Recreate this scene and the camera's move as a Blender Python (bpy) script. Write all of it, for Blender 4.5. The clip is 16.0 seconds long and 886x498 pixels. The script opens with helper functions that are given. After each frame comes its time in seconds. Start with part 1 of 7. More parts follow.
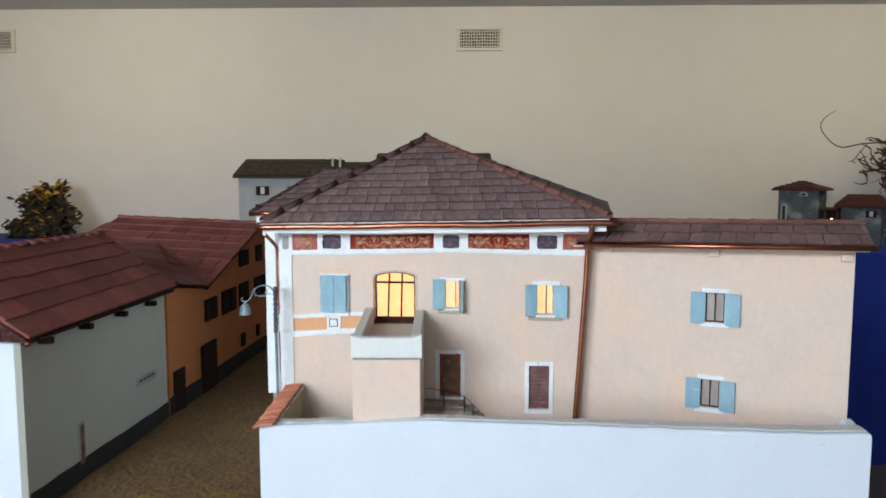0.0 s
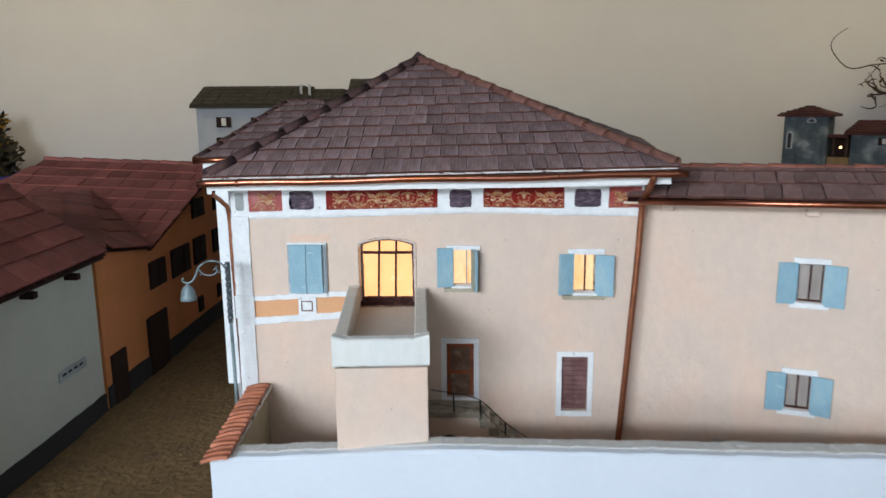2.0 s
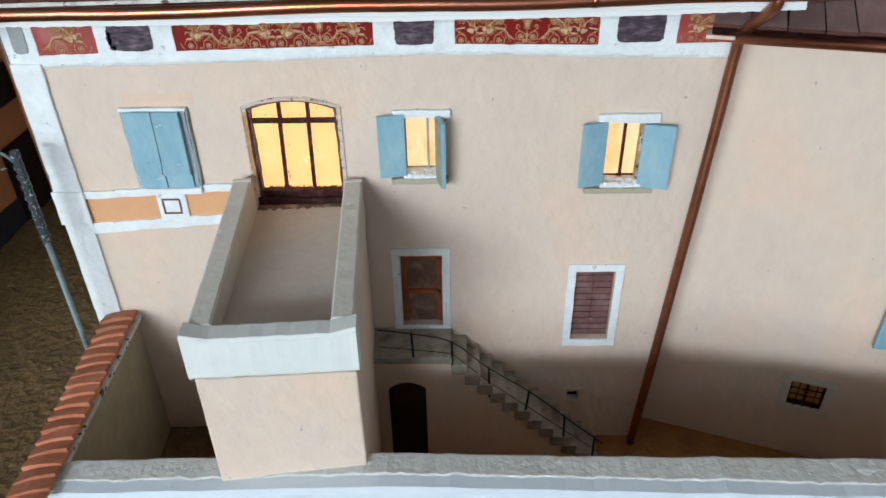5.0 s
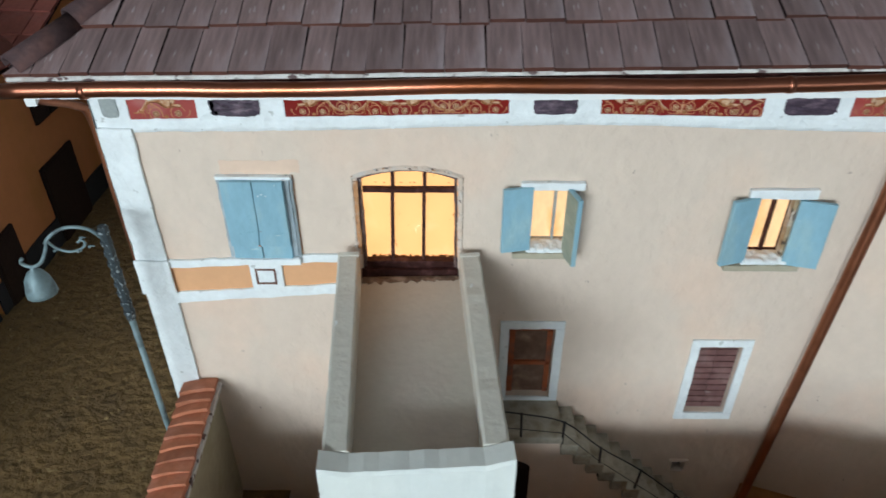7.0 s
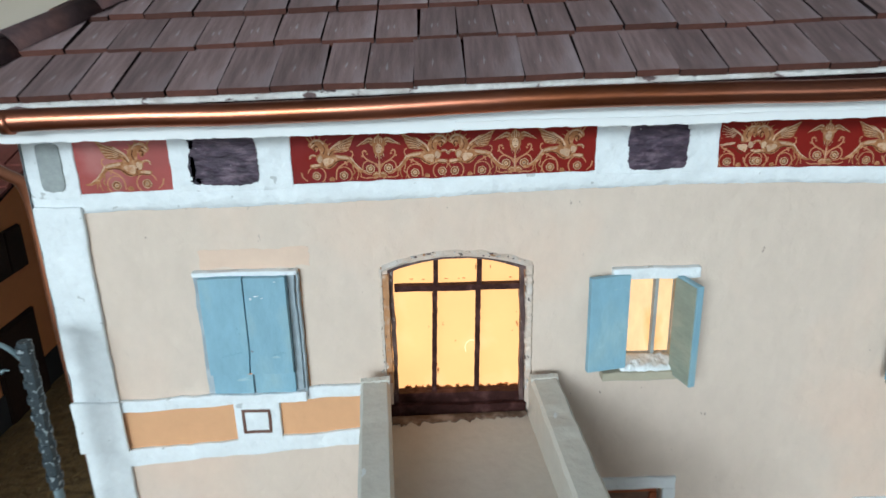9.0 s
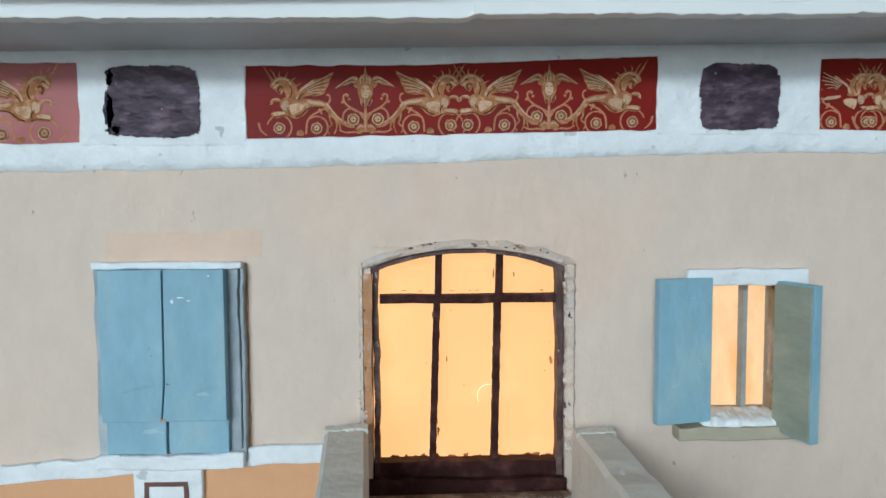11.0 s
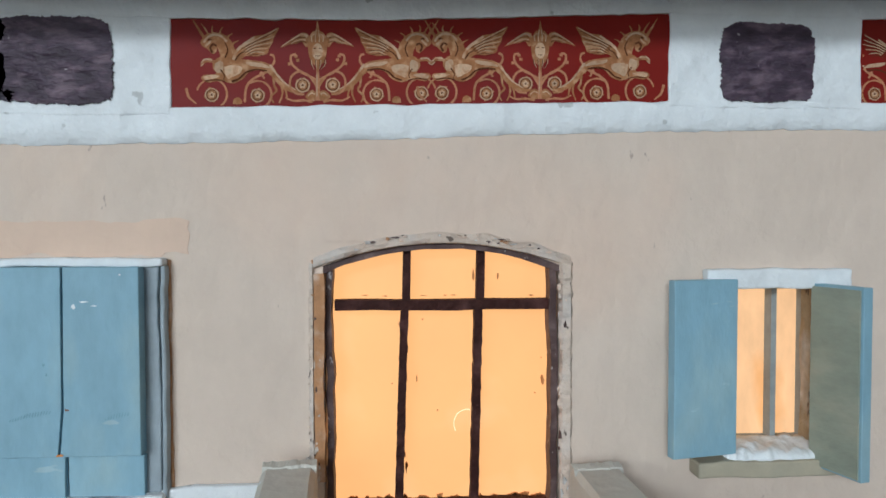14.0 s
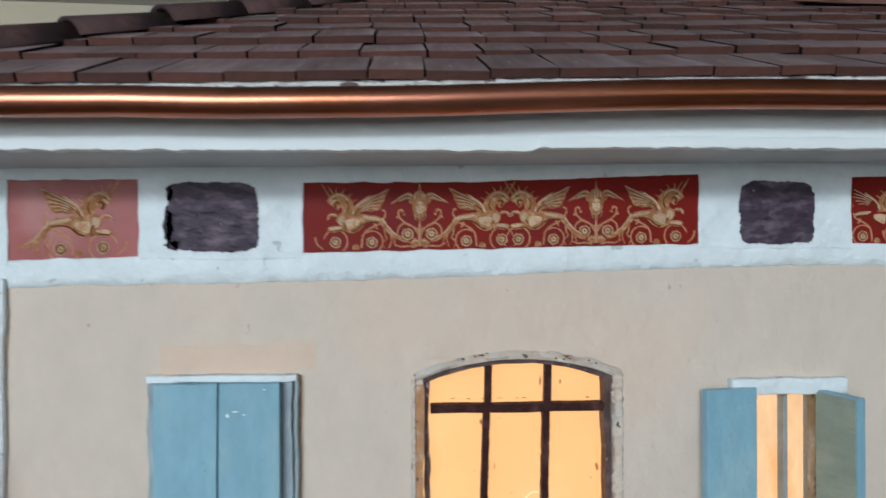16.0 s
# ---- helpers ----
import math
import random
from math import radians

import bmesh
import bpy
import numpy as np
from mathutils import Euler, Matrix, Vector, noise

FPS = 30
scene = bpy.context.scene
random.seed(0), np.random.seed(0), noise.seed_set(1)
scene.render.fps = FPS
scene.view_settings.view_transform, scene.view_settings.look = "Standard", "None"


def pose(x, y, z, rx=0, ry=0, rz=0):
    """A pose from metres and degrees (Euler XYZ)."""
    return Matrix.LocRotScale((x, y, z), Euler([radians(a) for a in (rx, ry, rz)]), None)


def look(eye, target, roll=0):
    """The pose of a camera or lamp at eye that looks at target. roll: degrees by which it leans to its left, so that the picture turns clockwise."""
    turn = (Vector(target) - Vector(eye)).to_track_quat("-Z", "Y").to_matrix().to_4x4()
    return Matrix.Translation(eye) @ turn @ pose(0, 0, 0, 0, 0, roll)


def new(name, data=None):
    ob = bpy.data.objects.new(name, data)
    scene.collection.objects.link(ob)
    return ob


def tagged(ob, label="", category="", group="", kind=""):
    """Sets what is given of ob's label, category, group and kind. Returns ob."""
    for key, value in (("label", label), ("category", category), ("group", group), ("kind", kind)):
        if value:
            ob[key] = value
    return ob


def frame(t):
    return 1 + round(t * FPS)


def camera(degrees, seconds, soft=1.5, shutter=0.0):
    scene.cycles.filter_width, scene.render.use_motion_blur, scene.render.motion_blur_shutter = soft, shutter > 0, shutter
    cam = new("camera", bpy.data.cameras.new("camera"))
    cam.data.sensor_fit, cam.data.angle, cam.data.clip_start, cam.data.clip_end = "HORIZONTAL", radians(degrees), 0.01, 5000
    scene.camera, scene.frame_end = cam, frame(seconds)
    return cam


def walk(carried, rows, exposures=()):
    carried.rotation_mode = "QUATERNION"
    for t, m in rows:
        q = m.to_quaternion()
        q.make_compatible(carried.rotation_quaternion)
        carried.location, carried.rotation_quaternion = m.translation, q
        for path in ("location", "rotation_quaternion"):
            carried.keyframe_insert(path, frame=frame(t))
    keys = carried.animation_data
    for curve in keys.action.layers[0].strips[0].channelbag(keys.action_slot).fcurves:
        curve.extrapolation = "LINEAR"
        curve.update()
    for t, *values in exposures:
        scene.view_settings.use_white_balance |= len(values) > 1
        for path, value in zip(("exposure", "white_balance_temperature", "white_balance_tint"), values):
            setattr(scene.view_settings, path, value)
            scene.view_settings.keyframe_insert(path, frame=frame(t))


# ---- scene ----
cam = camera(63.2, 16.0, shutter=0.5)
PATH = [
    (0, (-0.021, 0.296, 1.448), (-0.168, 2.282, 1.262), -0.0),
    (0.5, (-0.072, 0.380, 1.478), (-0.130, 2.370, 1.291), -0.6),
    (1, (-0.094, 0.442, 1.478), (-0.103, 2.423, 1.203), -0.5),
    (1.5, (-0.091, 0.506, 1.474), (-0.116, 2.469, 1.089), -1.4),
    (2, (-0.089, 0.61, 1.462), (-0.163, 2.571, 1.076), -0.5),
    (2.5, (-0.095, 0.754, 1.477), (-0.188, 2.703, 1.036), -0.2),
    (3, (-0.084, 0.848, 1.477), (-0.25, 2.777, 0.975), -0.3),
    (3.5, (-0.074, 0.909, 1.475), (-0.172, 2.798, 0.826), -1.8),
    (4, (-0.058, 0.95, 1.475), (-0.133, 2.759, 0.627), -1.9),
    (6.5, (-0.14, 1.113, 1.538), (-0.115, 2.735, 0.368), 0.2),
    (7, (-0.171, 1.122, 1.535), (-0.191, 2.756, 0.382), -0.1),
    (7.5, (-0.199, 1.143, 1.52), (-0.223, 2.807, 0.412), -0.3),
    (8, (-0.206, 1.165, 1.494), (-0.238, 2.902, 0.504), -1.7),
    (10.5, (-0.22, 1.291, 1.314), (-0.144, 3.279, 1.102), -0.3),
    (11, (-0.22, 1.304, 1.304), (-0.156, 3.299, 1.171), -0.3),
    (11.5, (-0.222, 1.32, 1.287), (-0.156, 3.318, 1.216), 0.2),
    (12, (-0.221, 1.332, 1.287), (-0.129, 3.328, 1.203), 0.0),
    (12.5, (-0.216, 1.345, 1.285), (-0.108, 3.341, 1.229), -0.1),
    (13, (-0.216, 1.348, 1.289), (-0.122, 3.345, 1.229), -0.2),
    (13.5, (-0.213, 1.35, 1.29), (-0.12, 3.347, 1.227), -0.1),
    (14, (-0.214, 1.351, 1.292), (-0.104, 3.346, 1.224), -0.1),
    (14.5, (-0.219, 1.341, 1.301), (-0.104, 3.337, 1.247), 0.0),
    (15, (-0.22, 1.328, 1.315), (-0.112, 3.324, 1.274), 0.4),
    (15.5, (-0.229, 1.315, 1.322), (-0.1, 3.311, 1.302), 0.2),
    (16, (-0.248, 1.3, 1.328), (-0.121, 3.296, 1.33), -0.2),
]
walk(cam, [(t, look(eye, target, roll)) for t, eye, target, roll in PATH],
     [(0, 0.66, 6500, 13), (1.5, 0.58, 6500, 13), (2.5, 0.56, 6500, 14), (4.2, 0.64, 6500, 11), (6.3, 0.44, 6450, 6), (8.2, 0.60, 6350, 4), (10.3, 0.36, 6150, 4), (11.0, 0.28, 6200, 5), (12.2, 0.14, 6400, 8), (14.0, 0.11, 6400, 9), (15.0, 0.09, 6330, 7), (15.5, 0.09, 6330, 7), (16.0, 0.21, 6250, 6)])

# ---- world and light ----
world = bpy.data.worlds.new("world")
scene.world = world
world.use_nodes = True
wn = world.node_tree.nodes
sky = wn.new("ShaderNodeTexSky")
sky.sky_type, sky.sun_disc, sky.sun_elevation, sky.sun_rotation = "NISHITA", False, radians(40), radians(200)
wn["Background"].inputs[1].default_value = 0.1
world.node_tree.links.new(sky.outputs[0], wn["Background"].inputs[0])


def area_light(name, m, w, h, watts, colour):
    la = bpy.data.lights.new(name, "AREA")
    la.shape, la.size, la.size_y, la.energy, la.color = "RECTANGLE", w, h, watts, colour
    ob = new(name, la)
    ob.matrix_world = m
    return ob


# daylight in the left window behind the camera; the right one is added fill
area_light("window_daylight_and_fill", look((-1.38, -1.74, 2.24), (-0.2, 1.6, 1.25)), 1.70, 0.34, 58, (0.84, 0.93, 1.0))
area_light("window_daylight_and_fill", look((-1.55, -1.74, 1.55), (-0.2, 1.6, 1.3)), 1.6, 0.85, 21, (0.80, 0.91, 1.0))
area_light("window_daylight_and_fill", look((1.55, -1.74, 1.72), (0.8, 1.6, 1.3)), 1.3, 1.15, 3.5, (0.86, 0.94, 1.0))
# added warm lights, with no lamp seen there, that brighten the far wall
for lx, ly, watts in ((-2.4, 3.56, 5.5), (0.0, 3.69, 4.0), (2.4, 3.78, 5.5)):
    wash = area_light("far_wall_fill", look((lx, ly, 2.55), (lx - 0.3, ly + 1.3, 1.9)), 1.8, 0.12, watts, (1.0, 0.81, 0.50))
    wash.data.spread = radians(150)


# ---- materials ----
def dim(n, l, socket, k):
    v = n.new("ShaderNodeVectorMath")
    v.operation = "SCALE"
    v.inputs[3].default_value = k
    l.new(socket, v.inputs[0])
    return v.outputs[0]


def mat(name, colour, rough=0.8, metal=0.0, var=0.12, scale=60.0, bump=0.15, bscale=None, blotch=None, bscale2=9.0, rand=0.0, dist=0.001,
        stretch=None, emit=0.0, spec=0.4, isl=0.0, scuff=None):
    """A procedural surface: fine grain, larger stains, relief and a chance tint for each piece."""
    m = bpy.data.materials.new(name)
    m.use_nodes = True
    nt = m.node_tree
    n, l = nt.nodes, nt.links
    b = n["Principled BSDF"]
    b.inputs["Roughness"].default_value, b.inputs["Metallic"].default_value = rough, metal
    b.inputs["Specular IOR Level"].default_value = spec
    tc = n.new("ShaderNodeTexCoord")
    mp = n.new("ShaderNodeMapping")
    l.new(tc.outputs["Object"], mp.inputs[0])
    if stretch:
        mp.inputs["Scale"].default_value = stretch
    fine = n.new("ShaderNodeTexNoise")
    fine.inputs["Scale"].default_value, fine.inputs["Detail"].default_value, fine.inputs["Roughness"].default_value = scale, 6, 0.65
    l.new(mp.outputs[0], fine.inputs[0])
    wide = n.new("ShaderNodeTexNoise")
    wide.inputs["Scale"].default_value, wide.inputs["Detail"].default_value = bscale2, 4
    l.new(mp.outputs[0], wide.inputs[0])
    # value from grain and stains
    add = n.new("ShaderNodeMath")
    add.operation = "ADD"
    l.new(fine.outputs[0], add.inputs[0])
    l.new(wide.outputs[0], add.inputs[1])
    rng = n.new("ShaderNodeMapRange")
    rng.inputs[1].default_value, rng.inputs[2].default_value = 0.6, 1.4
    rng.inputs[3].default_value, rng.inputs[4].default_value = 1 - var, 1 + var
    l.new(add.outputs[0], rng.inputs[0])
    last = rng.outputs[0]
    if rand or isl:
        if isl:
            g = n.new("ShaderNodeNewGeometry")
            out = g.outputs["Random Per Island"]
        else:
            g = n.new("ShaderNodeObjectInfo")
            out = g.outputs["Random"]
        r2 = n.new("ShaderNodeMapRange")
        k = rand or isl
        r2.inputs[3].default_value, r2.inputs[4].default_value = 1 - k, 1 + k
        l.new(out, r2.inputs[0])
        mu = n.new("ShaderNodeMath")
        mu.operation = "MULTIPLY"
        l.new(last, mu.inputs[0])
        l.new(r2.outputs[0], mu.inputs[1])
        last = mu.outputs[0]
    base = n.new("ShaderNodeMix")
    base.data_type = "RGBA"
    base.inputs[6].default_value = (*colour, 1)
    base.inputs[7].default_value = (*(blotch or colour), 1)
    if blotch:
        cr = n.new("ShaderNodeMapRange")
        cr.inputs[1].default_value, cr.inputs[2].default_value = 0.5, 0.68
        l.new(wide.outputs[0], cr.inputs[0])
        l.new(cr.outputs[0], base.inputs[0])
    else:
        base.inputs[0].default_value = 0.0
    tone = base.outputs[2]
    if scuff:
        colour2, at, size, long = scuff
        mp2 = n.new("ShaderNodeMapping")
        mp2.inputs["Scale"].default_value = long
        l.new(tc.outputs["Object"], mp2.inputs[0])
        chips = n.new("ShaderNodeTexNoise")
        chips.inputs["Scale"].default_value, chips.inputs["Detail"].default_value = size, 3
        l.new(mp2.outputs[0], chips.inputs[0])
        lim = n.new("ShaderNodeMapRange")
        lim.inputs[1].default_value, lim.inputs[2].default_value = at, at + 0.03
        l.new(chips.outputs[0], lim.inputs[0])
        worn = n.new("ShaderNodeMix")
        worn.data_type = "RGBA"
        l.new(lim.outputs[0], worn.inputs[0])
        l.new(tone, worn.inputs[6])
        worn.inputs[7].default_value = (*colour2, 1)
        tone = worn.outputs[2]
    sc = n.new("ShaderNodeVectorMath")
    sc.operation = "SCALE"
    l.new(tone, sc.inputs[0])
    l.new(last, sc.inputs[3])
    l.new(sc.outputs[0], b.inputs["Base Color"])
    if bump:
        bt = n.new("ShaderNodeTexNoise")
        bt.inputs["Scale"].default_value, bt.inputs["Detail"].default_value = bscale or scale * 1.5, 5
        l.new(mp.outputs[0], bt.inputs[0])
        bm_ = n.new("ShaderNodeBump")
        bm_.inputs["Strength"].default_value, bm_.inputs["Distance"].default_value = bump, dist
        l.new(bt.outputs[0], bm_.inputs["Height"])
        l.new(bm_.outputs[0], b.inputs["Normal"])
    if emit:
        b.inputs["Emission Strength"].default_value = emit
        l.new(sc.outputs[0], b.inputs["Emission Color"])
        l.new(dim(n, l, sc.outputs[0], 0.12), b.inputs["Base Color"])
    return m


PEACH = mat("peach_plaster", (0.675, 0.563, 0.478), 0.85, var=0.07, scale=110, bump=1.0, stretch=(0.8, 0.8, 0.6), bscale=120, blotch=(0.697, 0.54, 0.440), bscale2=16, dist=0.0017, scuff=((0.42, 0.33, 0.28), 0.735, 190, (1, 1, 0.6)))
WHITE = mat("white_plaster", (0.77, 0.815, 0.84), 0.7, var=0.08, scale=160, bump=1.0, bscale=95, bscale2=40, dist=0.0030, scuff=((0.52, 0.55, 0.56), 0.70, 150, (1, 1, 1)))
FASCIA = mat("white_board", (0.80, 0.83, 0.84), 0.6, var=0.05, scale=120, bump=0.3, stretch=(0.25, 1, 1), dist=0.0008)
YARD = mat("white_yard_wall", (0.64, 0.715, 0.795), 0.75, var=0.03, scale=110, bump=0.45, bscale=45, bscale2=14, dist=0.0012, scuff=((0.50, 0.52, 0.52), 0.745, 60, (1, 1, 2.5)))
PARAPET = mat("pale_parapet_plaster", (0.60, 0.585, 0.53), 0.85, var=0.08, scale=120, bump=0.6, blotch=(0.53, 0.50, 0.45), bscale2=22, dist=0.0012, scuff=((0.72, 0.75, 0.75), 0.69, 120, (1, 0.5, 1)))
COPING = mat("rough_cement_coping", (0.60, 0.615, 0.60), 0.9, var=0.12, scale=150, bump=0.8, blotch=(0.52, 0.525, 0.50), bscale2=30, dist=0.0016, scuff=((0.76, 0.79, 0.80), 0.66, 110, (0.6, 1, 1)))
BOUNCE = mat("brown_bounce_face", (0.42, 0.235, 0.095), 0.95, var=0.2, scale=80, bump=0.6, blotch=(0.25, 0.12, 0.045), bscale2=16)
CAPWHITE = mat("pale_smooth_cap_plaster", (0.70, 0.735, 0.715), 0.7, var=0.05, scale=110, bump=0.5, bscale=70, bscale2=20, dist=0.0012, blotch=(0.66, 0.70, 0.69), scuff=((0.52, 0.53, 0.50), 0.74, 150, (1, 1, 1)))
TERRACE = mat("grey_cement", (0.49, 0.465, 0.415), 0.9, var=0.09, scale=140, bump=0.4, blotch=(0.44, 0.39, 0.35), bscale2=14, dist=0.0008)
SHUTTER = mat("sky_blue_paint", (0.25, 0.44, 0.545), 0.55, var=0.13, scale=240, bump=0.7, stretch=(1, 1, 0.45), blotch=(0.29, 0.45, 0.51), bscale2=70, dist=0.0005, rand=0.05, scuff=((0.36, 0.52, 0.58), 0.68, 110, (0.5, 1, 1.6)))
OLIVE = mat("olive_paint", (0.31, 0.35, 0.285), 0.65, var=0.2, scale=200, bump=0.7, stretch=(0.5, 0.5, 1.2), dist=0.0008, blotch=(0.37, 0.38, 0.30), bscale2=90)
SHINGLE = mat("wood_shingle", (0.222, 0.152, 0.152), 0.55, var=0.40, scale=300, bump=0.8, stretch=(1, 0.14, 1), bscale2=70, rand=0.20, blotch=(0.27, 0.215, 0.228), dist=0.0008, scuff=((0.36, 0.32, 0.33), 0.68, 420, (1, 0.10, 1)))
# near-black sides put the shade between neighbouring shingles into the colour
SHINGLE_SIDE = mat("joint_shade_shingle_side", (0.022, 0.014, 0.015), 0.9, var=0.3, scale=200, bump=0.3, spec=0.1)
SHINGLE_RED = mat("red_stained_edge", (0.080, 0.029, 0.021), 0.75, var=0.35, scale=220, bump=0.5, rand=0.3)
CAP = mat("ridge_tile_clay", (0.062, 0.038, 0.040), 0.85, var=0.4, scale=150, bump=0.6, rand=0.25, blotch=(0.085, 0.045, 0.042), bscale2=60, spec=0.2)
CAPRED = mat("red_ridge_tile_clay", (0.155, 0.072, 0.058), 0.8, var=0.3, scale=150, bump=0.6, rand=0.25, blotch=(0.21, 0.095, 0.07), bscale2=60, spec=0.25)
CAPORANGE = mat("orange_ridge_tile_clay", (0.26, 0.098, 0.066), 0.8, var=0.3, scale=150, bump=0.6, rand=0.2, blotch=(0.19, 0.08, 0.06), bscale2=60, spec=0.25)
CAPRIM = mat("bare_clay_rim", (0.22, 0.10, 0.065), 0.85, var=0.3, scale=200, bump=0.6)
COPPER = mat("copper", (0.41, 0.155, 0.097), 0.31, 1.0, var=0.3, scale=30, bump=0.1, stretch=(0.4, 1, 1), bscale2=50, blotch=(0.28, 0.09, 0.04), dist=0.0004)
COPPER_DULL = mat("dull_copper", (0.36, 0.14, 0.075), 0.42, 0.9, var=0.3, scale=40, bump=0.15, bscale2=40, blotch=(0.24, 0.09, 0.05), dist=0.0005)
MORTAR = mat("mortar", (0.68, 0.67, 0.655), 0.95, var=0.25, scale=200, bump=1.0, dist=0.002, blotch=(0.42, 0.38, 0.365), bscale2=55, scuff=((0.15, 0.105, 0.105), 0.60, 170, (0.6, 1, 1)))
DARKWOOD = mat("dark_brown_paint", (0.044, 0.016, 0.014), 0.65, var=0.45, scale=300, bump=0.8, blotch=(0.082, 0.036, 0.033), bscale2=120, spec=0.12, dist=0.0012)
CHIPPED = mat("chipped_brown_paint", (0.075, 0.042, 0.04), 0.6, var=0.4, scale=200, bump=0.8, blotch=(0.13, 0.085, 0.08), bscale2=90, dist=0.0015, scuff=((0.33, 0.30, 0.30), 0.66, 480, (1, 1, 0.5)))
REDDOOR = mat("red_brown_door", (0.16, 0.075, 0.055), 0.6, var=0.4, scale=160, bump=0.5, blotch=(0.38, 0.13, 0.055), bscale2=34)
PURPLE = mat("dark_purple_paint", (0.058, 0.038, 0.060), 0.5, var=0.6, scale=420, bump=1.0, stretch=(0.45, 1, 1.0), bscale=420, bscale2=230, blotch=(0.13, 0.092, 0.118), dist=0.002, scuff=((0.33, 0.30, 0.32), 0.73, 520, (0.6, 1, 1.2)))
SMUDGE = mat("dark_smeared_paint", (0.030, 0.022, 0.036), 0.6, var=0.6, scale=500, bump=0.8, blotch=(0.10, 0.09, 0.12), bscale2=300, dist=0.0015)
GREYPAINT = mat("grey_paint", (0.30, 0.33, 0.33), 0.7, var=0.3, scale=200, bump=0.4)
RED = mat("fresco_red", (0.205, 0.014, 0.010), 0.5, var=0.16, scale=50, bump=0.05, bscale2=17, blotch=(0.150, 0.022, 0.026), spec=0.10)
GOLD = mat("fresco_gold", (0.34, 0.148, 0.066), 0.7, var=0.3, scale=700, bump=0.0, isl=0.12, blotch=(0.45, 0.255, 0.14), bscale2=420, spec=0.06)
CREAM = mat("fresco_cream", (0.55, 0.375, 0.25), 0.7, var=0.25, scale=900, bump=0.0, isl=0.15, blotch=(0.38, 0.20, 0.11), bscale2=500, spec=0.06)
SCROLL = mat("fresco_scroll_ochre", (0.47, 0.215, 0.118), 0.7, var=0.25, scale=700, bump=0.0, isl=0.1, blotch=(0.33, 0.15, 0.065), bscale2=420, spec=0.06)
ORANGEBAND = mat("orange_band", (0.70, 0.385, 0.205), 0.8, var=0.07, scale=120, bump=0.4, dist=0.0008)
GLOW = mat("backlit_pane", (1.0, 0.495, 0.198), 0.5, var=0.10, scale=14, bump=0.0, bscale2=17, emit=0.98, blotch=(1.0, 0.57, 0.285))
GLOW2 = mat("backlit_curtain_pane", (1.0, 0.60, 0.32), 0.5, var=0.28, scale=60, bump=0.0, stretch=(1, 1, 0.45), bscale2=46, emit=0.86, blotch=(0.82, 0.36, 0.11))
GREYGLASS = mat("unlit_pane", (0.36, 0.325, 0.30), 0.4, var=0.3, scale=90, bump=0.1, stretch=(1, 1, 0.2), blotch=(0.32, 0.29, 0.27), bscale2=60)
TERRACOTTA = mat("terracotta", (0.46, 0.172, 0.095), 0.75, var=0.22, scale=160, bump=0.5, rand=0.22, blotch=(0.47, 0.20, 0.13), bscale2=60)
STREET = mat("sandy_street", (0.165, 0.098, 0.037), 0.95, var=0.4, scale=90, bump=1.0, bscale=85, blotch=(0.105, 0.063, 0.026), bscale2=14, dist=0.010, scuff=((0.23, 0.155, 0.068), 0.66, 130, (1, 1, 1)))
MOSS = mat("yellow_moss", (0.20, 0.14, 0.02), 0.95, var=0.4, scale=150, bump=0.8)
SAGE = mat("pale_green_plaster", (0.47, 0.485, 0.43), 0.85, var=0.06, scale=60, bump=0.4, blotch=(0.44, 0.45, 0.40), bscale2=7, dist=0.001)
OCHRE = mat("orange_plaster", (0.56, 0.205, 0.078), 0.85, var=0.08, scale=60, bump=0.4, blotch=(0.47, 0.18, 0.055), bscale2=8, dist=0.001)
PLINTH = mat("black_plinth", (0.022, 0.02, 0.022), 0.8, var=0.3, scale=80, bump=0.4)
DARKSHUTTER = mat("dark_brown_shutter", (0.026, 0.014, 0.011), 0.75, var=0.35, scale=120, bump=0.4, spec=0.15)
SHINGLE_WING = mat("pinkish_wood_shingle", (0.25, 0.15, 0.142), 0.55, var=0.26, scale=160, bump=0.6, stretch=(1, 0.35, 1), bscale2=60, rand=0.2, blotch=(0.30, 0.20, 0.195), dist=0.0008)
ROOFTILE = mat("red_brown_roof_tile", (0.225, 0.066, 0.052), 0.75, var=0.25, scale=120, bump=0.5, rand=0.22, blotch=(0.19, 0.085, 0.078), bscale2=20)
LAMPMETAL = mat("blue_grey_metal", (0.195, 0.27, 0.295), 0.5, 0.2, var=0.3, scale=160, bump=0.3, blotch=(0.07, 0.09, 0.10), bscale2=60)
IRON = mat("black_wire", (0.03, 0.03, 0.032), 0.5, 0.5, var=0.3, scale=100, bump=0.2)
BLUECLOTH = mat("blue_cloth", (0.008, 0.030, 0.26), 0.85, var=0.25, scale=8, bump=0.3, bscale=14, bscale2=3, dist=0.01)
ROOMWALL = mat("cream_wall_paint", (0.635, 0.635, 0.615), 0.85, var=0.04, scale=6, bump=0.1, bscale=120, bscale2=0.8, blotch=(0.62, 0.61, 0.575))
CEILING = mat("white_ceiling_paint", (0.6, 0.59, 0.56), 0.9, var=0.03, scale=8, bump=0.05)
ROOMFLOOR = mat("dark_tile_floor", (0.10, 0.09, 0.085), 0.45, var=0.12, scale=12, bump=0.05, bscale2=2)
VENTFRAME = mat("cream_metal", (0.62, 0.60, 0.52), 0.5, 0.0, var=0.04, scale=20, bump=0)
VENTDARK = mat("vent_shadow", (0.03, 0.03, 0.03), 0.8, var=0.1, scale=20, bump=0)
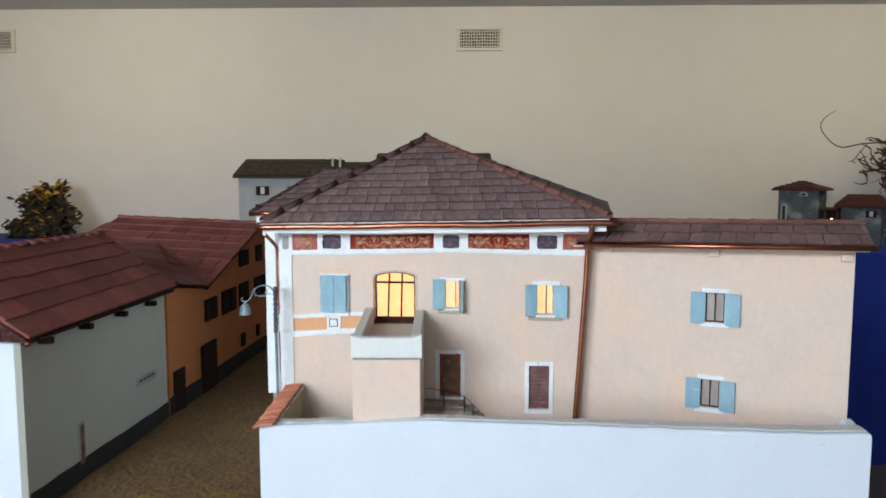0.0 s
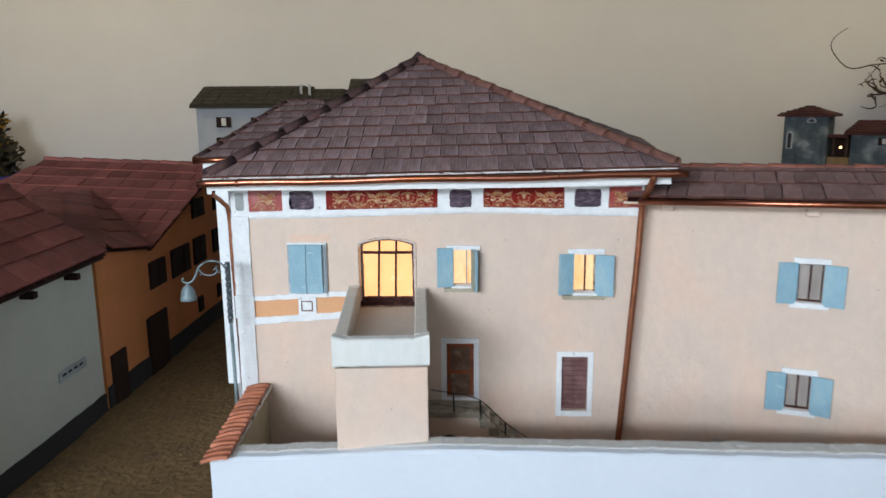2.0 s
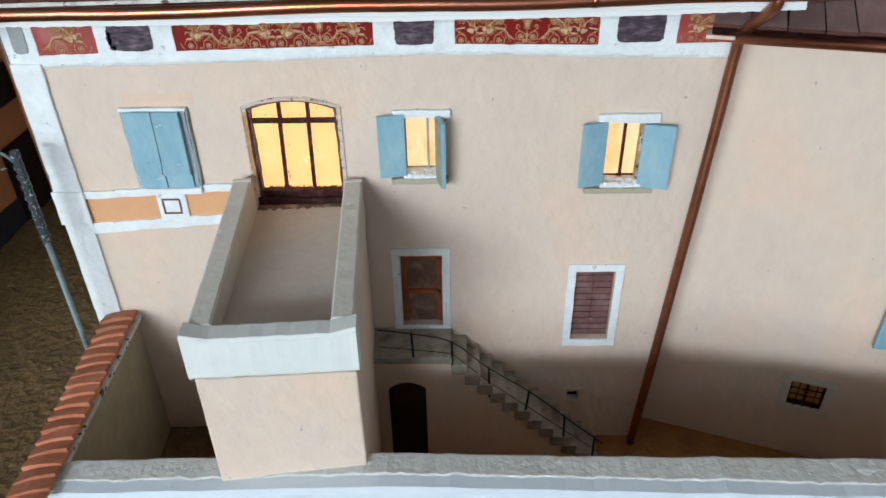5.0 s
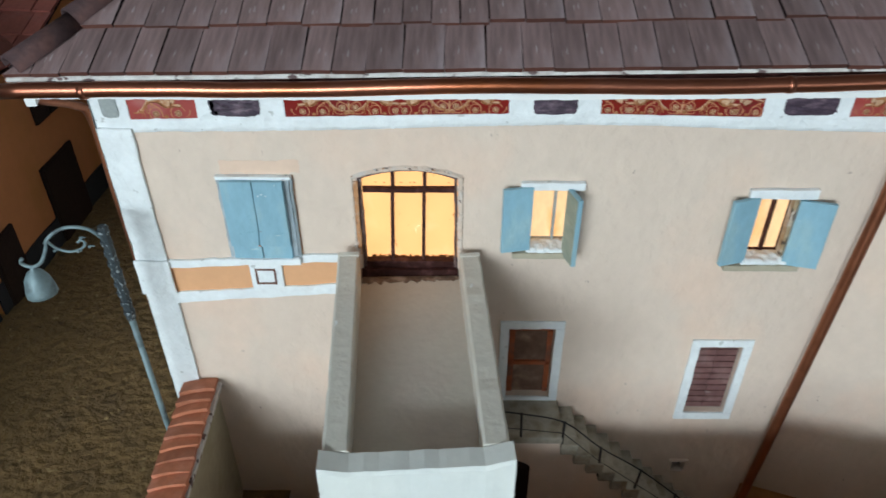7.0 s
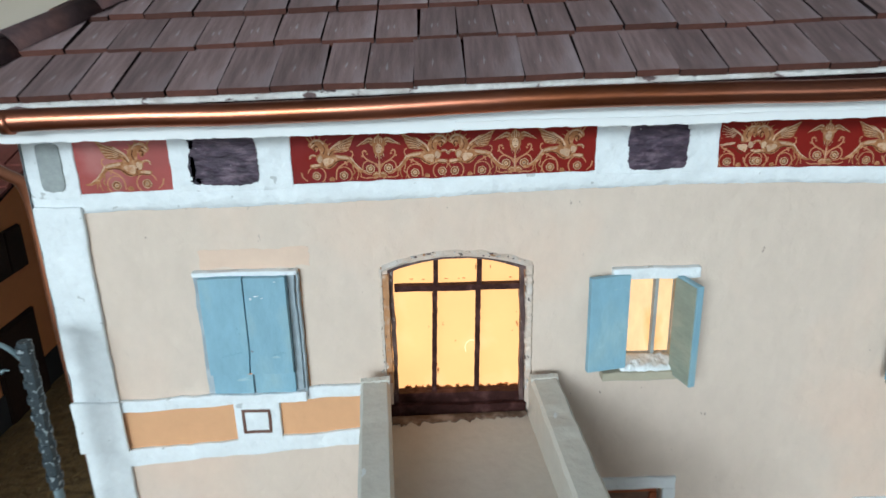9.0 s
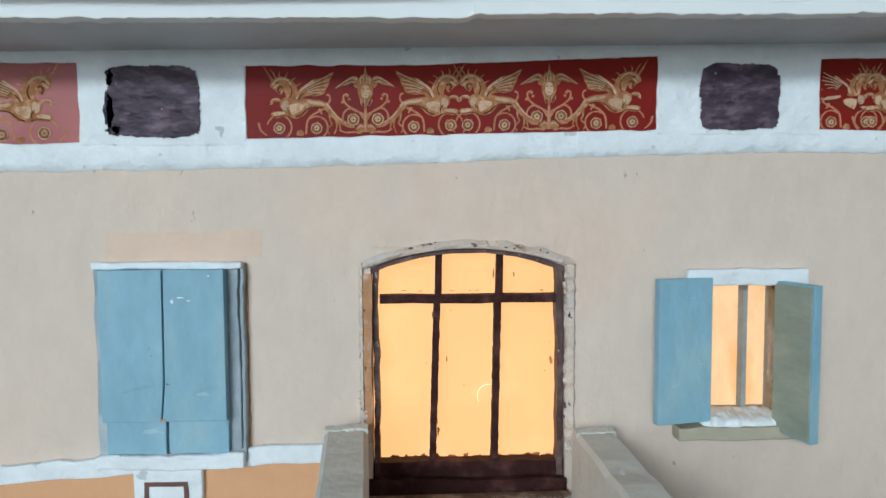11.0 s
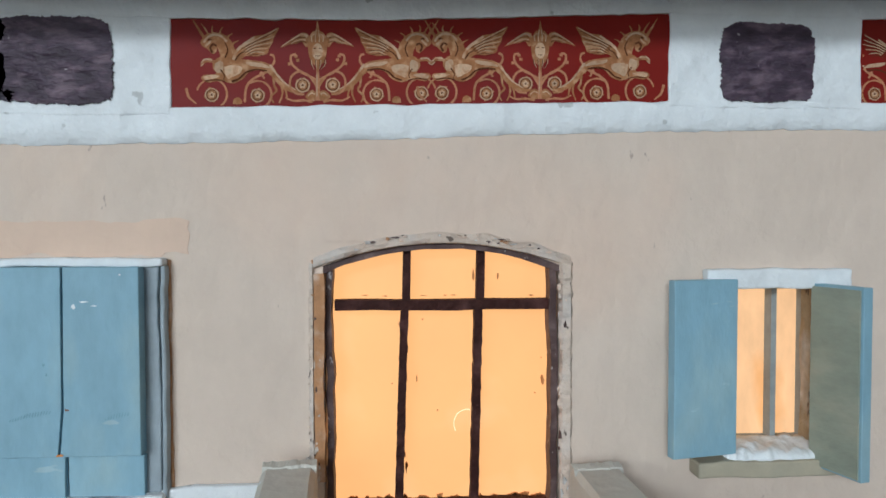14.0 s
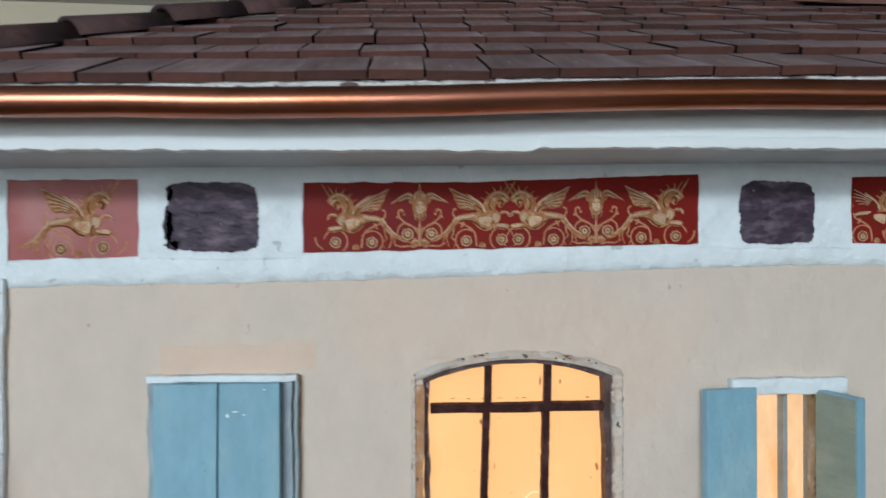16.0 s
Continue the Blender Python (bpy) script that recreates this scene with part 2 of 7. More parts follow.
FARWALL = mat("blue_grey_plaster", (0.41, 0.425, 0.44), 0.9, var=0.12, scale=14, bump=0.3, bscale2=5, blotch=(0.33, 0.37, 0.40))
FARROOF = mat("mossy_roof", (0.042, 0.037, 0.026), 0.9, var=0.3, scale=40, bump=0.6, isl=0.25, stretch=(1, 1, 1), dist=0.004)
STONE = mat("dark_stone_paint", (0.085, 0.11, 0.12), 0.9, var=0.5, scale=22, bump=0.6, bscale2=10, blotch=(0.23, 0.25, 0.25), dist=0.004)
TWIG = mat("twig_bark", (0.055, 0.035, 0.024), 0.9, var=0.4, scale=60, bump=0.5)
DRYLEAF = mat("dry_leaf", (0.045, 0.038, 0.02), 0.9, var=0.4, scale=40, bump=0.4, isl=0.5)
YELLOWLEAF = mat("yellow_leaf", (0.45, 0.24, 0.03), 0.9, var=0.3, scale=40, bump=0.3, isl=0.4)
BLUELED = mat("blue_lamp", (0.05, 0.09, 1.0), 0.4, var=0.0, scale=10, bump=0, emit=9.0)
WARMLED = mat("warm_lamp", (1.0, 0.6, 0.2), 0.4, var=0.0, scale=10, bump=0, emit=4.0)
TABLE = mat("board_top", (0.20, 0.15, 0.10), 0.9, var=0.2, scale=20, bump=0.2)


# ---- building helpers ----
class Shape:
    """Corners and faces gathered for one mesh."""

    def __init__(self):
        self.v, self.f = [], []

    def add(self, pts, faces):
        k = len(self.v)
        self.v += [tuple(p) for p in pts]
        self.f += [tuple(i + k for i in f) for f in faces]
        return self

    def box(self, x0, x1, y0, y1, z0, z1):
        p = [(x, y, z) for x in (x0, x1) for y in (y0, y1) for z in (z0, z1)]
        return self.add(p, [(0, 1, 3, 2), (4, 6, 7, 5), (0, 4, 5, 1), (2, 3, 7, 6), (0, 2, 6, 4), (1, 5, 7, 3)])

    def prism(self, pts, vec):
        """A flat outline swept along vec."""
        n, vec = len(pts), Vector(vec)
        a = [Vector(p) for p in pts]
        return self.add(a + [p + vec for p in a], [tuple(range(n))[::-1], tuple(range(n, 2 * n))] + [(i, (i + 1) % n, n + (i + 1) % n, n + i) for i in range(n)])

    def board(self, x0, x1, z0, z1, y0, y1, amp=0.0, step=0.006, seed=0.0):
        """An upright board facing -y with hand-cut, uneven edges."""
        return self.prism([(x, y0, z) for x, z in rough_rect(x0, x1, z0, z1, amp, step, seed)], (0, y1 - y0, 0))

    def tube(self, pts, r, n=8, taper=None):
        pts = [Vector(p) for p in pts]
        rows, ref = [], None
        for i, p in enumerate(pts):
            d = (pts[min(i + 1, len(pts) - 1)] - pts[max(i - 1, 0)]).normalized()
            if ref is None:
                ref = Vector((0, 0, 1)) if abs(d.z) < 0.9 else Vector((1, 0, 0))
            a = (ref - d * ref.dot(d)).normalized()
            ref = a
            b = d.cross(a)
            q = r if taper is None else r + (taper - r) * i / (len(pts) - 1)
            rows.append([p + (a * math.cos(t) + b * math.sin(t)) * q for t in (2 * math.pi * j / n for j in range(n))])
        k = len(self.v)
        self.v += [tuple(p) for row in rows for p in row]
        for i in range(len(rows) - 1):
            for j in range(n):
                self.f.append((k + i * n + j, k + i * n + (j + 1) % n, k + (i + 1) * n + (j + 1) % n, k + (i + 1) * n + j))
        self.f.append(tuple(k + j for j in range(n))[::-1])
        self.f.append(tuple(k + (len(rows) - 1) * n + j for j in range(n)))
        return self

    def loft(self, rows, closed=True):
        """Rings of equal length joined into one skin, with its ends shut."""
        k, w = len(self.v), len(rows[0])
        for r in rows:
            self.v += [tuple(p) for p in r]
        for i in range(len(rows) - 1):
            for j in range(w if closed else w - 1):
                self.f.append((k + i * w + j, k + (i + 1) * w + j, k + (i + 1) * w + (j + 1) % w, k + i * w + (j + 1) % w))
        if closed:
            self.f += [tuple(k + j for j in range(w)), tuple(k + (len(rows) - 1) * w + j for j in range(w))]
        return self

    def mesh(self, name, m=None):
        me = bpy.data.meshes.new(name)
        pts = [tuple(m @ Vector(p)) for p in self.v] if m else self.v
        me.from_pydata(pts, [], self.f)
        b = bmesh.new()
        b.from_mesh(me)
        bmesh.ops.recalc_face_normals(b, faces=b.faces)
        b.to_mesh(me)
        b.free()
        return me


def rough_rect(x0, x1, z0, z1, amp, step=0.006, seed=0.0):
    pts = []
    for ax, az, bx, bz in ((x0, z0, x1, z0), (x1, z0, x1, z1), (x1, z1, x0, z1), (x0, z1, x0, z0)):
        n = max(1, int(round(math.hypot(bx - ax, bz - az) / step))) if amp else 1
        for i in range(n):
            x, z = ax + (bx - ax) * i / n, az + (bz - az) * i / n
            j = amp * (noise.noise((x * 70 + seed, z * 70, seed * 3.1)) + 0.6 * noise.noise((x * 260 + seed, z * 260, seed)))
            k = amp * (noise.noise((x * 70 + seed + 40, z * 70, seed * 1.7)) + 0.6 * noise.noise((x * 260 + 9, z * 260, seed)))
            pts.append((x + j, z + k))
    return pts


def part(name, shape, material, parent=None, label="", m=None, bevel=0.0, smooth=False, kind=""):
    ob = new(name, shape.mesh(name, m) if isinstance(shape, Shape) else shape)
    if not ob.data.materials:
        ob.data.materials.append(material)
    if parent:
        ob.parent = parent
    if smooth:
        for p in ob.data.polygons:
            p.use_smooth = True
    if bevel:
        b = ob.modifiers.new("bevel", "BEVEL")
        b.width, b.segments, b.limit_method = bevel, 2, "ANGLE"
    return tagged(ob, label, kind=kind)


def thing(name, label, category, group="", kind="", at=(0, 0, 0)):
    ob = new(name)
    ob.empty_display_size = 0.02
    return tagged(ob, label, category, group, kind)


def walled(x0, x1, z0, z1, t, holes):
    """A wall in the plane y = 0 (front) to t (back), with rectangular openings cut through."""
    s = Shape()
    xs = sorted({x0, x1, *(h[0] for h in holes), *(h[1] for h in holes)})
    zs = sorted({z0, z1, *(h[2] for h in holes), *(h[3] for h in holes)})
    inside = lambda x, z: any(h[0] < x < h[1] and h[2] < z < h[3] for h in holes)
    full = lambda i, j: 0 <= i < len(xs) - 1 and 0 <= j < len(zs) - 1 and not inside((xs[i] + xs[i + 1]) / 2, (zs[j] + zs[j + 1]) / 2)
    for i in range(len(xs) - 1):
        for j in range(len(zs) - 1):
            if not full(i, j):
                continue
            a, b, c, d = xs[i], xs[i + 1], zs[j], zs[j + 1]
            s.add([(a, 0, c), (b, 0, c), (b, 0, d), (a, 0, d)], [(0, 1, 2, 3)])
            s.add([(a, t, c), (b, t, c), (b, t, d), (a, t, d)], [(3, 2, 1, 0)])
            if not full(i - 1, j):
                s.add([(a, 0, c), (a, t, c), (a, t, d), (a, 0, d)], [(3, 2, 1, 0)])
            if not full(i + 1, j):
                s.add([(b, 0, c), (b, t, c), (b, t, d), (b, 0, d)], [(0, 1, 2, 3)])
            if not full(i, j - 1):
                s.add([(a, 0, c), (b, 0, c), (b, t, c), (a, t, c)], [(3, 2, 1, 0)])
            if not full(i, j + 1):
                s.add([(a, 0, d), (b, 0, d), (b, t, d), (a, t, d)], [(0, 1, 2, 3)])
    return s


def clip(poly, edge_a, edge_b):
    """Keeps the part of a 2D outline to the left of the line a to b."""
    out = []
    side = lambda p: (edge_b[0] - edge_a[0]) * (p[1] - edge_a[1]) - (edge_b[1] - edge_a[1]) * (p[0] - edge_a[0])
    for i, p in enumerate(poly):
        q = poly[(i + 1) % len(poly)]
        sp, sq = side(p), side(q)
        if sp >= 0:
            out.append(p)
        if sp * sq < 0:
            k = sp / (sp - sq)
            out.append((p[0] + (q[0] - p[0]) * k, p[1] + (q[1] - p[1]) * k))
    return out


def area(poly):
    return 0.5 * sum(p[0] * q[1] - q[0] * p[1] for p, q in zip(poly, poly[1:] + poly[:1]))


def tiled_slope(parent, corners, tile_w, row_h, thick, material, name="shingle", seed=1, jitter=1.0, edge=None):
    """Overlapping tiles, each its own object, on a flat slope. corners: eave start, eave end, then the rest, anticlockwise from outside."""
    c = [Vector(p) for p in corners]
    u = (c[1] - c[0]).normalized()
    nrm = (c[1] - c[0]).cross(c[-1] - c[0]).normalized()
    v = nrm.cross(u)
    flat = [((p - c[0]).dot(u), (p - c[0]).dot(v)) for p in c]
    top, lo, hi = max(p[1] for p in flat), min(p[0] for p in flat), max(p[0] for p in flat)
    rnd = random.Random(seed)
    frame_m = Matrix((u, v, nrm)).transposed().to_4x4()
    frame_m.translation = c[0]
    shared, row, y = {}, 0, 0.0
    while y < top - row_h * 0.15:
        x = lo - rnd.random() * tile_w
        wob = rnd.uniform(-1, 1) * 0.06 * row_h * jitter
        while x < hi:
            w = tile_w * rnd.choice((0.82, 0.92, 1.0, 1.0, 1.12))
            y0, y1 = y + wob + rnd.uniform(-1, 1) * 0.04 * row_h * jitter, y + row_h * (1.3 if row == 0 else 1.18)
            if row == 0:
                y0 = y
            gap = rnd.uniform(0.008, 0.026) * tile_w
            poly = [(x + gap, y0), (x + w - gap, y0), (x + w - gap, y1), (x + gap, y1)]
            cut = poly
            for i in range(len(flat)):
                if len(cut) > 2:
                    cut = clip(cut, flat[i], flat[(i + 1) % len(flat)])
            lift = thick * (1.0 + rnd.uniform(-0.15, 0.22) * jitter)
            if len(cut) > 2 and area(cut) > 0.12 * tile_w * row_h:
                whole = abs(area(cut) - area(poly)) < 1e-9
                key = (round(w, 5), round(y1 - y0, 3), round(gap / tile_w, 2)) if whole else None
                ox, oy = cut[0] if not whole else poly[0]
                if key in shared and whole:
                    me = shared[key]
                else:
                    s = Shape()
                    n = len(cut)
                    h = lambda p: lift * 1.05 - (p[1] - y0) / (y1 - y0) * thick * 0.95
                    s.add([(p[0] - ox, p[1] - oy, h(p)) for p in cut] + [(p[0] - ox, p[1] - oy, h(p) - thick) for p in cut],
                          [tuple(range(n)), tuple(range(n, 2 * n))[::-1]] + [(i, n + i, n + (i + 1) % n, (i + 1) % n) for i in range(n)])
                    me = bpy.data.meshes.new(name)
                    me.from_pydata(s.v, [], s.f)
                    me.materials.append(material)
                    if edge:
                        me.materials.append(edge)
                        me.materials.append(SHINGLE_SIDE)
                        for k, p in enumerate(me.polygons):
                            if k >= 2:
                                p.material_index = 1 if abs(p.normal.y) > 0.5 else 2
                    if whole:
                        shared[key] = me
                ob = new(name, me)
                ob.parent = parent
                ob.matrix_basis = frame_m @ Matrix.Translation((ox, oy, 0)) @ pose(0, 0, 0, rnd.uniform(-0.5, 0.5) * jitter, rnd.uniform(-0.8, 0.8) * jitter, rnd.uniform(-0.9, 0.9) * jitter)
            x += w
        y += row_h * (1.12 if row == 0 else 1.0)
        row += 1


def cap_row(parent, a, b, r, length, material, name="ridge_tile", seed=3, lift=0.0, rim=None):
    """Half-round tiles laid one over the next along a hip or ridge, from the low end a to the high end b."""
    a, b = Vector(a), Vector(b)
    d = (b - a).normalized()
    side = d.cross(Vector((0, 0, 1))).normalized()
    up = side.cross(d).normalized()
    rnd = random.Random(seed)
    s, n = Shape(), 8
    rows = []
    for k, (x, q) in enumerate(((0.0, r * 1.05), (0.5, r * 1.0), (1.0, r * 0.95))):
        for rr in (q, q * 0.78):
            rows.append([(x * length * 1.12, -math.cos(math.pi * j / n) * rr, math.sin(math.pi * j / n) * rr) for j in range(n + 1)])
    s.v = [p for row in rows for p in row]
    w = n + 1
    for k in (0, 2):
        for j in range(n):
            s.f.append((k * w + j, k * w + j + 1, (k + 2) * w + j + 1, (k + 2) * w + j))
            s.f.append(((k + 1) * w + j, (k + 3) * w + j, (k + 3) * w + j + 1, (k + 1) * w + j + 1))
    for j in range(n):
        s.f.append((j, w + j, w + j + 1, j + 1))
        s.f.append((4 * w + j, 4 * w + j + 1, 5 * w + j + 1, 5 * w + j))
    me = s.mesh(name)
    me.materials.append(material)
    me.materials.append(rim or material)
    for p in me.polygons:
        p.use_smooth = True
        if rim and abs(p.normal.x) > 0.8:
            p.material_index = 1
    m0 = Matrix((d, side * -1, up)).transposed().to_4x4()
    count = max(1, int((b - a).length / length))
    for i in range(count):
        ob = new(name, me)
        ob.parent = parent
        mm = m0.copy()
        mm.translation = a + d * (i * (b - a).length / count) + up * (lift + rnd.uniform(0, 0.0008))
        ob.matrix_basis = mm @ pose(0, 0, 0, rnd.uniform(-3, 3), rnd.uniform(1, 2.5), rnd.uniform(-1.5, 1.5))

# ---- the room ----
BACK = pose(-0.322, 5.18, 0, 0, 0, 2.7)      # the far wall's frame: x along it, y behind it
CEIL = 2.60
s = Shape()
s.box(-6, 6, 0, 0.15, 0, CEIL)
tagged(part("wall_north", s, ROOMWALL, m=BACK), "cream painted far wall of the room", "wall", kind="structure")
s = Shape()
s.box(-4.35, -4.2, -2.0, 6.5, 0, CEIL)
tagged(part("wall_west", s, ROOMWALL), "cream painted side wall of the room", "wall", kind="structure")
s = Shape()
s.box(4.2, 4.35, -2.0, 7.0, 0, CEIL)
tagged(part("wall_east", s, ROOMWALL), "cream painted side wall of the room", "wall", kind="structure")
s = walled(-4.2, 4.2, 0, CEIL, 0.2, [(-2.3, -0.4, 1.05, 2.45), (0.85, 2.25, 1.05, 2.35)])
tagged(part("wall_south", s, ROOMWALL, m=pose(0, -2.0, 0)), "cream painted wall with two windows", "wall", kind="structure")
s = Shape()
s.box(-4.35, 4.35, -2.0, 7.0, -0.1, 0)
tagged(part("floor", s, ROOMFLOOR), "dark tiled floor of the room", "floor", kind="structure")
s = Shape()
s.box(-4.35, 4.35, -2.0, 7.0, CEIL, CEIL + 0.1)
tagged(part("ceiling", s, CEILING), "plain off-white painted ceiling", "ceiling", kind="structure")


def room_window(name, x0, x1, top=2.35):
    w = thing(name, "white-framed window, out of view, for daylight and fill", "window", kind="structure")
    s = Shape()
    for a, b, c, d in ((x0, x1, 1.05, 1.10), (x0, x1, top - 0.05, top), (x0, x0 + 0.05, 1.10, top - 0.05), (x1 - 0.05, x1, 1.10, top - 0.05), ((x0 + x1) / 2 - 0.03, (x0 + x1) / 2 + 0.03, 1.10, top - 0.05)):
        s.box(a, b, -1.98, -1.93, c, d)
    part("window_frame", s, VENTFRAME, w)


room_window("window_1", -2.3, -0.4, 2.45)
# an added, unseen window that houses the weak fill lamp
room_window("fill_window_2", 0.85, 2.25)


def wall_vent(x, z):
    v = thing("wall_vent", "cream metal air vent with a dark grille", "vent", "vents in the far wall")
    w, h = 0.304, 0.156
    s = Shape()
    for a, b, c, d in ((x - w / 2, x + w / 2, z - h / 2, z - h / 2 + 0.02), (x - w / 2, x + w / 2, z + h / 2 - 0.02, z + h / 2), (x - w / 2, x - w / 2 + 0.022, z - h / 2 + 0.02, z + h / 2 - 0.02), (x + w / 2 - 0.022, x + w / 2, z - h / 2 + 0.02, z + h / 2 - 0.02)):
        s.box(a, b, -0.018, -0.0005, c, d)
    part("frame", s, VENTFRAME, v, m=BACK, bevel=0.003)
    s = Shape()
    s.box(x - w / 2 + 0.02, x + w / 2 - 0.02, -0.004, -0.001, z - h / 2 + 0.018, z + h / 2 - 0.018)
    part("backing", s, VENTDARK, v, m=BACK)
    for i in range(15):
        s = Shape()
        xx = x - w / 2 + 0.03 + i * (w - 0.06) / 14
        s.box(xx - 0.0028, xx + 0.0028, -0.013, -0.008, z - h / 2 + 0.02, z + h / 2 - 0.02)
        part("slat", s, VENTFRAME, v, m=BACK)
    for i in range(6):
        s = Shape()
        zz = z - h / 2 + 0.03 + i * (h - 0.06) / 5
        s.box(x - w / 2 + 0.02, x + w / 2 - 0.02, -0.0078, -0.005, zz - 0.002, zz + 0.002)
        part("slat", s, VENTFRAME, v, m=BACK)


wall_vent(0.182, 2.391)
wall_vent(-3.096, 2.393)


# ---- the board with the street ----
def ground(x, y):
    return 0.9185 + 0.004 * noise.noise((x * 9, y * 9, 0)) + 0.0025 * noise.noise((x * 40, y * 40, 2))


s = Shape()
nx, ny = 60, 110
for j in range(ny + 1):
    for i in range(nx + 1):
        x, y = -0.80 + 0.47 * i / nx, 1.0 + 2.2 * j / ny
        s.v.append((x, y, ground(x, y)))
for j in range(ny):
    for i in range(nx):
        k = j * (nx + 1) + i
        s.f.append((k, k + 1, k + nx + 2, k + nx + 1))
street = part("street", s, STREET, smooth=True)
tagged(street, "sandy ochre village street with a rough worn surface", "street", kind="structure")
s = Shape()
s.box(-1.6, 0.60, 1.0, 3.2, 0.80, 0.885)
board = part("ground", s, TABLE, bevel=0.004)
tagged(board, "brown wooden base board under the model village", "base board", kind="structure")
s = Shape()
s.box(-1.58, 0.58, 1.03, 3.18, 0.0, 0.798)
tagged(part("display_table", s, BLUECLOTH, bevel=0.01), "display table draped in blue cloth to the floor", "table")


# ---- main house ----
FY = 1.572
FRONT = pose(0, FY, 0)
XL, XR, ZB, ZT = -0.411, 0.142, 0.885, 1.369
house = thing("main_house", "peach plastered model house with a hipped shingle roof and painted frieze", "house")

DOOR = (-0.2385, -0.1652, 1.196, 1.2868)
WIN2 = (-0.1130, -0.0815, 1.2205, 1.2725)
WIN4 = (0.0515, 0.0830, 1.2115, 1.2655)
LDOOR = (-0.1215, -0.0835, 1.0585, 1.1385)
LWIN = (0.0395, 0.0755, 1.0395, 1.1195)
HOLE = (0.0425, 0.0545, 0.9575, 0.9705)
FRESCO = ((-0.389, -0.3430, RED), (-0.283, -0.132, RED), (-0.0705, 0.0375, RED), (0.0965, 0.1395, RED))
SQUARES = ((-0.407, -0.3955, GREYPAINT, 1.3265, 1.3505), (-0.3320, -0.2995, PURPLE, 1.3278, 1.3530), (-0.1158, -0.0865, PURPLE, 1.3300, 1.3540), (0.051, 0.086, PURPLE, 1.3300, 1.3540))
s = walled(XL, 0.112, ZB, ZT, 0.012, [DOOR, WIN2, WIN4, LDOOR, LWIN, HOLE])
s.prism([(0.112, 0, ZB), (0.1125, 0, ZB), (XR, 0, ZT), (0.112, 0, ZT)], (0, 0.012, 0))
# the flat arch over the terrace door
arch = [(DOOR[0] + (DOOR[1] - DOOR[0]) * i / 12, 1.2868 - 0.0075 * (2 * i / 12 - 1) ** 2) for i in range(13)]
for (xa, za), (xb, zb) in zip(arch[:-1], arch[1:]):
    s.prism([(xa, 0, za), (xb, 0, zb), (xb, 0, 1.2869), (xa, 0, 1.2869)], (0, 0.012, 0))
part("front_wall", s, PEACH, house, m=FRONT)
# other walls of the house, on its skewed plan
LEFT_FAR = (-0.555, 1.960)
ZS = 1.362
s = Shape()
s.prism([(XL, FY + 0.001, ZB), (LEFT_FAR[0], LEFT_FAR[1], ZB), (LEFT_FAR[0], LEFT_FAR[1], ZS), (XL, FY + 0.001, ZS)], (0.012, 0.004, 0))
part("side_wall", s, WHITE, house)
s = Shape()
s.prism([(0.111, FY + 0.013, ZB), (0.214, 2.0, ZB), (0.214, 2.0, ZT), (0.111, FY + 0.013, ZT)], (-0.012, 0.003, 0))
part("side_wall", s, PEACH, house)
s = Shape()
s.prism([(LEFT_FAR[0] + 0.01, 2.0, ZB), (0.21, 2.0, ZB), (0.21, 2.0, ZS), (LEFT_FAR[0] + 0.01, 2.0, ZS)], (0, 0.012, 0))
part("back_wall", s, PEACH, house)

# corner pilaster, string courses and orange band
s = Shape()
s.board(XL - 0.003, -0.3900, 0.98, 1.3185, -0.003, 0.0, 0.0008, seed=1)
part("pilaster", s, WHITE, house, "white corner pilaster with uneven painted edge", m=FRONT, bevel=0.0008)
s = Shape()
s.prism([(XL - 0.003, -0.003, 0.98), (XL - 0.004, 0, 0.98), (XL - 0.0175, 0.034, 0.98), (XL - 0.0145, 0.034, 0.98)], (0, 0, 0.375))
part("pilaster", s, WHITE, house, "white corner pilaster with uneven painted edge", m=FRONT, bevel=0.0008)
s = Shape()
s.board(-0.4155, -0.3880, 1.1755, 1.2075, -0.0055, -0.003, 0.0006, seed=7)
part("pilaster_block", s, WHITE, house, m=FRONT, bevel=0.0008)
s = Shape()
s.prism([(x, -0.0012, z + 0.065 * (x + 0.3905)) for x, z in rough_rect(-0.3905, -0.2485, 1.1745, 1.2015, 0.0008, 0.006, 3)], (0, 0.0012, 0))
part("painted_band", s, ORANGEBAND, house, "orange painted band", m=FRONT)
for z0, z1, sd, rise in ((1.1995, 1.2065, 5, 0.055), (1.1650, 1.1752, 9, 0.078)):
    s = Shape()
    s.prism([(x, -0.003, z + rise * (x + 0.3905)) for x, z in rough_rect(-0.3907, -0.2470, z0, z1, 0.0011, 0.006, sd)], (0, 0.003, 0))
    part("string_course", s, WHITE, house, "uneven white string course", m=FRONT, bevel=0.0007)
s = Shape()
s.board(-0.3270, -0.3015, 1.1800, 1.2050, -0.0038, -0.0002, 0.0005, seed=2)
deco = part("square_plaque", s, WHITE, house, "white square plaque with a brown painted outline", m=FRONT, bevel=0.0006)
s = Shape()
for a, b, c, d in ((-0.3228, -0.3068, 1.1855, 1.1871), (-0.3228, -0.3068, 1.1989, 1.2005), (-0.3228, -0.3212, 1.1871, 1.1989), (-0.3084, -0.3068, 1.1871, 1.1989)):
    s.board(a, b, c, d, -0.0043, -0.0037, 0.0003, 0.002, seed=a * 90)
part("painted_outline", s, REDDOOR, deco, m=FRONT)

# frieze: white plaster with openings for the painted fields, which lie behind it
fz0, fz1 = 1.3270, 1.3560
edges = sorted((a, b) for a, b, _ in FRESCO)
s = Shape()


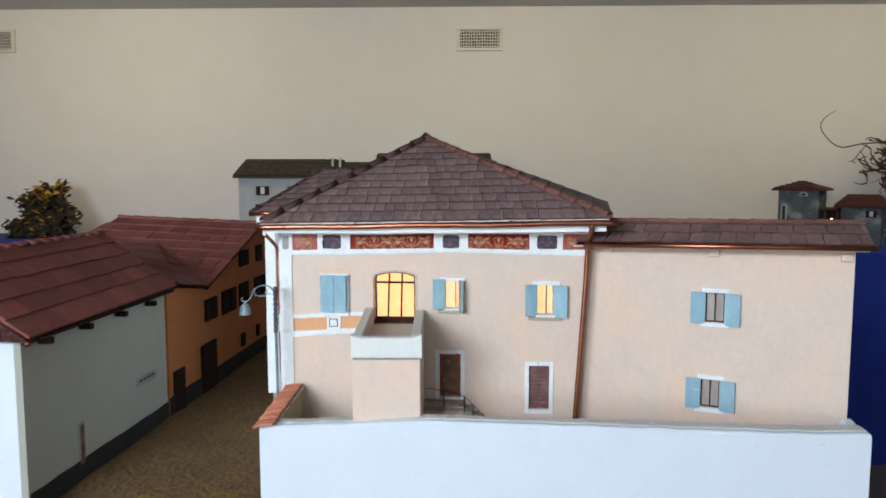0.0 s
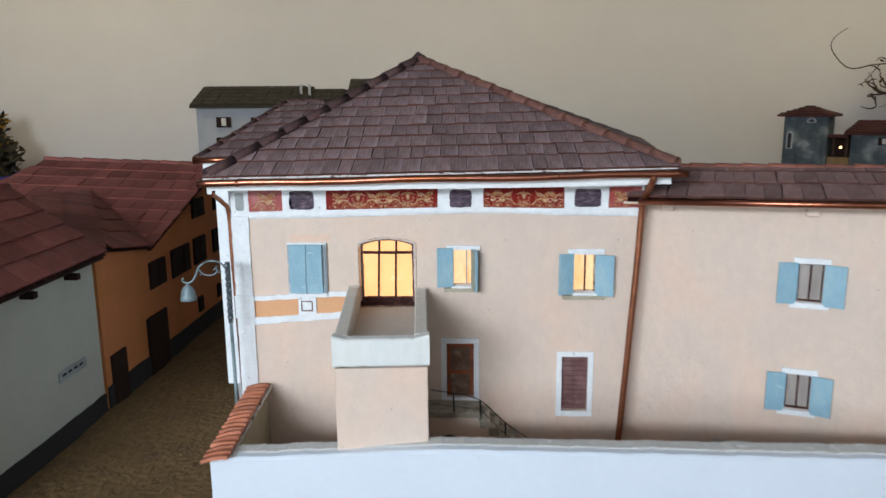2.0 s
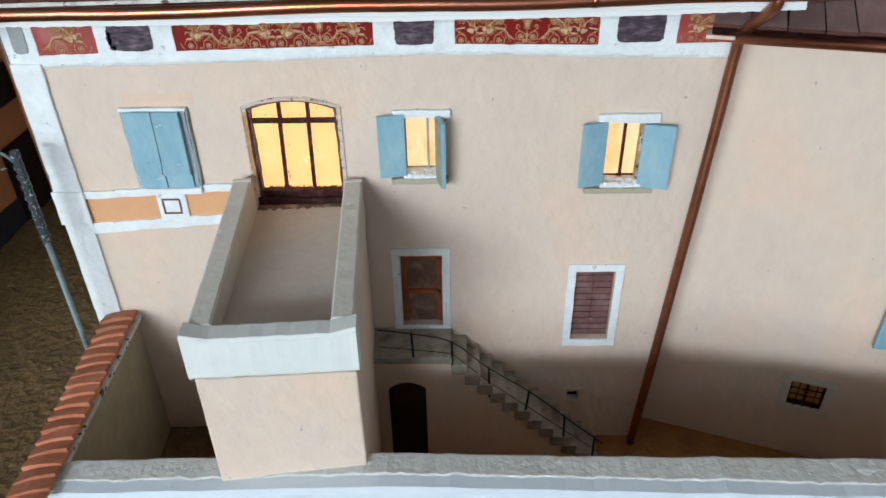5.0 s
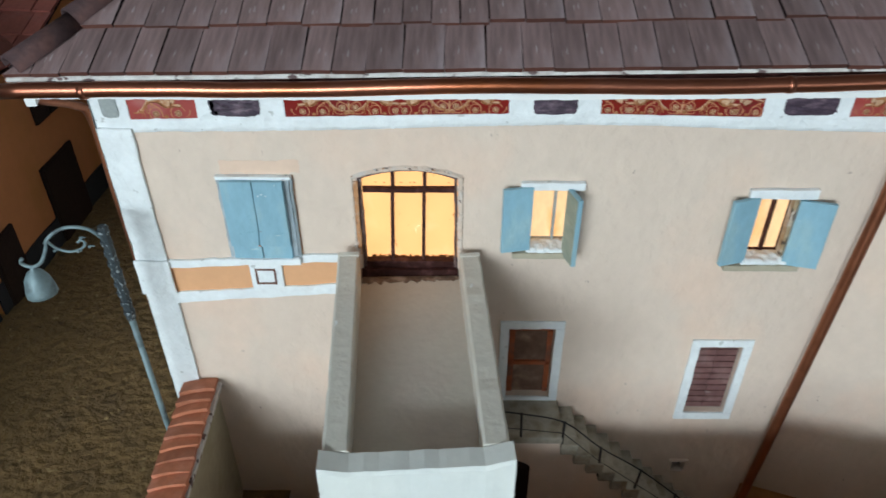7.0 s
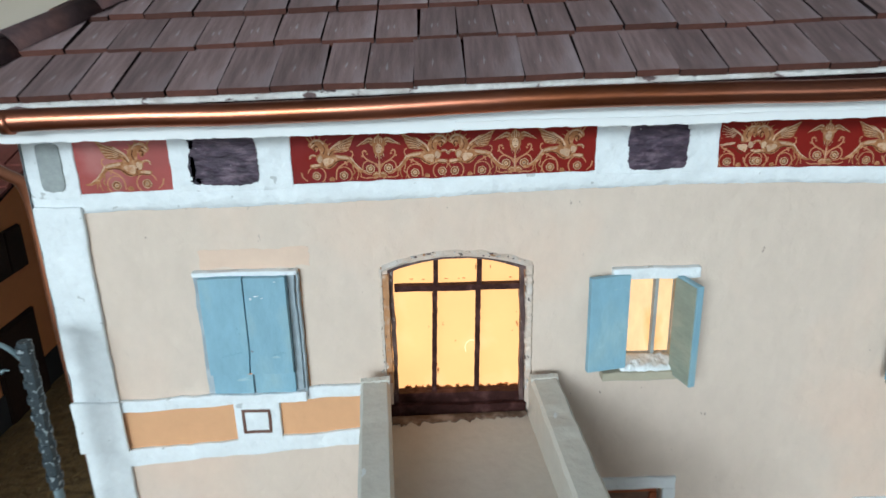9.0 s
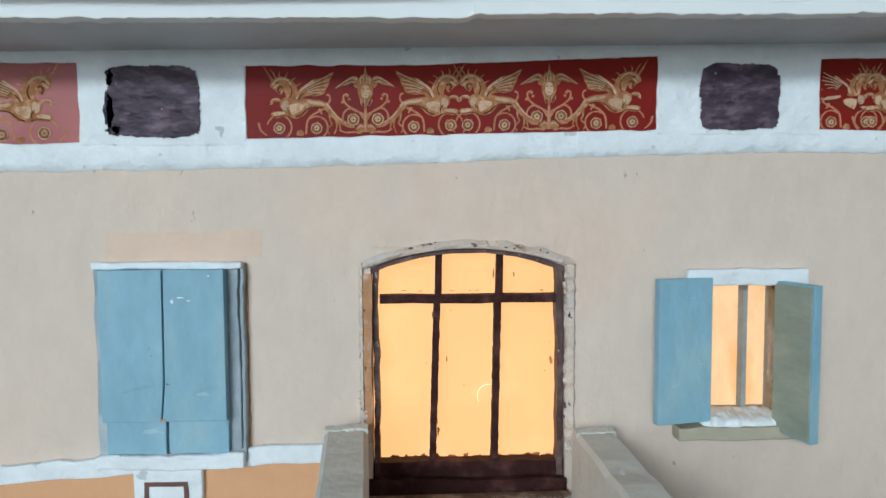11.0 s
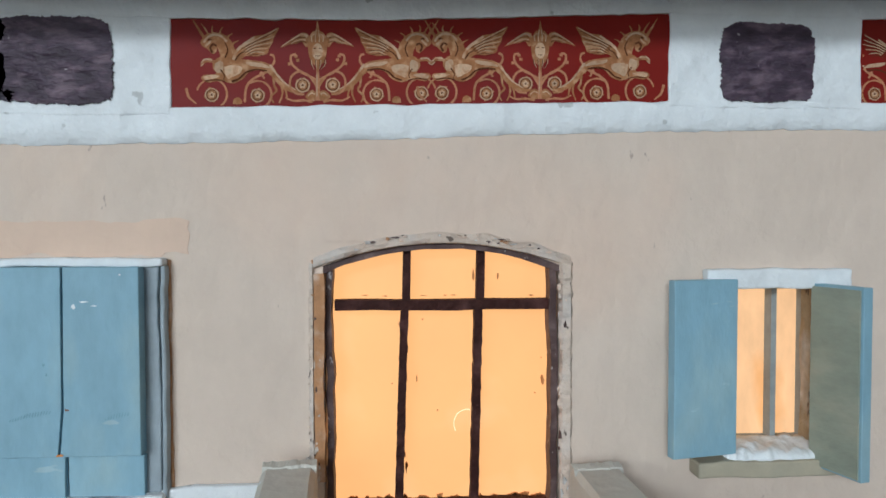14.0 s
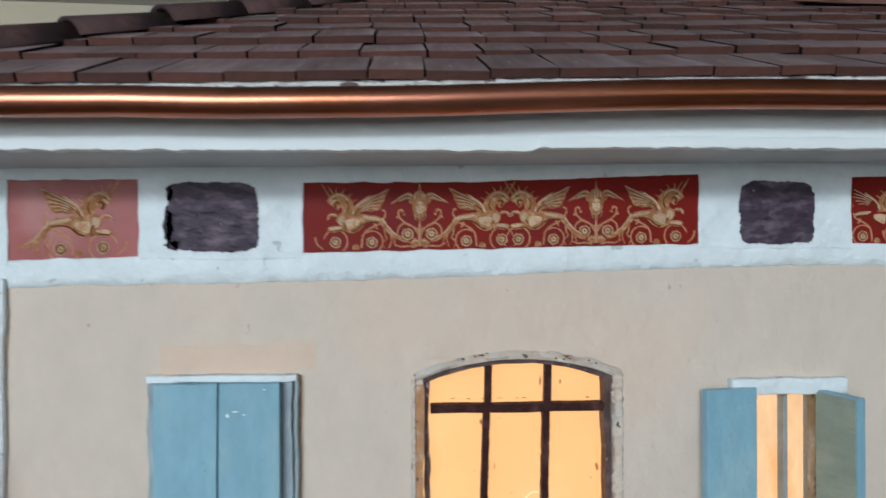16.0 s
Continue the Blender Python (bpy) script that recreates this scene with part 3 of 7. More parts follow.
def bent(x, knots):
    for (xa, za), (xb, zb) in zip(knots[:-1], knots[1:]):
        if x <= xb:
            return za + (zb - za) * max(0.0, (x - xa) / (xb - xa))
    return knots[-1][1]


def drop(x):
    return bent(x, ((-0.42, 0.003), (-0.343, 0.0012), (-0.283, 0.0), (-0.132, -0.003), (-0.07, -0.003), (0.04, -0.001), (0.14, -0.002)))


def upper(x):
    return bent(x, ((-0.42, 1.3535), (-0.344, 1.3542), (-0.283, 1.3532), (-0.22, 1.3535), (-0.132, 1.3568), (-0.07, 1.3560), (0.14, 1.3570)))


def sag(x):
    return bent(x, ((-0.42, 1.3125), (-0.376, 1.3152), (-0.313, 1.3158), (-0.249, 1.3170), (-0.161, 1.3200), (-0.095, 1.3215), (-0.034, 1.3212), (0.033, 1.3185), (0.14, 1.3165)))


prev = XL - 0.003
posts = []
for a, b in edges:
    posts.append((prev, a))
    prev = b
posts.append((prev, XR + 0.001))
posts = [(a, b) for a, b in posts if b - a > 0.001]
low = []
n = 260
for i in range(n + 1):
    x = XL - 0.003 + (XR + 0.004 - XL) * i / n
    low.append((x, sag(x) + 0.0006 * noise.noise((x * 70, 0, 3)) + 0.0005 * noise.noise((x * 330, 0, 3)) + 0.0003 * noise.noise((x * 900, 0, 3))))
rows = []
for xa, za in low:
    ta = fz0 - drop(xa) + 0.0006 * noise.noise((xa * 120, 5, 3))
    rows.append([(xa, -0.0001, za), (xa, -0.0003, za + 0.0001), (xa, -0.0008, za + 0.0030), (xa, -0.0014, ta - 0.0006), (xa, -0.0010, ta), (xa, -0.0001, ta)])
s.loft(rows)
part("frieze_rail", s, WHITE, house, "white plaster frieze with a rough lower edge", m=FRONT, smooth=True)
for a, b in posts:
    s = Shape()
    s.board(a, b, fz0 - drop((a + b) / 2) - 0.002, 1.3660, -0.00148, -0.0001, 0.0007, 0.003, seed=a * 50)
    part("frieze_post", s, WHITE, house, m=FRONT, bevel=0.0006)
s = Shape()
s.prism([(XL - 0.002, -0.0019, 1.3640), (XR, -0.0019, 1.3690)] + [(x, -0.0019, upper(x) + 0.0005 * noise.noise((x * 140, 3, 7)) + 0.0003 * noise.noise((x * 500, 3, 7))) for x in (XR - (XR - XL + 0.002) * i / 240 for i in range(241))], (0, 0.0017, 0))
part("frieze_top", s, WHITE, house, m=FRONT)


for cx, cz, w_, h_, sd in ((-0.3318, 1.3370, 0.0024, 0.0085, 1), (-0.3302, 1.3300, 0.0034, 0.0022, 4), (-0.3312, 1.3490, 0.0016, 0.0042, 7)):
    s = Shape()
    s.prism([(cx + w_ * (0.75 + 0.6 * noise.noise((q * 2.1, sd, 1))) * math.cos(q), -0.0022, cz + h_ * (0.75 + 0.6 * noise.noise((q * 2.7, sd, 5))) * math.sin(q)) for q in (6.2832 * i / 26 for i in range(26))], (0, 0.0005, 0))
    part("paint_smear", s, SMUDGE, house, "black paint smeared over the rim", m=FRONT)


UMBER = mat("fresco_umber", (0.10, 0.034, 0.016), 0.7, var=0.3, scale=400, bump=0.0, spec=0.04)


class Ornament:
    """Flat painted strokes in the unit of a field's height."""

    def __init__(self, x0, z0, h, mirror=1):
        self.x0, self.z0, self.h, self.m, self.s, self.k, self.done = x0, z0, h, mirror, Shape(), 0, []

    def stroke(self, pts, w0, w1, depth=0.0):
        self.done.append((pts, w0, w1))
        pts = smooth_line(pts)
        w0, w1 = w0 * 0.62, w1 * 0.72
        self.k = self.k + 1
        depth = depth * 0.12 + 0.000004 * self.k
        n = len(pts)
        row = []
        for i, (x, z) in enumerate(pts):
            a, b = pts[max(i - 1, 0)], pts[min(i + 1, n - 1)]
            d = math.hypot(b[0] - a[0], b[1] - a[1]) or 1
            k = i / (n - 1)
            w = (w0 + (w1 - w0) * k) / 2 * (0.55 + 0.45 * math.sin(math.pi * min(1, k * 3 + 0.18)) if k < 0.3 else 1)
            nx_, nz = -(b[1] - a[1]) / d * w, (b[0] - a[0]) / d * w
            row.append(((x + nx_, z + nz), (x - nx_, z - nz)))
        k = len(self.s.v)
        for p, q in row:
            for x, z in (p, q):
                self.s.v.append((self.x0 + self.m * x * self.h, -0.00083 - depth, self.z0 + z * self.h))
        for i in range(n - 1):
            self.s.f.append((k + 2 * i, k + 2 * i + 1, k + 2 * i + 3, k + 2 * i + 2))

    def along(self, other, side, k, w, least=0.07):
        """Thin strokes in this colour along one flank of the other's broad strokes."""
        for pts, w0, w1 in list(other.done):
            if w0 < least or len(pts) < 3:
                continue
            out = []
            for i, (x, z) in enumerate(pts):
                a, b = pts[max(i - 1, 0)], pts[min(i + 1, len(pts) - 1)]
                d = math.hypot(b[0] - a[0], b[1] - a[1]) or 1
                nx_, nz = -(b[1] - a[1]) / d, (b[0] - a[0]) / d
                if nz < 0 or (abs(nz) < 0.15 and nx_ > 0):
                    nx_, nz = -nx_, -nz
                q = (w0 + (w1 - w0) * i / (len(pts) - 1)) * 0.62 * k * side
                out.append((x + nx_ * q, z + nz * q))
            self.stroke(out, w0 * w, w1 * w, 0.0005)

    def blob(self, pts):
        """A filled outline with rounded corners."""
        ring = smooth_line(list(pts) + [pts[0]], 4)[:-1]
        self.k = self.k + 1
        k = len(self.s.v)
        self.s.v += [(self.x0 + self.m * x * self.h, -0.00083 - 0.000004 * self.k, self.z0 + z * self.h) for x, z in ring]
        self.s.f.append(tuple(range(k, k + len(ring))))

    def rosette(self, cx, cz, r, lobes=6, turn=0.3):
        self.blob([(cx + r * (0.86 + 0.14 * math.cos(lobes * q)) * math.cos(q + turn), cz + r * (0.86 + 0.14 * math.cos(lobes * q)) * math.sin(q + turn)) for q in (2 * math.pi * i / (lobes * 4) for i in range(lobes * 4))])

    def ring(self, cx, cz, r, w, start=0.0, sweep=6.283):
        self.stroke([(cx + r * math.cos(start + sweep * i / 14), cz + r * math.sin(start + sweep * i / 14)) for i in range(15)], w, w)


def smooth_line(pts, n=5):
    if len(pts) < 3:
        return pts
    out = []
    for i in range(len(pts) - 1):
        p0, p1, p2, p3 = pts[max(i - 1, 0)], pts[i], pts[i + 1], pts[min(i + 2, len(pts) - 1)]
        for j in range(n):
            t = j / n
            out.append(tuple(0.5 * (2 * b + (c - a) * t + (2 * a - 5 * b + 4 * c - d) * t * t + (3 * b - a - 3 * c + d) * t ** 3) for a, b, c, d in zip(p0, p1, p2, p3)))
    return out + [pts[-1]]


def flower(scroll, gold, cream, shade, cx, cz, r, lobes=6):
    gold.rosette(cx, cz, r, lobes)
    shade.ring(cx, cz, r * 0.62, r * 0.16)
    cream.ring(cx, cz, r * 0.80, r * 0.22)
    cream.rosette(cx, cz, r * 0.42, 5)
    shade.rosette(cx, cz, r * 0.16, 4)


def winged_beast(x0, z0, h, mirror):
    scroll, gold, cream, shade = (Ornament(x0, z0, h, mirror) for _ in range(4))
    # tail and its strands
    gold.stroke([(0.27, 0.43), (0.36, 0.32), (0.45, 0.215), (0.58, 0.150), (0.66, 0.155)], 0.16, 0.03)
    cream.stroke([(0.29, 0.45), (0.38, 0.33), (0.46, 0.245), (0.57, 0.175)], 0.05, 0.015)
    for line in ([(0.33, 0.36), (0.335, 0.23), (0.36, 0.165), (0.30, 0.10), (0.33, 0.03)], [(0.38, 0.29), (0.42, 0.20), (0.425, 0.12), (0.39, 0.03)], [(0.40, 0.26), (0.46, 0.17), (0.48, 0.06)]):
        gold.stroke(line, 0.055, 0.02)
    # scrolls with their flowers
    scroll.stroke([(0.29, 0.565), (0.33, 0.55), (0.335, 0.48), (0.25, 0.375), (0.11, 0.30), (0.03, 0.21), (0.01, 0.04)], 0.042, 0.038)
    scroll.ring(0.154, 0.125, 0.150, 0.036, 2.2, -3.6)
    scroll.ring(-0.35, 0.135, 0.165, 0.034, 2.9, -3.9)
    scroll.stroke([(0.18, 0.37), (0.23, 0.345)], 0.07, 0.05)
    scroll.stroke([(0.23, 0.30), (0.20, 0.345)], 0.05, 0.03)
    flower(scroll, gold, cream, shade, 0.154, 0.115, 0.088)
    flower(scroll, gold, cream, shade, -0.35, 0.125, 0.088, 4)
    gold.blob([(-0.12, 0.02), (-0.11, 0.075), (-0.06, 0.095), (-0.02, 0.06), (-0.03, 0.02)])
    scroll.stroke([(-0.63, 0.20), (-0.60, 0.10), (-0.52, 0.03)], 0.06, 0.02)
    # neck, head and body
    gold.blob([(-0.25, 0.50), (-0.08, 0.48), (-0.10, 0.65), (-0.158, 0.75), (-0.24, 0.80), (-0.335, 0.81), (-0.41, 0.785), (-0.465, 0.71), (-0.445, 0.66), (-0.40, 0.635), (-0.335, 0.575), (-0.295, 0.60), (-0.285, 0.64), (-0.26, 0.585)])
    gold.blob([(-0.335, 0.48), (-0.24, 0.545), (0.03, 0.51), (0.24, 0.48), (0.345, 0.40), (0.31, 0.345), (0.20, 0.39), (0.07, 0.375), (-0.01, 0.295), (-0.12, 0.25), (-0.26, 0.28), (-0.39, 0.26), (-0.46, 0.30), (-0.43, 0.345), (-0.30, 0.355), (-0.335, 0.42)])
    cream.blob([(-0.31, 0.47), (-0.25, 0.50), (-0.22, 0.46), (-0.23, 0.38), (-0.29, 0.37), (-0.315, 0.42)])
    cream.blob([(0.03, 0.490), (0.22, 0.465), (0.29, 0.415), (0.21, 0.425), (0.09, 0.44), (0.03, 0.465)])
    cream.blob([(-0.21, 0.43), (-0.13, 0.45), (-0.02, 0.43), (-0.03, 0.37), (-0.10, 0.33), (-0.17, 0.30), (-0.20, 0.36)])
    cream.blob([(-0.44, 0.325), (-0.36, 0.345), (-0.26, 0.33), (-0.34, 0.30), (-0.42, 0.29)])
    cream.stroke([(-0.43, 0.70), (-0.39, 0.755), (-0.32, 0.785), (-0.24, 0.77), (-0.18, 0.71)], 0.045, 0.03)
    cream.stroke([(-0.415, 0.66), (-0.38, 0.69), (-0.35, 0.72)], 0.05, 0.02)
    shade.stroke([(-0.335, 0.59), (-0.36, 0.64), (-0.33, 0.68), (-0.29, 0.66)], 0.05, 0.025)
    shade.stroke([(-0.385, 0.725), (-0.365, 0.735), (-0.345, 0.725)], 0.035, 0.02)
    shade.stroke([(-0.20, 0.53), (-0.17, 0.62), (-0.20, 0.70)], 0.03, 0.015)
    shade.stroke([(-0.13, 0.27), (-0.05, 0.30), (0.03, 0.37), (0.14, 0.40), (0.26, 0.385)], 0.035, 0.02)
    shade.stroke([(-0.25, 0.40), (-0.21, 0.34), (-0.22, 0.29)], 0.025, 0.012)
    shade.stroke([(-0.42, 0.275), (-0.30, 0.29), (-0.20, 0.27)], 0.022, 0.014)
    gold.stroke([(-0.42, 0.75), (-0.48, 0.84), (-0.55, 0.955)], 0.07, 0.012)
    gold.stroke([(-0.38, 0.79), (-0.42, 0.86), (-0.46, 0.91)], 0.04, 0.01)
    for a, b in (((-0.33, 0.80), (-0.33, 0.885)), ((-0.25, 0.79), (-0.22, 0.87)), ((-0.17, 0.75), (-0.115, 0.80)), ((-0.115, 0.68), (-0.05, 0.72)), ((-0.10, 0.60), (-0.04, 0.63))):
        gold.stroke([a, ((a[0] + b[0]) / 2 - 0.012, (a[1] + b[1]) / 2), b], 0.045, 0.012)
    # raised paw
    gold.stroke([(-0.28, 0.46), (-0.36, 0.505), (-0.43, 0.495), (-0.455, 0.45)], 0.09, 0.04)
    cream.stroke([(-0.34, 0.51), (-0.42, 0.515), (-0.455, 0.48)], 0.035, 0.02)
    for dz in (0.0, 0.04):
        cream.stroke([(-0.43, 0.47 + dz), (-0.465, 0.44 + dz)], 0.025, 0.012)
    # wing
    gold.blob([(-0.13, 0.49), (-0.09, 0.595), (0.03, 0.70), (0.11, 0.765), (0.24, 0.79), (0.395, 0.865), (0.335, 0.75), (0.325, 0.70), (0.285, 0.635), (0.26, 0.575), (0.14, 0.545), (0.03, 0.55), (-0.07, 0.485)])
    cream.stroke([(-0.11, 0.51), (-0.06, 0.62), (0.06, 0.715), (0.12, 0.755)], 0.055, 0.03)
    for k, (ex, ez) in enumerate(((0.37, 0.845), (0.325, 0.755), (0.31, 0.695), (0.27, 0.635), (0.23, 0.585))):
        cream.stroke([(0.0 + 0.02 * k, 0.66 - 0.022 * k), (0.13, 0.725 - 0.032 * k), (ex, ez)], 0.028, 0.012)
        shade.stroke([(-0.02 + 0.02 * k, 0.625 - 0.02 * k), (0.12, 0.70 - 0.033 * k), (ex - 0.02, ez - 0.03)], 0.016, 0.008)
    shade.stroke([(-0.09, 0.50), (-0.04, 0.57), (0.02, 0.60)], 0.03, 0.012)
    return scroll.s, gold.s, cream.s, shade.s


def winged_mask(x0, z0, h):
    scroll, gold, cream, shade = (Ornament(x0, z0, h) for _ in range(4))
    for q in (-1, 1):
        gold.blob([(q * x, z) for x, z in ((0.09, 0.66), (0.095, 0.77), (0.15, 0.805), (0.22, 0.78), (0.30, 0.725), (0.41, 0.645), (0.31, 0.675), (0.23, 0.685), (0.17, 0.70), (0.13, 0.645))])
        cream.stroke([(q * 0.11, 0.76), (q * 0.17, 0.785), (q * 0.27, 0.735), (q * 0.38, 0.665)], 0.04, 0.014)
        cream.stroke([(q * 0.13, 0.72), (q * 0.20, 0.725), (q * 0.29, 0.685)], 0.022, 0.01)
        shade.stroke([(q * 0.13, 0.745), (q * 0.20, 0.75), (q * 0.30, 0.70)], 0.014, 0.008)
        shade.stroke([(q * 0.12, 0.69), (q * 0.17, 0.705), (q * 0.23, 0.69)], 0.014, 0.008)
        scroll.stroke([(0, 0.19), (q * 0.03, 0.29), (q * 0.177, 0.365), (q * 0.28, 0.455), (q * 0.295, 0.545), (q * 0.24, 0.565)], 0.045, 0.035)
        scroll.stroke([(0, 0.19), (q * 0.09, 0.32), (q * 0.20, 0.375), (q * 0.29, 0.32), (q * 0.305, 0.215), (q * 0.25, 0.135), (q * 0.15, 0.12)], 0.045, 0.03)
        for bx, bz in ((0.31, 0.46), (0.22, 0.50), (0.24, 0.545)):
            scroll.stroke([(q * (bx - 0.018), bz), (q * (bx + 0.018), bz)], 0.06, 0.05)
        flower(scroll, gold, cream, shade, q * 0.167, 0.222, 0.092, 6)
        gold.blob([(q * x, z) for x, z in ((0.01, 0.13), (0.05, 0.165), (0.10, 0.15), (0.14, 0.09), (0.09, 0.06), (0.03, 0.05))])
        scroll.stroke([(q * 0.06, 0.04), (q * 0.16, 0.055), (q * 0.27, 0.05), (q * 0.36, 0.09)], 0.06, 0.02)
        cream.stroke([(q * 0.03, 0.12), (q * 0.07, 0.135), (q * 0.11, 0.10)], 0.03, 0.015)
    gold.blob([(-0.095, 0.75), (-0.055, 0.81), (-0.02, 0.83), (0, 0.935), (0.025, 0.83), (0.055, 0.81), (0.095, 0.75), (0.105, 0.625), (0.075, 0.49), (0.03, 0.44), (0, 0.36), (-0.03, 0.44), (-0.075, 0.48), (-0.105, 0.625)])
    for a in (-0.06, -0.02, 0.02, 0.06):
        cream.stroke([(a, 0.70), (a * 1.1, 0.76), (a * 0.5, 0.85 - abs(a))], 0.022, 0.01)
        shade.stroke([(a * 1.2, 0.50), (a * 1.3, 0.455), (a * 0.8, 0.41)], 0.014, 0.008)
        cream.stroke([(a * 1.3 + 0.01, 0.50), (a * 1.2 + 0.01, 0.45), (a * 0.7, 0.40)], 0.016, 0.008)
    cream.blob([(0.058 * math.cos(i * 0.5236), 0.595 + 0.09 * math.sin(i * 0.5236)) for i in range(12)])
    shade.stroke([(-0.045, 0.625), (-0.015, 0.63)], 0.02, 0.015)
    shade.stroke([(0.015, 0.63), (0.045, 0.625)], 0.02, 0.015)
    shade.stroke([(-0.025, 0.545), (0.025, 0.545)], 0.016, 0.012)
    scroll.stroke([(0, 0.40), (0, 0.28), (0, 0.05)], 0.045, 0.075)
    cream.stroke([(-0.008, 0.36), (-0.008, 0.25), (-0.01, 0.10)], 0.018, 0.02)
    return scroll.s, gold.s, cream.s, shade.s


# window glare on the two narrow panels is mixed into this paler red
GLAREPALE = mat("glare_pale_fresco_red", (0.32, 0.05, 0.043), 0.45, var=0.2, scale=60, bump=0.1, bscale2=40, blotch=(0.35, 0.11, 0.10))


def fresco(a, b, motifs):
    zz0 = fz0 - drop((a + b) / 2)
    tilt = lambda x: 0.8 * (drop((a + b) / 2) - drop(min(max(x, a), b)))
    s = Shape()
    s.box(a - 0.002, b + 0.002, -0.0008, -0.0002, zz0 - 0.003, fz1 + 0.004)
    p = part("fresco_panel", s, GLAREPALE if b - a < 0.05 else RED, house, "red printed fresco panel with gold winged beasts and scrolls", m=FRONT)
    scroll, gold, cream, shade = Shape(), Shape(), Shape(), Shape()
    h = fz1 - 0.0006 - zz0
    for no, (kind_, k, mir) in enumerate(motifs):
        x = a + (b - a) * k
        painted = winged_beast(x, zz0, h, mir) if kind_ == "beast" else winged_mask(x, zz0, h)
        for dst, src, lift in zip((scroll, gold, cream, shade), painted, (0.0, 0.00003, 0.0001, 0.00018)):
            ok = [i for i, f in enumerate(src.f) if all(a + 0.0003 < src.v[j][0] < b - 0.0003 for j in f)]
            dst.add([(x_, y_ - lift - 0.00022 * (no % 2), min(max(z_, zz0 + 0.0002), fz1 - 0.0005) + tilt(x_)) for x_, y_, z_ in src.v], [src.f[i] for i in ok])
    part("scroll_ornament", scroll, SCROLL, p, m=FRONT)
    part("gold_ornament", gold, GOLD, p, m=FRONT)
    part("cream_ornament", cream, CREAM, p, m=FRONT)
    part("brown_ornament", shade, UMBER, p, m=FRONT)


six = [("beast", 0.142, 1), ("mask", 0.288, 1), ("beast", 0.432, -1), ("beast", 0.598, 1), ("mask", 0.735, 1), ("beast", 0.878, -1)]
fresco(*FRESCO[1][:2], six)
fresco(*FRESCO[2][:2], [("beast", 0.08, -1), ("beast", 0.27, 1), ("mask", 0.5, 1), ("beast", 0.73, -1), ("beast", 0.92, 1)])
fresco(*FRESCO[0][:2], [("beast", 0.5, -1)])
fresco(*FRESCO[3][:2], [("beast", 0.45, 1)])
for a, b, m_, za, zb in SQUARES:
    s = Shape()
    ring = []
    for i in range(420):
        t = 2 * math.pi * i / 420
        c_, s_ = math.cos(t), math.sin(t)
        k = 1 / (abs(c_) ** 7 + abs(s_) ** 7) ** (1 / 7)
        k *= 1 + 0.05 * noise.noise((c_ * 2.2 + a * 40, s_ * 2.2, 1)) + (0.035 * noise.noise((c_ * 9 + a * 40, s_ * 9, 1)) + 0.035 * noise.noise((c_ * 26 + a * 40, s_ * 26, 4)) + 0.03 * noise.noise((c_ * 70 + a * 40, s_ * 70, 4))) * (0.3 if a < -0.4 else 1)
        ring.append(((a + b) / 2 + c_ * k * (b - a) / 2, -0.0022, (za + zb) / 2 + s_ * k * (zb - za) / 2))
    s.prism(ring, (0, 0.0005, 0))
    part("painted_square", s, m_, house, "rough dark painted square", m=FRONT)

# ---- openings of the main house ----
# terrace door: backlit panes, bars, jambs
s = Shape()
s.box(DOOR[0] - 0.004, DOOR[1] + 0.004, 0.0095, 0.0115, 1.190, 1.293)
door = part("terrace_door", s, GLOW, house, "arched glazed door glowing warm orange", m=pose(0, FY + 0.003, 0))
for a, b, c, d, y0, y1 in ((-0.2380, -0.2360, 1.196, 1.2800, 0.002, 0.0085), (-0.1680, -0.1658, 1.196, 1.2800, 0.002, 0.0085)):
    s = Shape()
    s.board(a, b, c, d, y0, y1, 0.0007, 0.004, seed=a * 33)
    part("jamb", s, CHIPPED, door, m=FRONT)
for x, lean in ((-0.2137, -0.002), (-0.1904, -0.0014)):
    s = Shape()
    rough = lambda z, q: 0.0002 * noise.noise((z * 260, x * 90, q)) + 0.00022 * noise.noise((z * 800, x * 90, q))
    zs_ = [1.2030 + 0.0625 * i / 40 for i in range(41)]
    s.prism([(x - 0.0013 + lean * (1 - (z - 1.2030) / 0.0625) + rough(z, 1), 0.004, z) for z in zs_] + [(x + 0.0013 + lean * (1 - (z - 1.2030) / 0.0625) + rough(z, 5), 0.004, z) for z in zs_[::-1]], (0, 0.004, 0))
    s.prism([(x - 0.0008, 0.004, 1.2680), (x + 0.0018, 0.004, 1.2680), (x + 0.0021, 0.004, 1.2858), (x - 0.0004, 0.004, 1.2858)], (0, 0.004, 0))
    part("glazing_bar", s, DARKWOOD, door, m=FRONT)
s = Shape()
s.board(-0.2355, -0.1665, 1.2652, 1.2684, 0.0035, 0.008, 0.0003, seed=2)
part("glazing_bar", s, DARKWOOD, door, m=FRONT)
s = Shape()
s.board(-0.2381, -0.1650, 1.188, 1.2042, 0.0022, 0.0085, 0.0006, 0.003, seed=8)
part("bottom_rail", s, DARKWOOD, door, m=FRONT)
s = Shape()
s.board(-0.2402, -0.1645, 1.1880, 1.1985, -0.0016, 0.0021, 0.0007, 0.003, seed=18)
part("threshold", s, DARKWOOD, door, m=FRONT)
s = Shape()
head = [(x, z) for x, z in arch]
s.prism([(x, 0.001, z - 0.0022 + 0.0005 * noise.noise((x * 200, 1, 1))) for x, z in head] + [(x, 0.001, z - 0.0001) for x, z in head[::-1]], (0, 0.0075, 0))
part("head_bar", s, CHIPPED, door, m=FRONT)
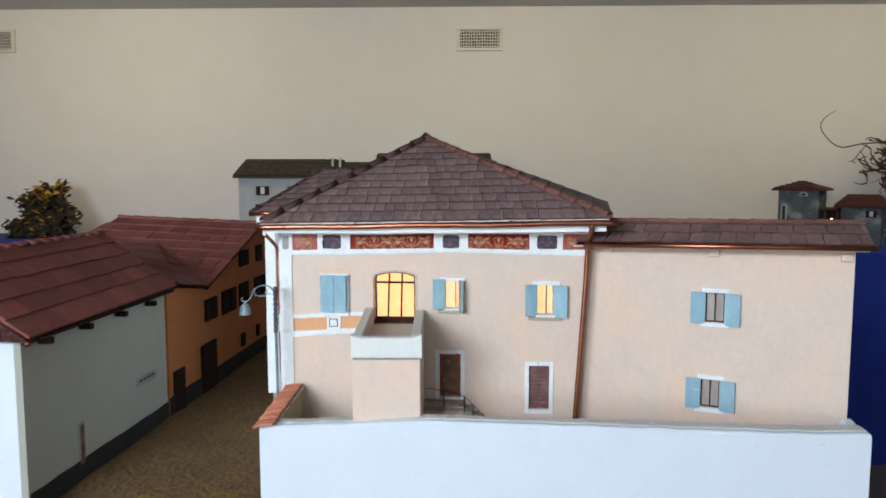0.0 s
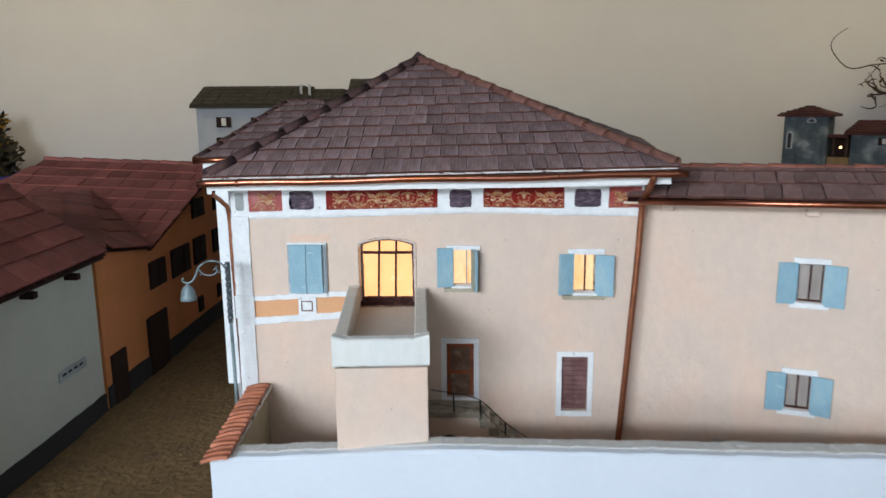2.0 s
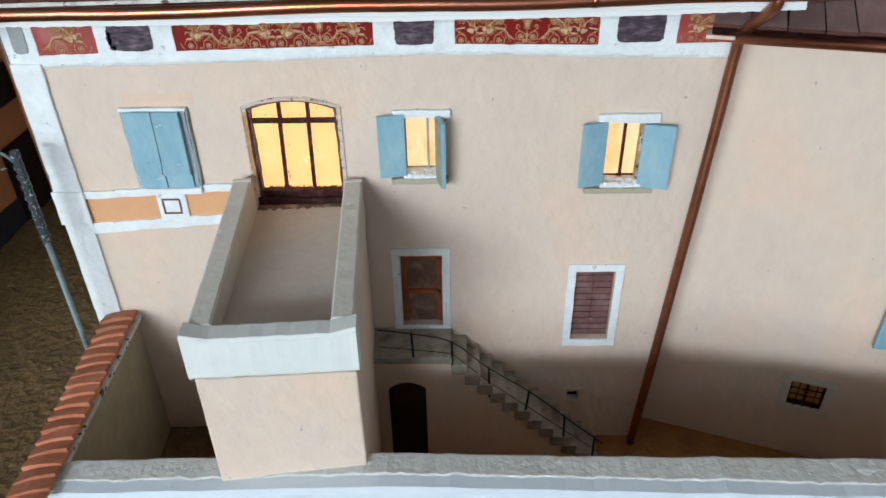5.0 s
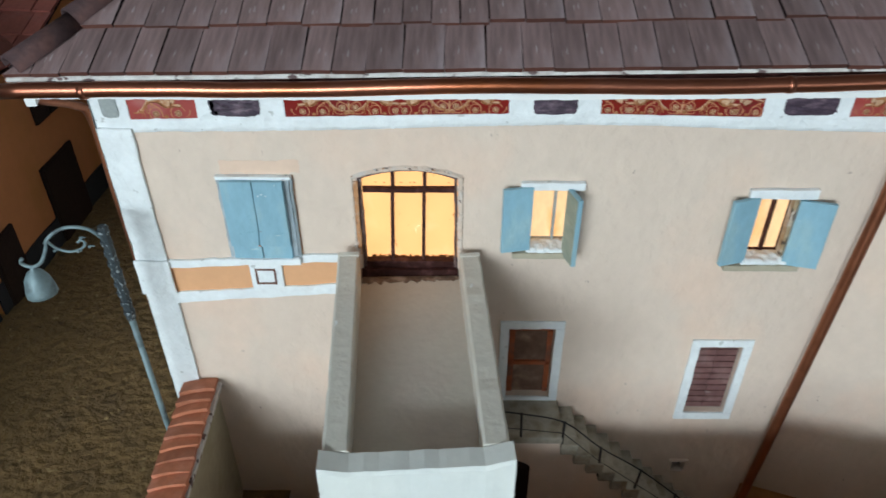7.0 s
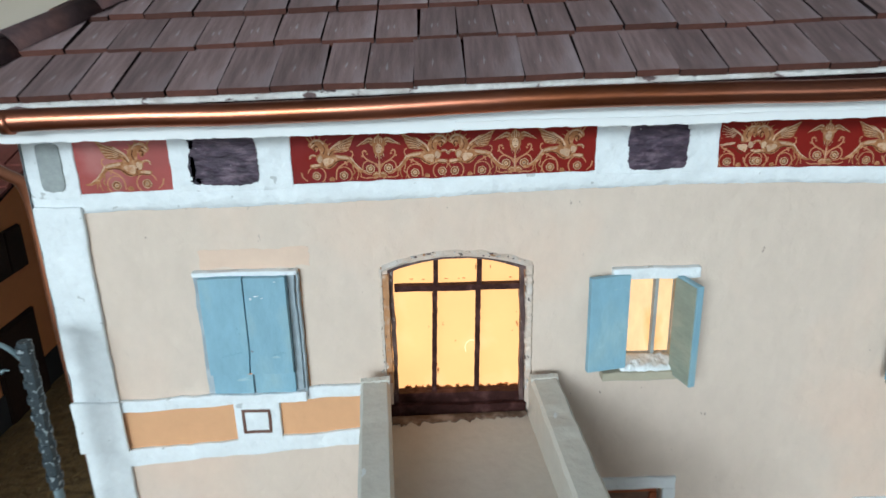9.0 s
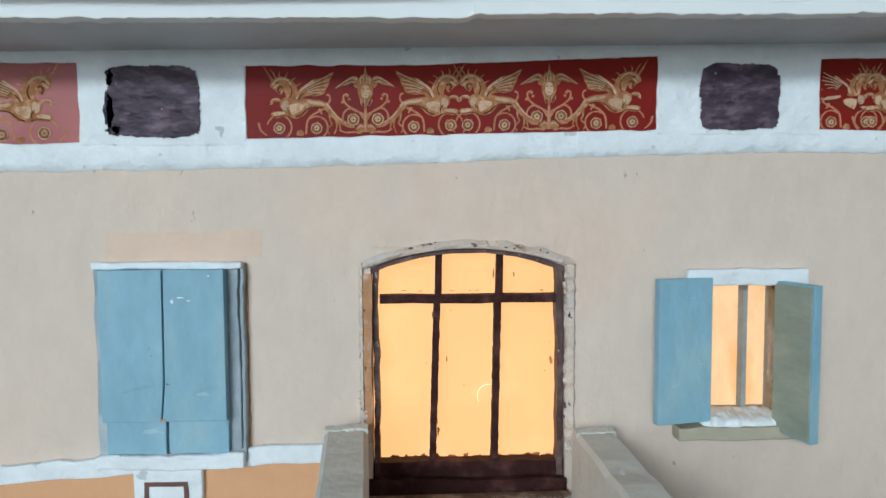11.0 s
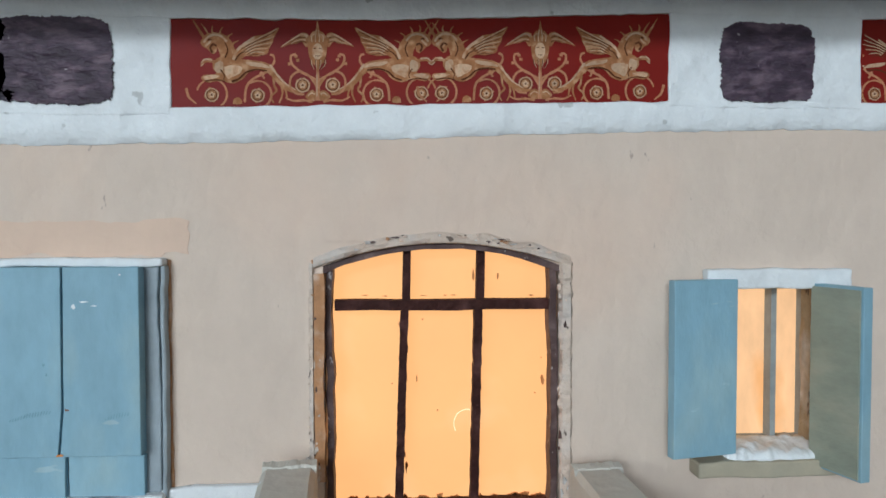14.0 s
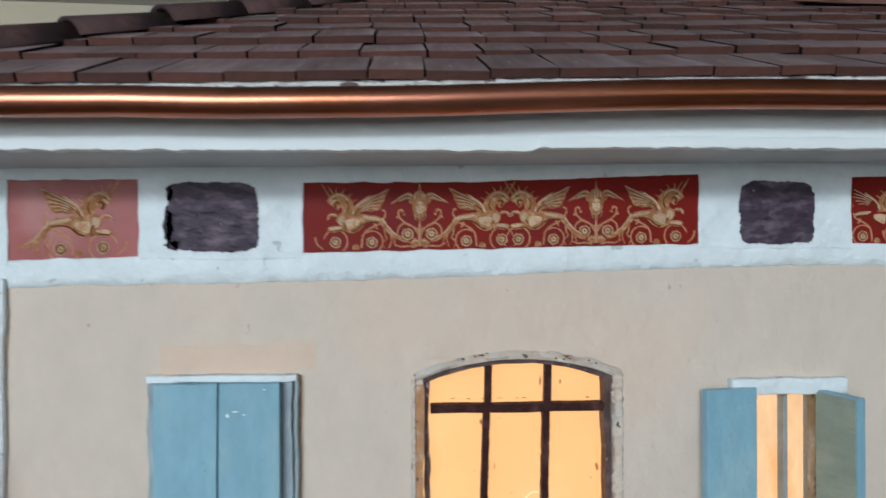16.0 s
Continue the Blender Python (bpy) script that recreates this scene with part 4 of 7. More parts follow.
CRUMBLE = mat("crumbled_plaster", (0.66, 0.545, 0.46), 0.9, var=0.12, scale=200, bump=1.0, bscale=170, dist=0.003, blotch=(0.56, 0.52, 0.49), bscale2=60, scuff=((0.17, 0.13, 0.11), 0.66, 240, (1, 1, 0.6)))
out = [(x + 0.0028 * (2 * i / 12 - 1), z) for i, (x, z) in enumerate(arch)]
s = Shape()
rows = []
for i in range(49):
    k = i / 48 * 12
    a_, b_ = out[int(min(k, 11))], out[int(min(k, 11)) + 1]
    x, z = a_[0] + (b_[0] - a_[0]) * (k - int(min(k, 11))), a_[1] + (b_[1] - a_[1]) * (k - int(min(k, 11)))
    j = noise.noise((x * 150, 1, 1))
    w_ = 0.0020 + 0.0012 * noise.noise((x * 130, 6, 1))
    rows.append([(x, -0.0001, z - 0.0006), (x, -0.0016 - 0.0006 * j, z - 0.0003), (x, -0.0021 + 0.0007 * j, z + w_ * 0.5), (x, -0.0011, z + w_), (x, -0.0001, z + w_ + 0.0008)])
s.loft(rows)
part("arch_moulding", s, CRUMBLE, house, "crumbling plaster arch over the door", m=FRONT)
for x, sd, w_ in ((-0.2421, 3, 0.0008), (-0.1637, 6, 0.0019)):
    s = Shape()
    rows = []
    for i in range(81):
        z = 1.214 + (1.2803 - 1.214) * i / 80
        j, q = noise.noise((z * 190, sd, 1)) + 0.9 * noise.noise((z * 520, sd, 2)), noise.noise((z * 90, sd, 7)) + 0.8 * noise.noise((z * 430, sd, 9))
        rows.append([(x - w_ * (1 + 0.5 * q), -0.0001, z), (x - w_ * 0.6, -0.0013 - 0.0007 * j, z), (x + w_ * 0.7, -0.0016 - 0.0006 * q, z), (x + w_ * (1.1 + 0.35 * j), -0.0001, z)])
    s.loft(rows)
    part("door_surround", s, CRUMBLE, house, m=FRONT)


REVEAL = mat("worn_edge_and_glow_orange", (0.47, 0.235, 0.11), 0.7, var=0.3, scale=200, bump=0.6, blotch=(0.52, 0.40, 0.32), bscale2=130)
SMEAR = mat("orange_brown_smear", (0.60, 0.24, 0.08), 0.6, var=0.4, scale=300, bump=0.3)
rnd = random.Random(12)
spots = [(-0.2185, 1.2095, 0.0006, 0.0024), (-0.2192, 1.2130, 0.0005, 0.0014), (-0.1965, 1.2745, 0.0004, 0.0022), (-0.1885, 1.2740, 0.0003, 0.0014), (-0.1738, 1.2370, 0.0006, 0.0018), (-0.2205, 1.2590, 0.0005, 0.0012), (-0.1955, 1.2590, 0.0004, 0.0010), (-0.2150, 1.2380, 0.0003, 0.0012)]
spots += [(rnd.uniform(-0.2385, -0.1735), 1.1974 + rnd.uniform(-0.001, 0.0016), rnd.uniform(0.0004, 0.0022), rnd.uniform(0.0005, 0.0018)) for _ in range(90)]
spots += [(rnd.uniform(-0.2385, -0.1735), 1.2680 + rnd.uniform(-0.0003, 0.0004), rnd.uniform(0.0004, 0.0016), rnd.uniform(0.0001, 0.0003)) for _ in range(8)]
spots += [(rnd.uniform(-0.2385, -0.1735), rnd.uniform(1.208, 1.262), rnd.uniform(0.0001, 0.0003), rnd.uniform(0.0001, 0.0003)) for _ in range(9)]
for x, z, w_, h_ in spots:
    s = Shape()
    n_ = 9
    x, z = x + 0.0052, z + (0.004 if z < 1.25 else 0.001)
    s.prism([(x + w_ * math.cos(6.283 * i / n_) * rnd.uniform(0.4, 1.2), 0.0115, z + h_ * math.sin(6.283 * i / n_) * rnd.uniform(0.4, 1.2)) for i in range(n_)], (0, 0.0008, 0))
    part("paint_smear", s, SMEAR, door, m=FRONT)
# the pale arc reflected in the pane, drawn as a thin glowing tube
ARC = mat("glowing_arc_reflection", (1.0, 0.78, 0.48), 0.3, var=0.05, scale=40, bump=0.0, emit=1.15)
part("arc_reflection", Shape().tube([(-0.1935 + 0.0042 * math.cos(a_), 0.0117, 1.2270 + 0.0046 * math.sin(a_)) for a_ in (1.3 + 0.17 * i for i in range(15))], 0.00016, 5), ARC, door, m=FRONT)
# the reveal's orange also holds light leaking past the backlit pane
s = Shape()
s.board(-0.2412, -0.2382, 1.213, 1.2770, -0.0012, 0.0002, 0.0007, 0.003, seed=11)
part("reveal", s, REVEAL, door, "chipped reveal coloured orange by the door's glow", m=FRONT)
s = Shape()
s.prism([(x + 0.0015 * noise.noise((x * 200, z * 200, 3)), -0.0002, z + 0.0012 * noise.noise((x * 150, z * 150, 8))) for x, z in rough_rect(-0.336, -0.2795, 1.2824, 1.2930, 0.0016, 0.002, 16)], (0, 0.0002, 0))
PATCH = mat("repaired_plaster", (0.70, 0.525, 0.415), 0.85, var=0.07, scale=120, bump=0.8, bscale=70, dist=0.0015)
part("plaster_patch", s, PATCH, house, "slightly more orange repaired plaster", m=FRONT)


SILLPAINT = mat("olive_beige_paint", (0.42, 0.38, 0.29), 0.7, var=0.15, scale=160, bump=0.5, blotch=(0.34, 0.33, 0.26), bscale2=50, dist=0.0006)
WORNJAMB = mat("worn_jamb_paint", (0.42, 0.32, 0.20), 0.7, var=0.4, scale=180, bump=0.9, blotch=(0.55, 0.50, 0.44), bscale2=70, dist=0.002, scuff=((0.10, 0.07, 0.05), 0.62, 170, (1, 1, 0.4)))


def lit_window(rect, lintel, sill, mullion, glow):
    x0, x1, z0, z1 = rect
    s = Shape()
    s.box(x0 - 0.003, x1 + 0.003, 0.012, 0.0135, z0 - 0.003, z1 + 0.003)
    w = part("window", s, glow, house, "small window glowing with warm light", m=FRONT)
    s = Shape()
    for a, b, c, d in ((x0, x0 + 0.0018, z0, z1), (x1 - 0.0018, x1, z0, z1), (x0 + 0.0018, x1 - 0.0018, z0, z0 + 0.0016), (x0 + 0.0018, x1 - 0.0018, z1 - 0.0016, z1)):
        s.box(a, b, 0.0075, 0.0115, c, d)
    part("window_frame", s, mullion, w, m=FRONT)
    s = Shape()
    xm = (x0 + x1) / 2 + (0.0040 if mullion is GREYPAINT else 0.0018)
    s.box(xm - 0.0009, xm + 0.0009, 0.007, 0.0115, z0 + 0.001, z1 - 0.001)
    part("mullion", s, mullion, w, m=FRONT)
    s = Shape()
    s.board(*lintel, -0.0045, -0.0001, 0.0006, 0.004, seed=x0 * 60)
    part("lintel", s, WHITE, w, m=FRONT, bevel=0.0006)
    s = Shape()
    s.board(sill[0], sill[1], sill[2], sill[3], -0.008, -0.0001, 0.0006, 0.004, seed=x0 * 30)
    part("sill", s, SILLPAINT, w, "olive-beige painted sill", m=FRONT, bevel=0.0006)
    s = Shape()
    lump = lambda x, y: 0.0011 * noise.noise((x * 230, y * 230, x0 * 9)) + 0.0007 * noise.noise((x * 620, y * 620, x0 * 9))
    rows = []
    for i in range(61):
        x = x0 - 0.001 + (x1 - x0 + 0.002) * i / 60
        front = -0.0062 + 0.9 * lump(x, 4.0)
        top = [(x, front + (0.0074 - front) * j / 9, z0 + 0.0010 + 0.0012 * j / 9 + lump(x, j * 0.0015) - (0.0012 if j == 0 else 0)) for j in range(10)]
        rows.append([(x, -0.0052, z0 - 0.0046 + lump(x, 7.0)), (x, front - 0.0003, z0 - 0.0016)] + top + [(x, 0.0074, z0 - 0.0042)])
    s.loft(rows)
    part("sill_mortar", s, WHITE, w, "lumpy white mortar", m=FRONT, smooth=True)
    s = Shape()
    s.board(x1 - 0.0028, x1 + 0.0005, z0 + 0.001, z1, 0.0005, 0.0070, 0.0008, 0.003, seed=x1 * 70)
    part("worn_jamb", s, WORNJAMB, w, m=FRONT)
    return w


w2 = lit_window(WIN2, (-0.1205, -0.0742, 1.2722, 1.2782), (-0.1240, -0.0760, 1.2140, 1.2190), GREYPAINT, GLOW2)
w4 = lit_window(WIN4, (0.0440, 0.0932, 1.2655, 1.2730), (0.0370, 0.0940, 1.2035, 1.2085), DARKWOOD, GLOW2)


def shutter(parent, hinge_x, z0, z1, width, angle, material, m, back=None, thick=0.0035, plank=False):
    """A leaf hinged at hinge_x, opening away from the window; angle 0 lies flat on the wall. width < 0: to the left."""
    s = Shape()
    q = 1 if width > 0 else -1
    w = abs(width)
    s.box(0, w * q, -thick, 0, z0, z1) if q > 0 else s.box(-w, 0, -thick, 0, z0, z1)
    mm = m @ pose(hinge_x, -0.0022, 0, 0, 0, -q * angle)
    ob = part("shutter", s, material, parent, "sky-blue painted wooden shutter leaf", m=mm, bevel=0.0003)
    if back:
        s = Shape()
        s.box(min(0, w * q) + 0.0008, max(0, w * q) - 0.0008, -thick - 0.0006, -thick - 0.0001, z0 + 0.0008, z1 - 0.0008)
        part("shutter_face", s, back, ob, "olive painted inner face", m=mm)
    return ob


shutter(w2, -0.1120, 1.2208, 1.2750, -0.0220, 12, SHUTTER, FRONT)
shutter(w2, -0.0835, 1.2165, 1.2735, 0.0190, 74, SHUTTER, FRONT, OLIVE)
shutter(w4, 0.0512, 1.2105, 1.2668, -0.0210, 16, SHUTTER, FRONT)
shutter(w4, 0.0815, 1.2085, 1.2648, 0.0250, 14, SHUTTER, FRONT)

# loose flakes of plaster and paint round the door, the sills and the string course
rnd = random.Random(404)
flakes = []
for x0, x1 in ((-0.2431, -0.2395), (-0.1658, -0.1626)):
    flakes += [(rnd.uniform(x0, x1), rnd.uniform(1.206, 1.282), rnd.uniform(0.0003, 0.0010), rnd.uniform(0.0005, 0.0022)) for _ in range(46)]
for _ in range(44):
    u_ = rnd.uniform(-1.03, 1.03)
    flakes.append((-0.2018 + 0.0390 * u_, 1.2880 - 0.0075 * u_ * u_ + rnd.uniform(-0.0006, 0.0012), rnd.uniform(0.0006, 0.0022), rnd.uniform(0.0002, 0.0008)))
flakes += [(rnd.uniform(-0.2450, -0.2395), rnd.uniform(1.212, 1.222), rnd.uniform(0.0004, 0.0014), rnd.uniform(0.0004, 0.0014)) for _ in range(16)]
flakes += [(rnd.uniform(-0.338, -0.262), 1.2115 + rnd.uniform(-0.0007, 0.0010), rnd.uniform(0.0005, 0.0020), rnd.uniform(0.0002, 0.0006)) for _ in range(16)]
for x, z, w_, h_ in flakes:
    s = Shape()
    n_ = 8
    ring = [(math.cos(6.283 * i / n_) * rnd.uniform(0.4, 1.1), math.sin(6.283 * i / n_) * rnd.uniform(0.4, 1.1)) for i in range(n_)]
    y_ = (-0.0019 - rnd.uniform(0.0, 0.0005)) if z > 1.2850 or x > -0.2391 and x < -0.1658 else -0.0010 - rnd.uniform(0.0, 0.0005)
    if z > 1.30 or z < 1.2075 and x < -0.255:
        y_ = -0.0006
    s.add([(x + w_ * a_, -0.0004, z + h_ * b_) for a_, b_ in ring] + [(x + 0.6 * w_ * a_, y_, z + 0.6 * h_ * b_) for a_, b_ in ring],
          [tuple(range(n_)), tuple(range(n_, 2 * n_))[::-1]] + [(i, (i + 1) % n_, n_ + (i + 1) % n_, n_ + i) for i in range(n_)])
    part("plaster_flake", s, rnd.choice((CRUMBLE, CRUMBLE, PEACH, PEACH, MORTAR, REVEAL, CHIPPED)) if z < 1.30 else rnd.choice((PEACH, PEACH, WHITE)), house, m=FRONT)

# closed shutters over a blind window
# worn blue-grey whose tone also carries the shade in the shutter groove
SHADEPAINT = mat("blue_grey_groove_shade", (0.33, 0.39, 0.43), 0.7, var=0.25, scale=120, bump=0.6, blotch=(0.50, 0.54, 0.56), bscale2=45, dist=0.0008)
CLOSED = pose(0.0050, FY, -0.0014)
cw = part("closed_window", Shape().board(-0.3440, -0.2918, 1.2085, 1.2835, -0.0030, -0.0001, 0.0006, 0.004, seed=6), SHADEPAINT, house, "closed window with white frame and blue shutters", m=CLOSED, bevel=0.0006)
for a, b, sd in ((-0.3405, -0.3186, 1), (-0.3180, -0.2958, 2)):
    s = Shape()
    a2, b2 = (a, -0.3183) if sd == 1 else (-0.3177, b)
    s.prism([(a2, -0.0080, 1.2258), (b2 - (0.0012 if sd == 1 else 0), -0.0080, 1.2258), (b2, -0.0080, 1.2395), (b2 + (0.0004 if sd == 1 else 0), -0.0080, 1.2812), (a2 + (0.0004 if sd == 2 else 0), -0.0080, 1.2812), (a2, -0.0080, 1.2395)] if sd == 1 else [(a2 - 0.0012, -0.0080, 1.2258), (b2, -0.0080, 1.2258), (b2, -0.0080, 1.2812), (a2 + 0.0004, -0.0080, 1.2812), (a2, -0.0080, 1.2395)], (0, 0.0049, 0))
    part("shutter", s, SHUTTER, cw, "sky-blue closed shutter leaf", m=CLOSED, bevel=0.0003)
    s = Shape()
    s.board(a + 0.001 - 0.0005, b, 1.2130, 1.2254, -0.0054, -0.0031, 0.00025, 0.006, seed=sd + 5)
    part("shutter", s, SHUTTER, cw, "sky-blue lower shutter flap", m=CLOSED, bevel=0.0003)
s = Shape()
s.board(-0.3440, -0.2900, 1.2812, 1.2838, -0.0050, -0.0001, 0.0006, 0.004, seed=26)
part("window_frame", s, WHITE, cw, m=CLOSED, bevel=0.0006)
s = Shape()
s.board(-0.2896, -0.2888, 1.2095, 1.2830, -0.0006, -0.0001, 0.0005, 0.003, seed=46)
part("rust_stain", s, REVEAL, cw, "thin rusty stain along the frame", m=CLOSED)
# right post in the same groove-shade colour
s = Shape()
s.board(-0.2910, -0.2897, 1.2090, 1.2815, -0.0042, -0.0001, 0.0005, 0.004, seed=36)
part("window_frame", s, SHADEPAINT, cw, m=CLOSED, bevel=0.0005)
s = Shape()
s.board(-0.3445, -0.290, 1.2072, 1.2128, -0.0070, -0.0029, 0.001, 0.004, seed=3)
part("sill", s, WHITE, cw, m=CLOSED, bevel=0.0008)


# scratches, chips and a rusty stud on the closed shutters
SCRATCH = mat("faint_scratch", (0.17, 0.33, 0.40), 0.7, var=0.3, scale=300, bump=0.0)
for x0, n_ in ((-0.3330, 15), (-0.3060, 9)):
    s = Shape()
    for i in range(n_):
        x = x0 + i * 0.0008
        h_ = 0.0014 * (1 - abs(2 * i / n_ - 1) ** 2 * 0.6)
        z = 1.2365 + 0.00016 * i
        s.prism([(x, -0.00812, z), (x + 0.00022, -0.00812, z), (x + 0.00055, -0.00812, z + h_), (x + 0.00035, -0.00812, z + h_)], (0, 0.0001, 0))
    part("scratch", s, SCRATCH, cw, "fine ribbed scratches in the paint", m=CLOSED)
rnd = random.Random(77)
for x, z, w_, h_, m_ in ((-0.3115, 1.2712, 0.0016, 0.0003, FASCIA), (-0.3142, 1.2698, 0.0006, 0.0009, FASCIA), (-0.3085, 1.2700, 0.0010, 0.0002, FASCIA), (-0.3166, 1.2397, 0.0006, 0.0005, REDDOOR), (-0.3190, 1.2264, 0.0014, 0.0005, SMEAR), (-0.3230, 1.2530, 0.0004, 0.0006, SCRATCH), (-0.3222, 1.2500, 0.0003, 0.0004, SCRATCH), (-0.3010, 1.2790, 0.0006, 0.0003, FASCIA)):
    s = Shape()
    s.prism([(x + w_ * math.cos(6.283 * i / 11) * rnd.uniform(0.4, 1.2), -0.0082, z + h_ * math.sin(6.283 * i / 11) * rnd.uniform(0.4, 1.2)) for i in range(11)], (0, 0.00015, 0))
    part("paint_chip", s, m_, cw, m=CLOSED)


def framed(rect, pad, name, label, panel, m=FRONT, parent=None):
    """A white painted surround with a recessed leaf."""
    x0, x1, z0, z1 = rect
    s = Shape()
    s.box(x0 - 0.001, x1 + 0.001, 0.0065, 0.009, z0 - 0.001, z1 + 0.001)
    ob = part(name, s, panel, parent, label, m=m)
    for a, b, c, d in ((x0 - pad, x1 + pad, z1, z1 + pad), (x0 - pad, x1 + pad, z0 - pad * 1.05, z0), (x0 - pad, x0, z0, z1), (x1, x1 + pad, z0, z1)):
        s = Shape()
        s.board(a, b, c, d, -0.0024, -0.0001, 0.0005, 0.005, seed=a * 21 + c)
        part("surround", s, WHITE, ob, "white painted surround", m=m, bevel=0.0005)
    return ob


DOORPANEL = mat("weathered_brown_door", (0.15, 0.085, 0.058), 0.7, var=0.4, scale=160, bump=0.6, blotch=(0.24, 0.16, 0.115), bscale2=50)
DOORLINE = mat("orange_red_paint", (0.33, 0.085, 0.03), 0.6, var=0.4, scale=160, bump=0.5, blotch=(0.14, 0.06, 0.04), bscale2=70)
ld = framed(LDOOR, 0.0076, "stair_door", "red-brown panelled door in a white surround", DOORPANEL, parent=house)
for a, b, c, d in ((-0.1205, -0.0850, 1.1315, 1.1378), (-0.1205, -0.0845, 1.0920, 1.0962), (-0.1205, -0.1158, 1.0595, 1.1305), (-0.0885, -0.0842, 1.0595, 1.1305)):
    s = Shape()
    s.board(a, b, c, d, 0.0042, 0.0064, 0.0004, 0.004, seed=c)
    part("door_stile", s, DOORLINE, ld, "orange-red painted stile", m=FRONT)
lw = framed(LWIN, 0.0075, "shuttered_window", "dark red slatted shutter in a white surround", PURPLE, parent=house)
DEEPRED = mat("dark_red_slats", (0.17, 0.085, 0.082), 0.6, var=0.35, scale=160, bump=0.4, blotch=(0.20, 0.12, 0.115), bscale2=50, scuff=((0.5, 0.45, 0.44), 0.70, 260, (0.5, 1, 1.5)))
for i in range(11):
    for a, b in ((0.0402, 0.0570), (0.0576, 0.0748)):
        z = 1.0405 + i * 0.0071
        s = Shape()
        s.prism([(a, 0.0050, z), (b, 0.0050, z), (b, 0.0040, z + 0.0068), (a, 0.0040, z + 0.0068)], (0, 0.002, 0))
        part("slat", s, DEEPRED, lw, m=FRONT)
s = Shape()
s.box(HOLE[0] - 0.001, HOLE[1] + 0.001, 0.007, 0.009, HOLE[2] - 0.001, HOLE[3] + 0.001)
hole = part("cellar_window", s, VENTDARK, house, "tiny dark cellar window", m=FRONT)
s = Shape()
for a, b, c, d in ((0.0395, 0.0575, 0.9705, 0.9735), (0.0395, 0.0575, 0.9545, 0.9575), (0.0395, 0.0425, 0.9575, 0.9705), (0.0545, 0.0575, 0.9575, 0.9705)):
    s.box(a, b, -0.002, -0.0001, c, d)
part("window_frame", s, PEACH, hole, m=FRONT)

# ---- roof of the main house ----
FLc, FRc = (-0.431, 1.5190, 1.3752), (0.171, 1.5110, 1.3868)
APEX, APEXB = (-0.1756, 1.872, 1.5402), (-0.1726, 1.95, 1.5343)
DOWN = 0.0055
dn = lambda p: (p[0], p[1], p[2] - DOWN)
BLf, BRf = (-0.454, 2.02, 1.3733), (0.243, 2.04, 1.3988)
roof = part("roof", Shape().add([dn(p) for p in (FLc, FRc, BRf, BLf, APEX, APEXB)], [(0, 1, 4), (1, 2, 5, 4), (0, 4, 5, 3), (3, 5, 2), (0, 3, 2, 1)]), DARKWOOD, house, "hipped roof of brown wooden shingles")
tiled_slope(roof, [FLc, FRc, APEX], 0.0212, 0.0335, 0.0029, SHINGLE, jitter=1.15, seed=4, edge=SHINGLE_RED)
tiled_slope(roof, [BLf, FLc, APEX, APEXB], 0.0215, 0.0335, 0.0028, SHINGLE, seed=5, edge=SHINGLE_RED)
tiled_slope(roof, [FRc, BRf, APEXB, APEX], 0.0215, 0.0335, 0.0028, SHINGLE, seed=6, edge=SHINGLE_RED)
cap_row(roof, Vector(FLc) + Vector((0.004, 0.004, 0.0035)), Vector(APEX) + Vector((0, 0, 0.002)), 0.0086, 0.042, CAP, seed=1)
cap_row(roof, Vector(FRc) + Vector((-0.004, 0.004, 0.003)), Vector(APEX) + Vector((0, 0, 0.002)), 0.0088, 0.036, CAPRED, seed=2, rim=CAPRIM)
cap_row(roof, APEX, APEXB, 0.0075, 0.036, CAP, seed=3)
s = Shape()
s.tube([(APEX[0] - 0.006, APEX[1] - 0.006, APEX[2] - 0.002), (APEX[0], APEX[1], APEX[2] + 0.007), (APEX[0] + 0.007, APEX[1] + 0.004, APEX[2] + 0.001)], 0.0085, 8)
part("ridge_tile", s, CAP, roof, smooth=True)
# rear hipped part with its own eave, seen past the left hip
R1, R2, R3 = (-0.5264, 1.752, 1.3837), (-0.3024, 1.752, 1.3919), (-0.3655, 2.0, 1.4742)
R4 = (-0.4376, 2.0, 1.4735)
rear = part("rear_roof", Shape().add([dn(p) for p in (R1, R2, R3, R4, (-0.622, 2.25, 1.380), (-0.302, 2.25, 1.3919))], [(0, 1, 2, 3), (0, 3, 4), (3, 2, 5, 4), (0, 4, 5, 1)]), DARKWOOD, house, "lower rear roof of brown shingles")
tiled_slope(rear, [R1, R2, R3, R4], 0.022, 0.0335, 0.0028, SHINGLE, seed=8, edge=SHINGLE_RED)
cap_row(rear, R1, R4, 0.006, 0.034, CAP, seed=9, rim=CAPRIM)
cap_row(rear, R4, R3, 0.006, 0.034, CAP, seed=10)
s = Shape()
s.tube([(-0.528, 1.745, 1.3820), (-0.452, 1.745, 1.3842)], 0.0045, 10)
part("gutter", s, COPPER, rear, "copper gutter", smooth=True)
s = Shape()
s.box(-0.516, -0.452, 1.752, 1.760, 1.3645, 1.3805)
part("fascia", s, FASCIA, rear, bevel=0.0006)
s = Shape()
s.box(-0.503, -0.42, 1.765, 1.80, 1.0, 1.3644)
part("rear_wall", s, WHITE, rear)

# the blue-grey puts the shade under the eave into the soffit's colour
SOFFIT = mat("soffit_eave_shade", (0.58, 0.625, 0.675), 0.85, var=0.12, scale=60, bump=0.5, bscale=50, blotch=(0.52, 0.56, 0.61), bscale2=18, dist=0.0012)
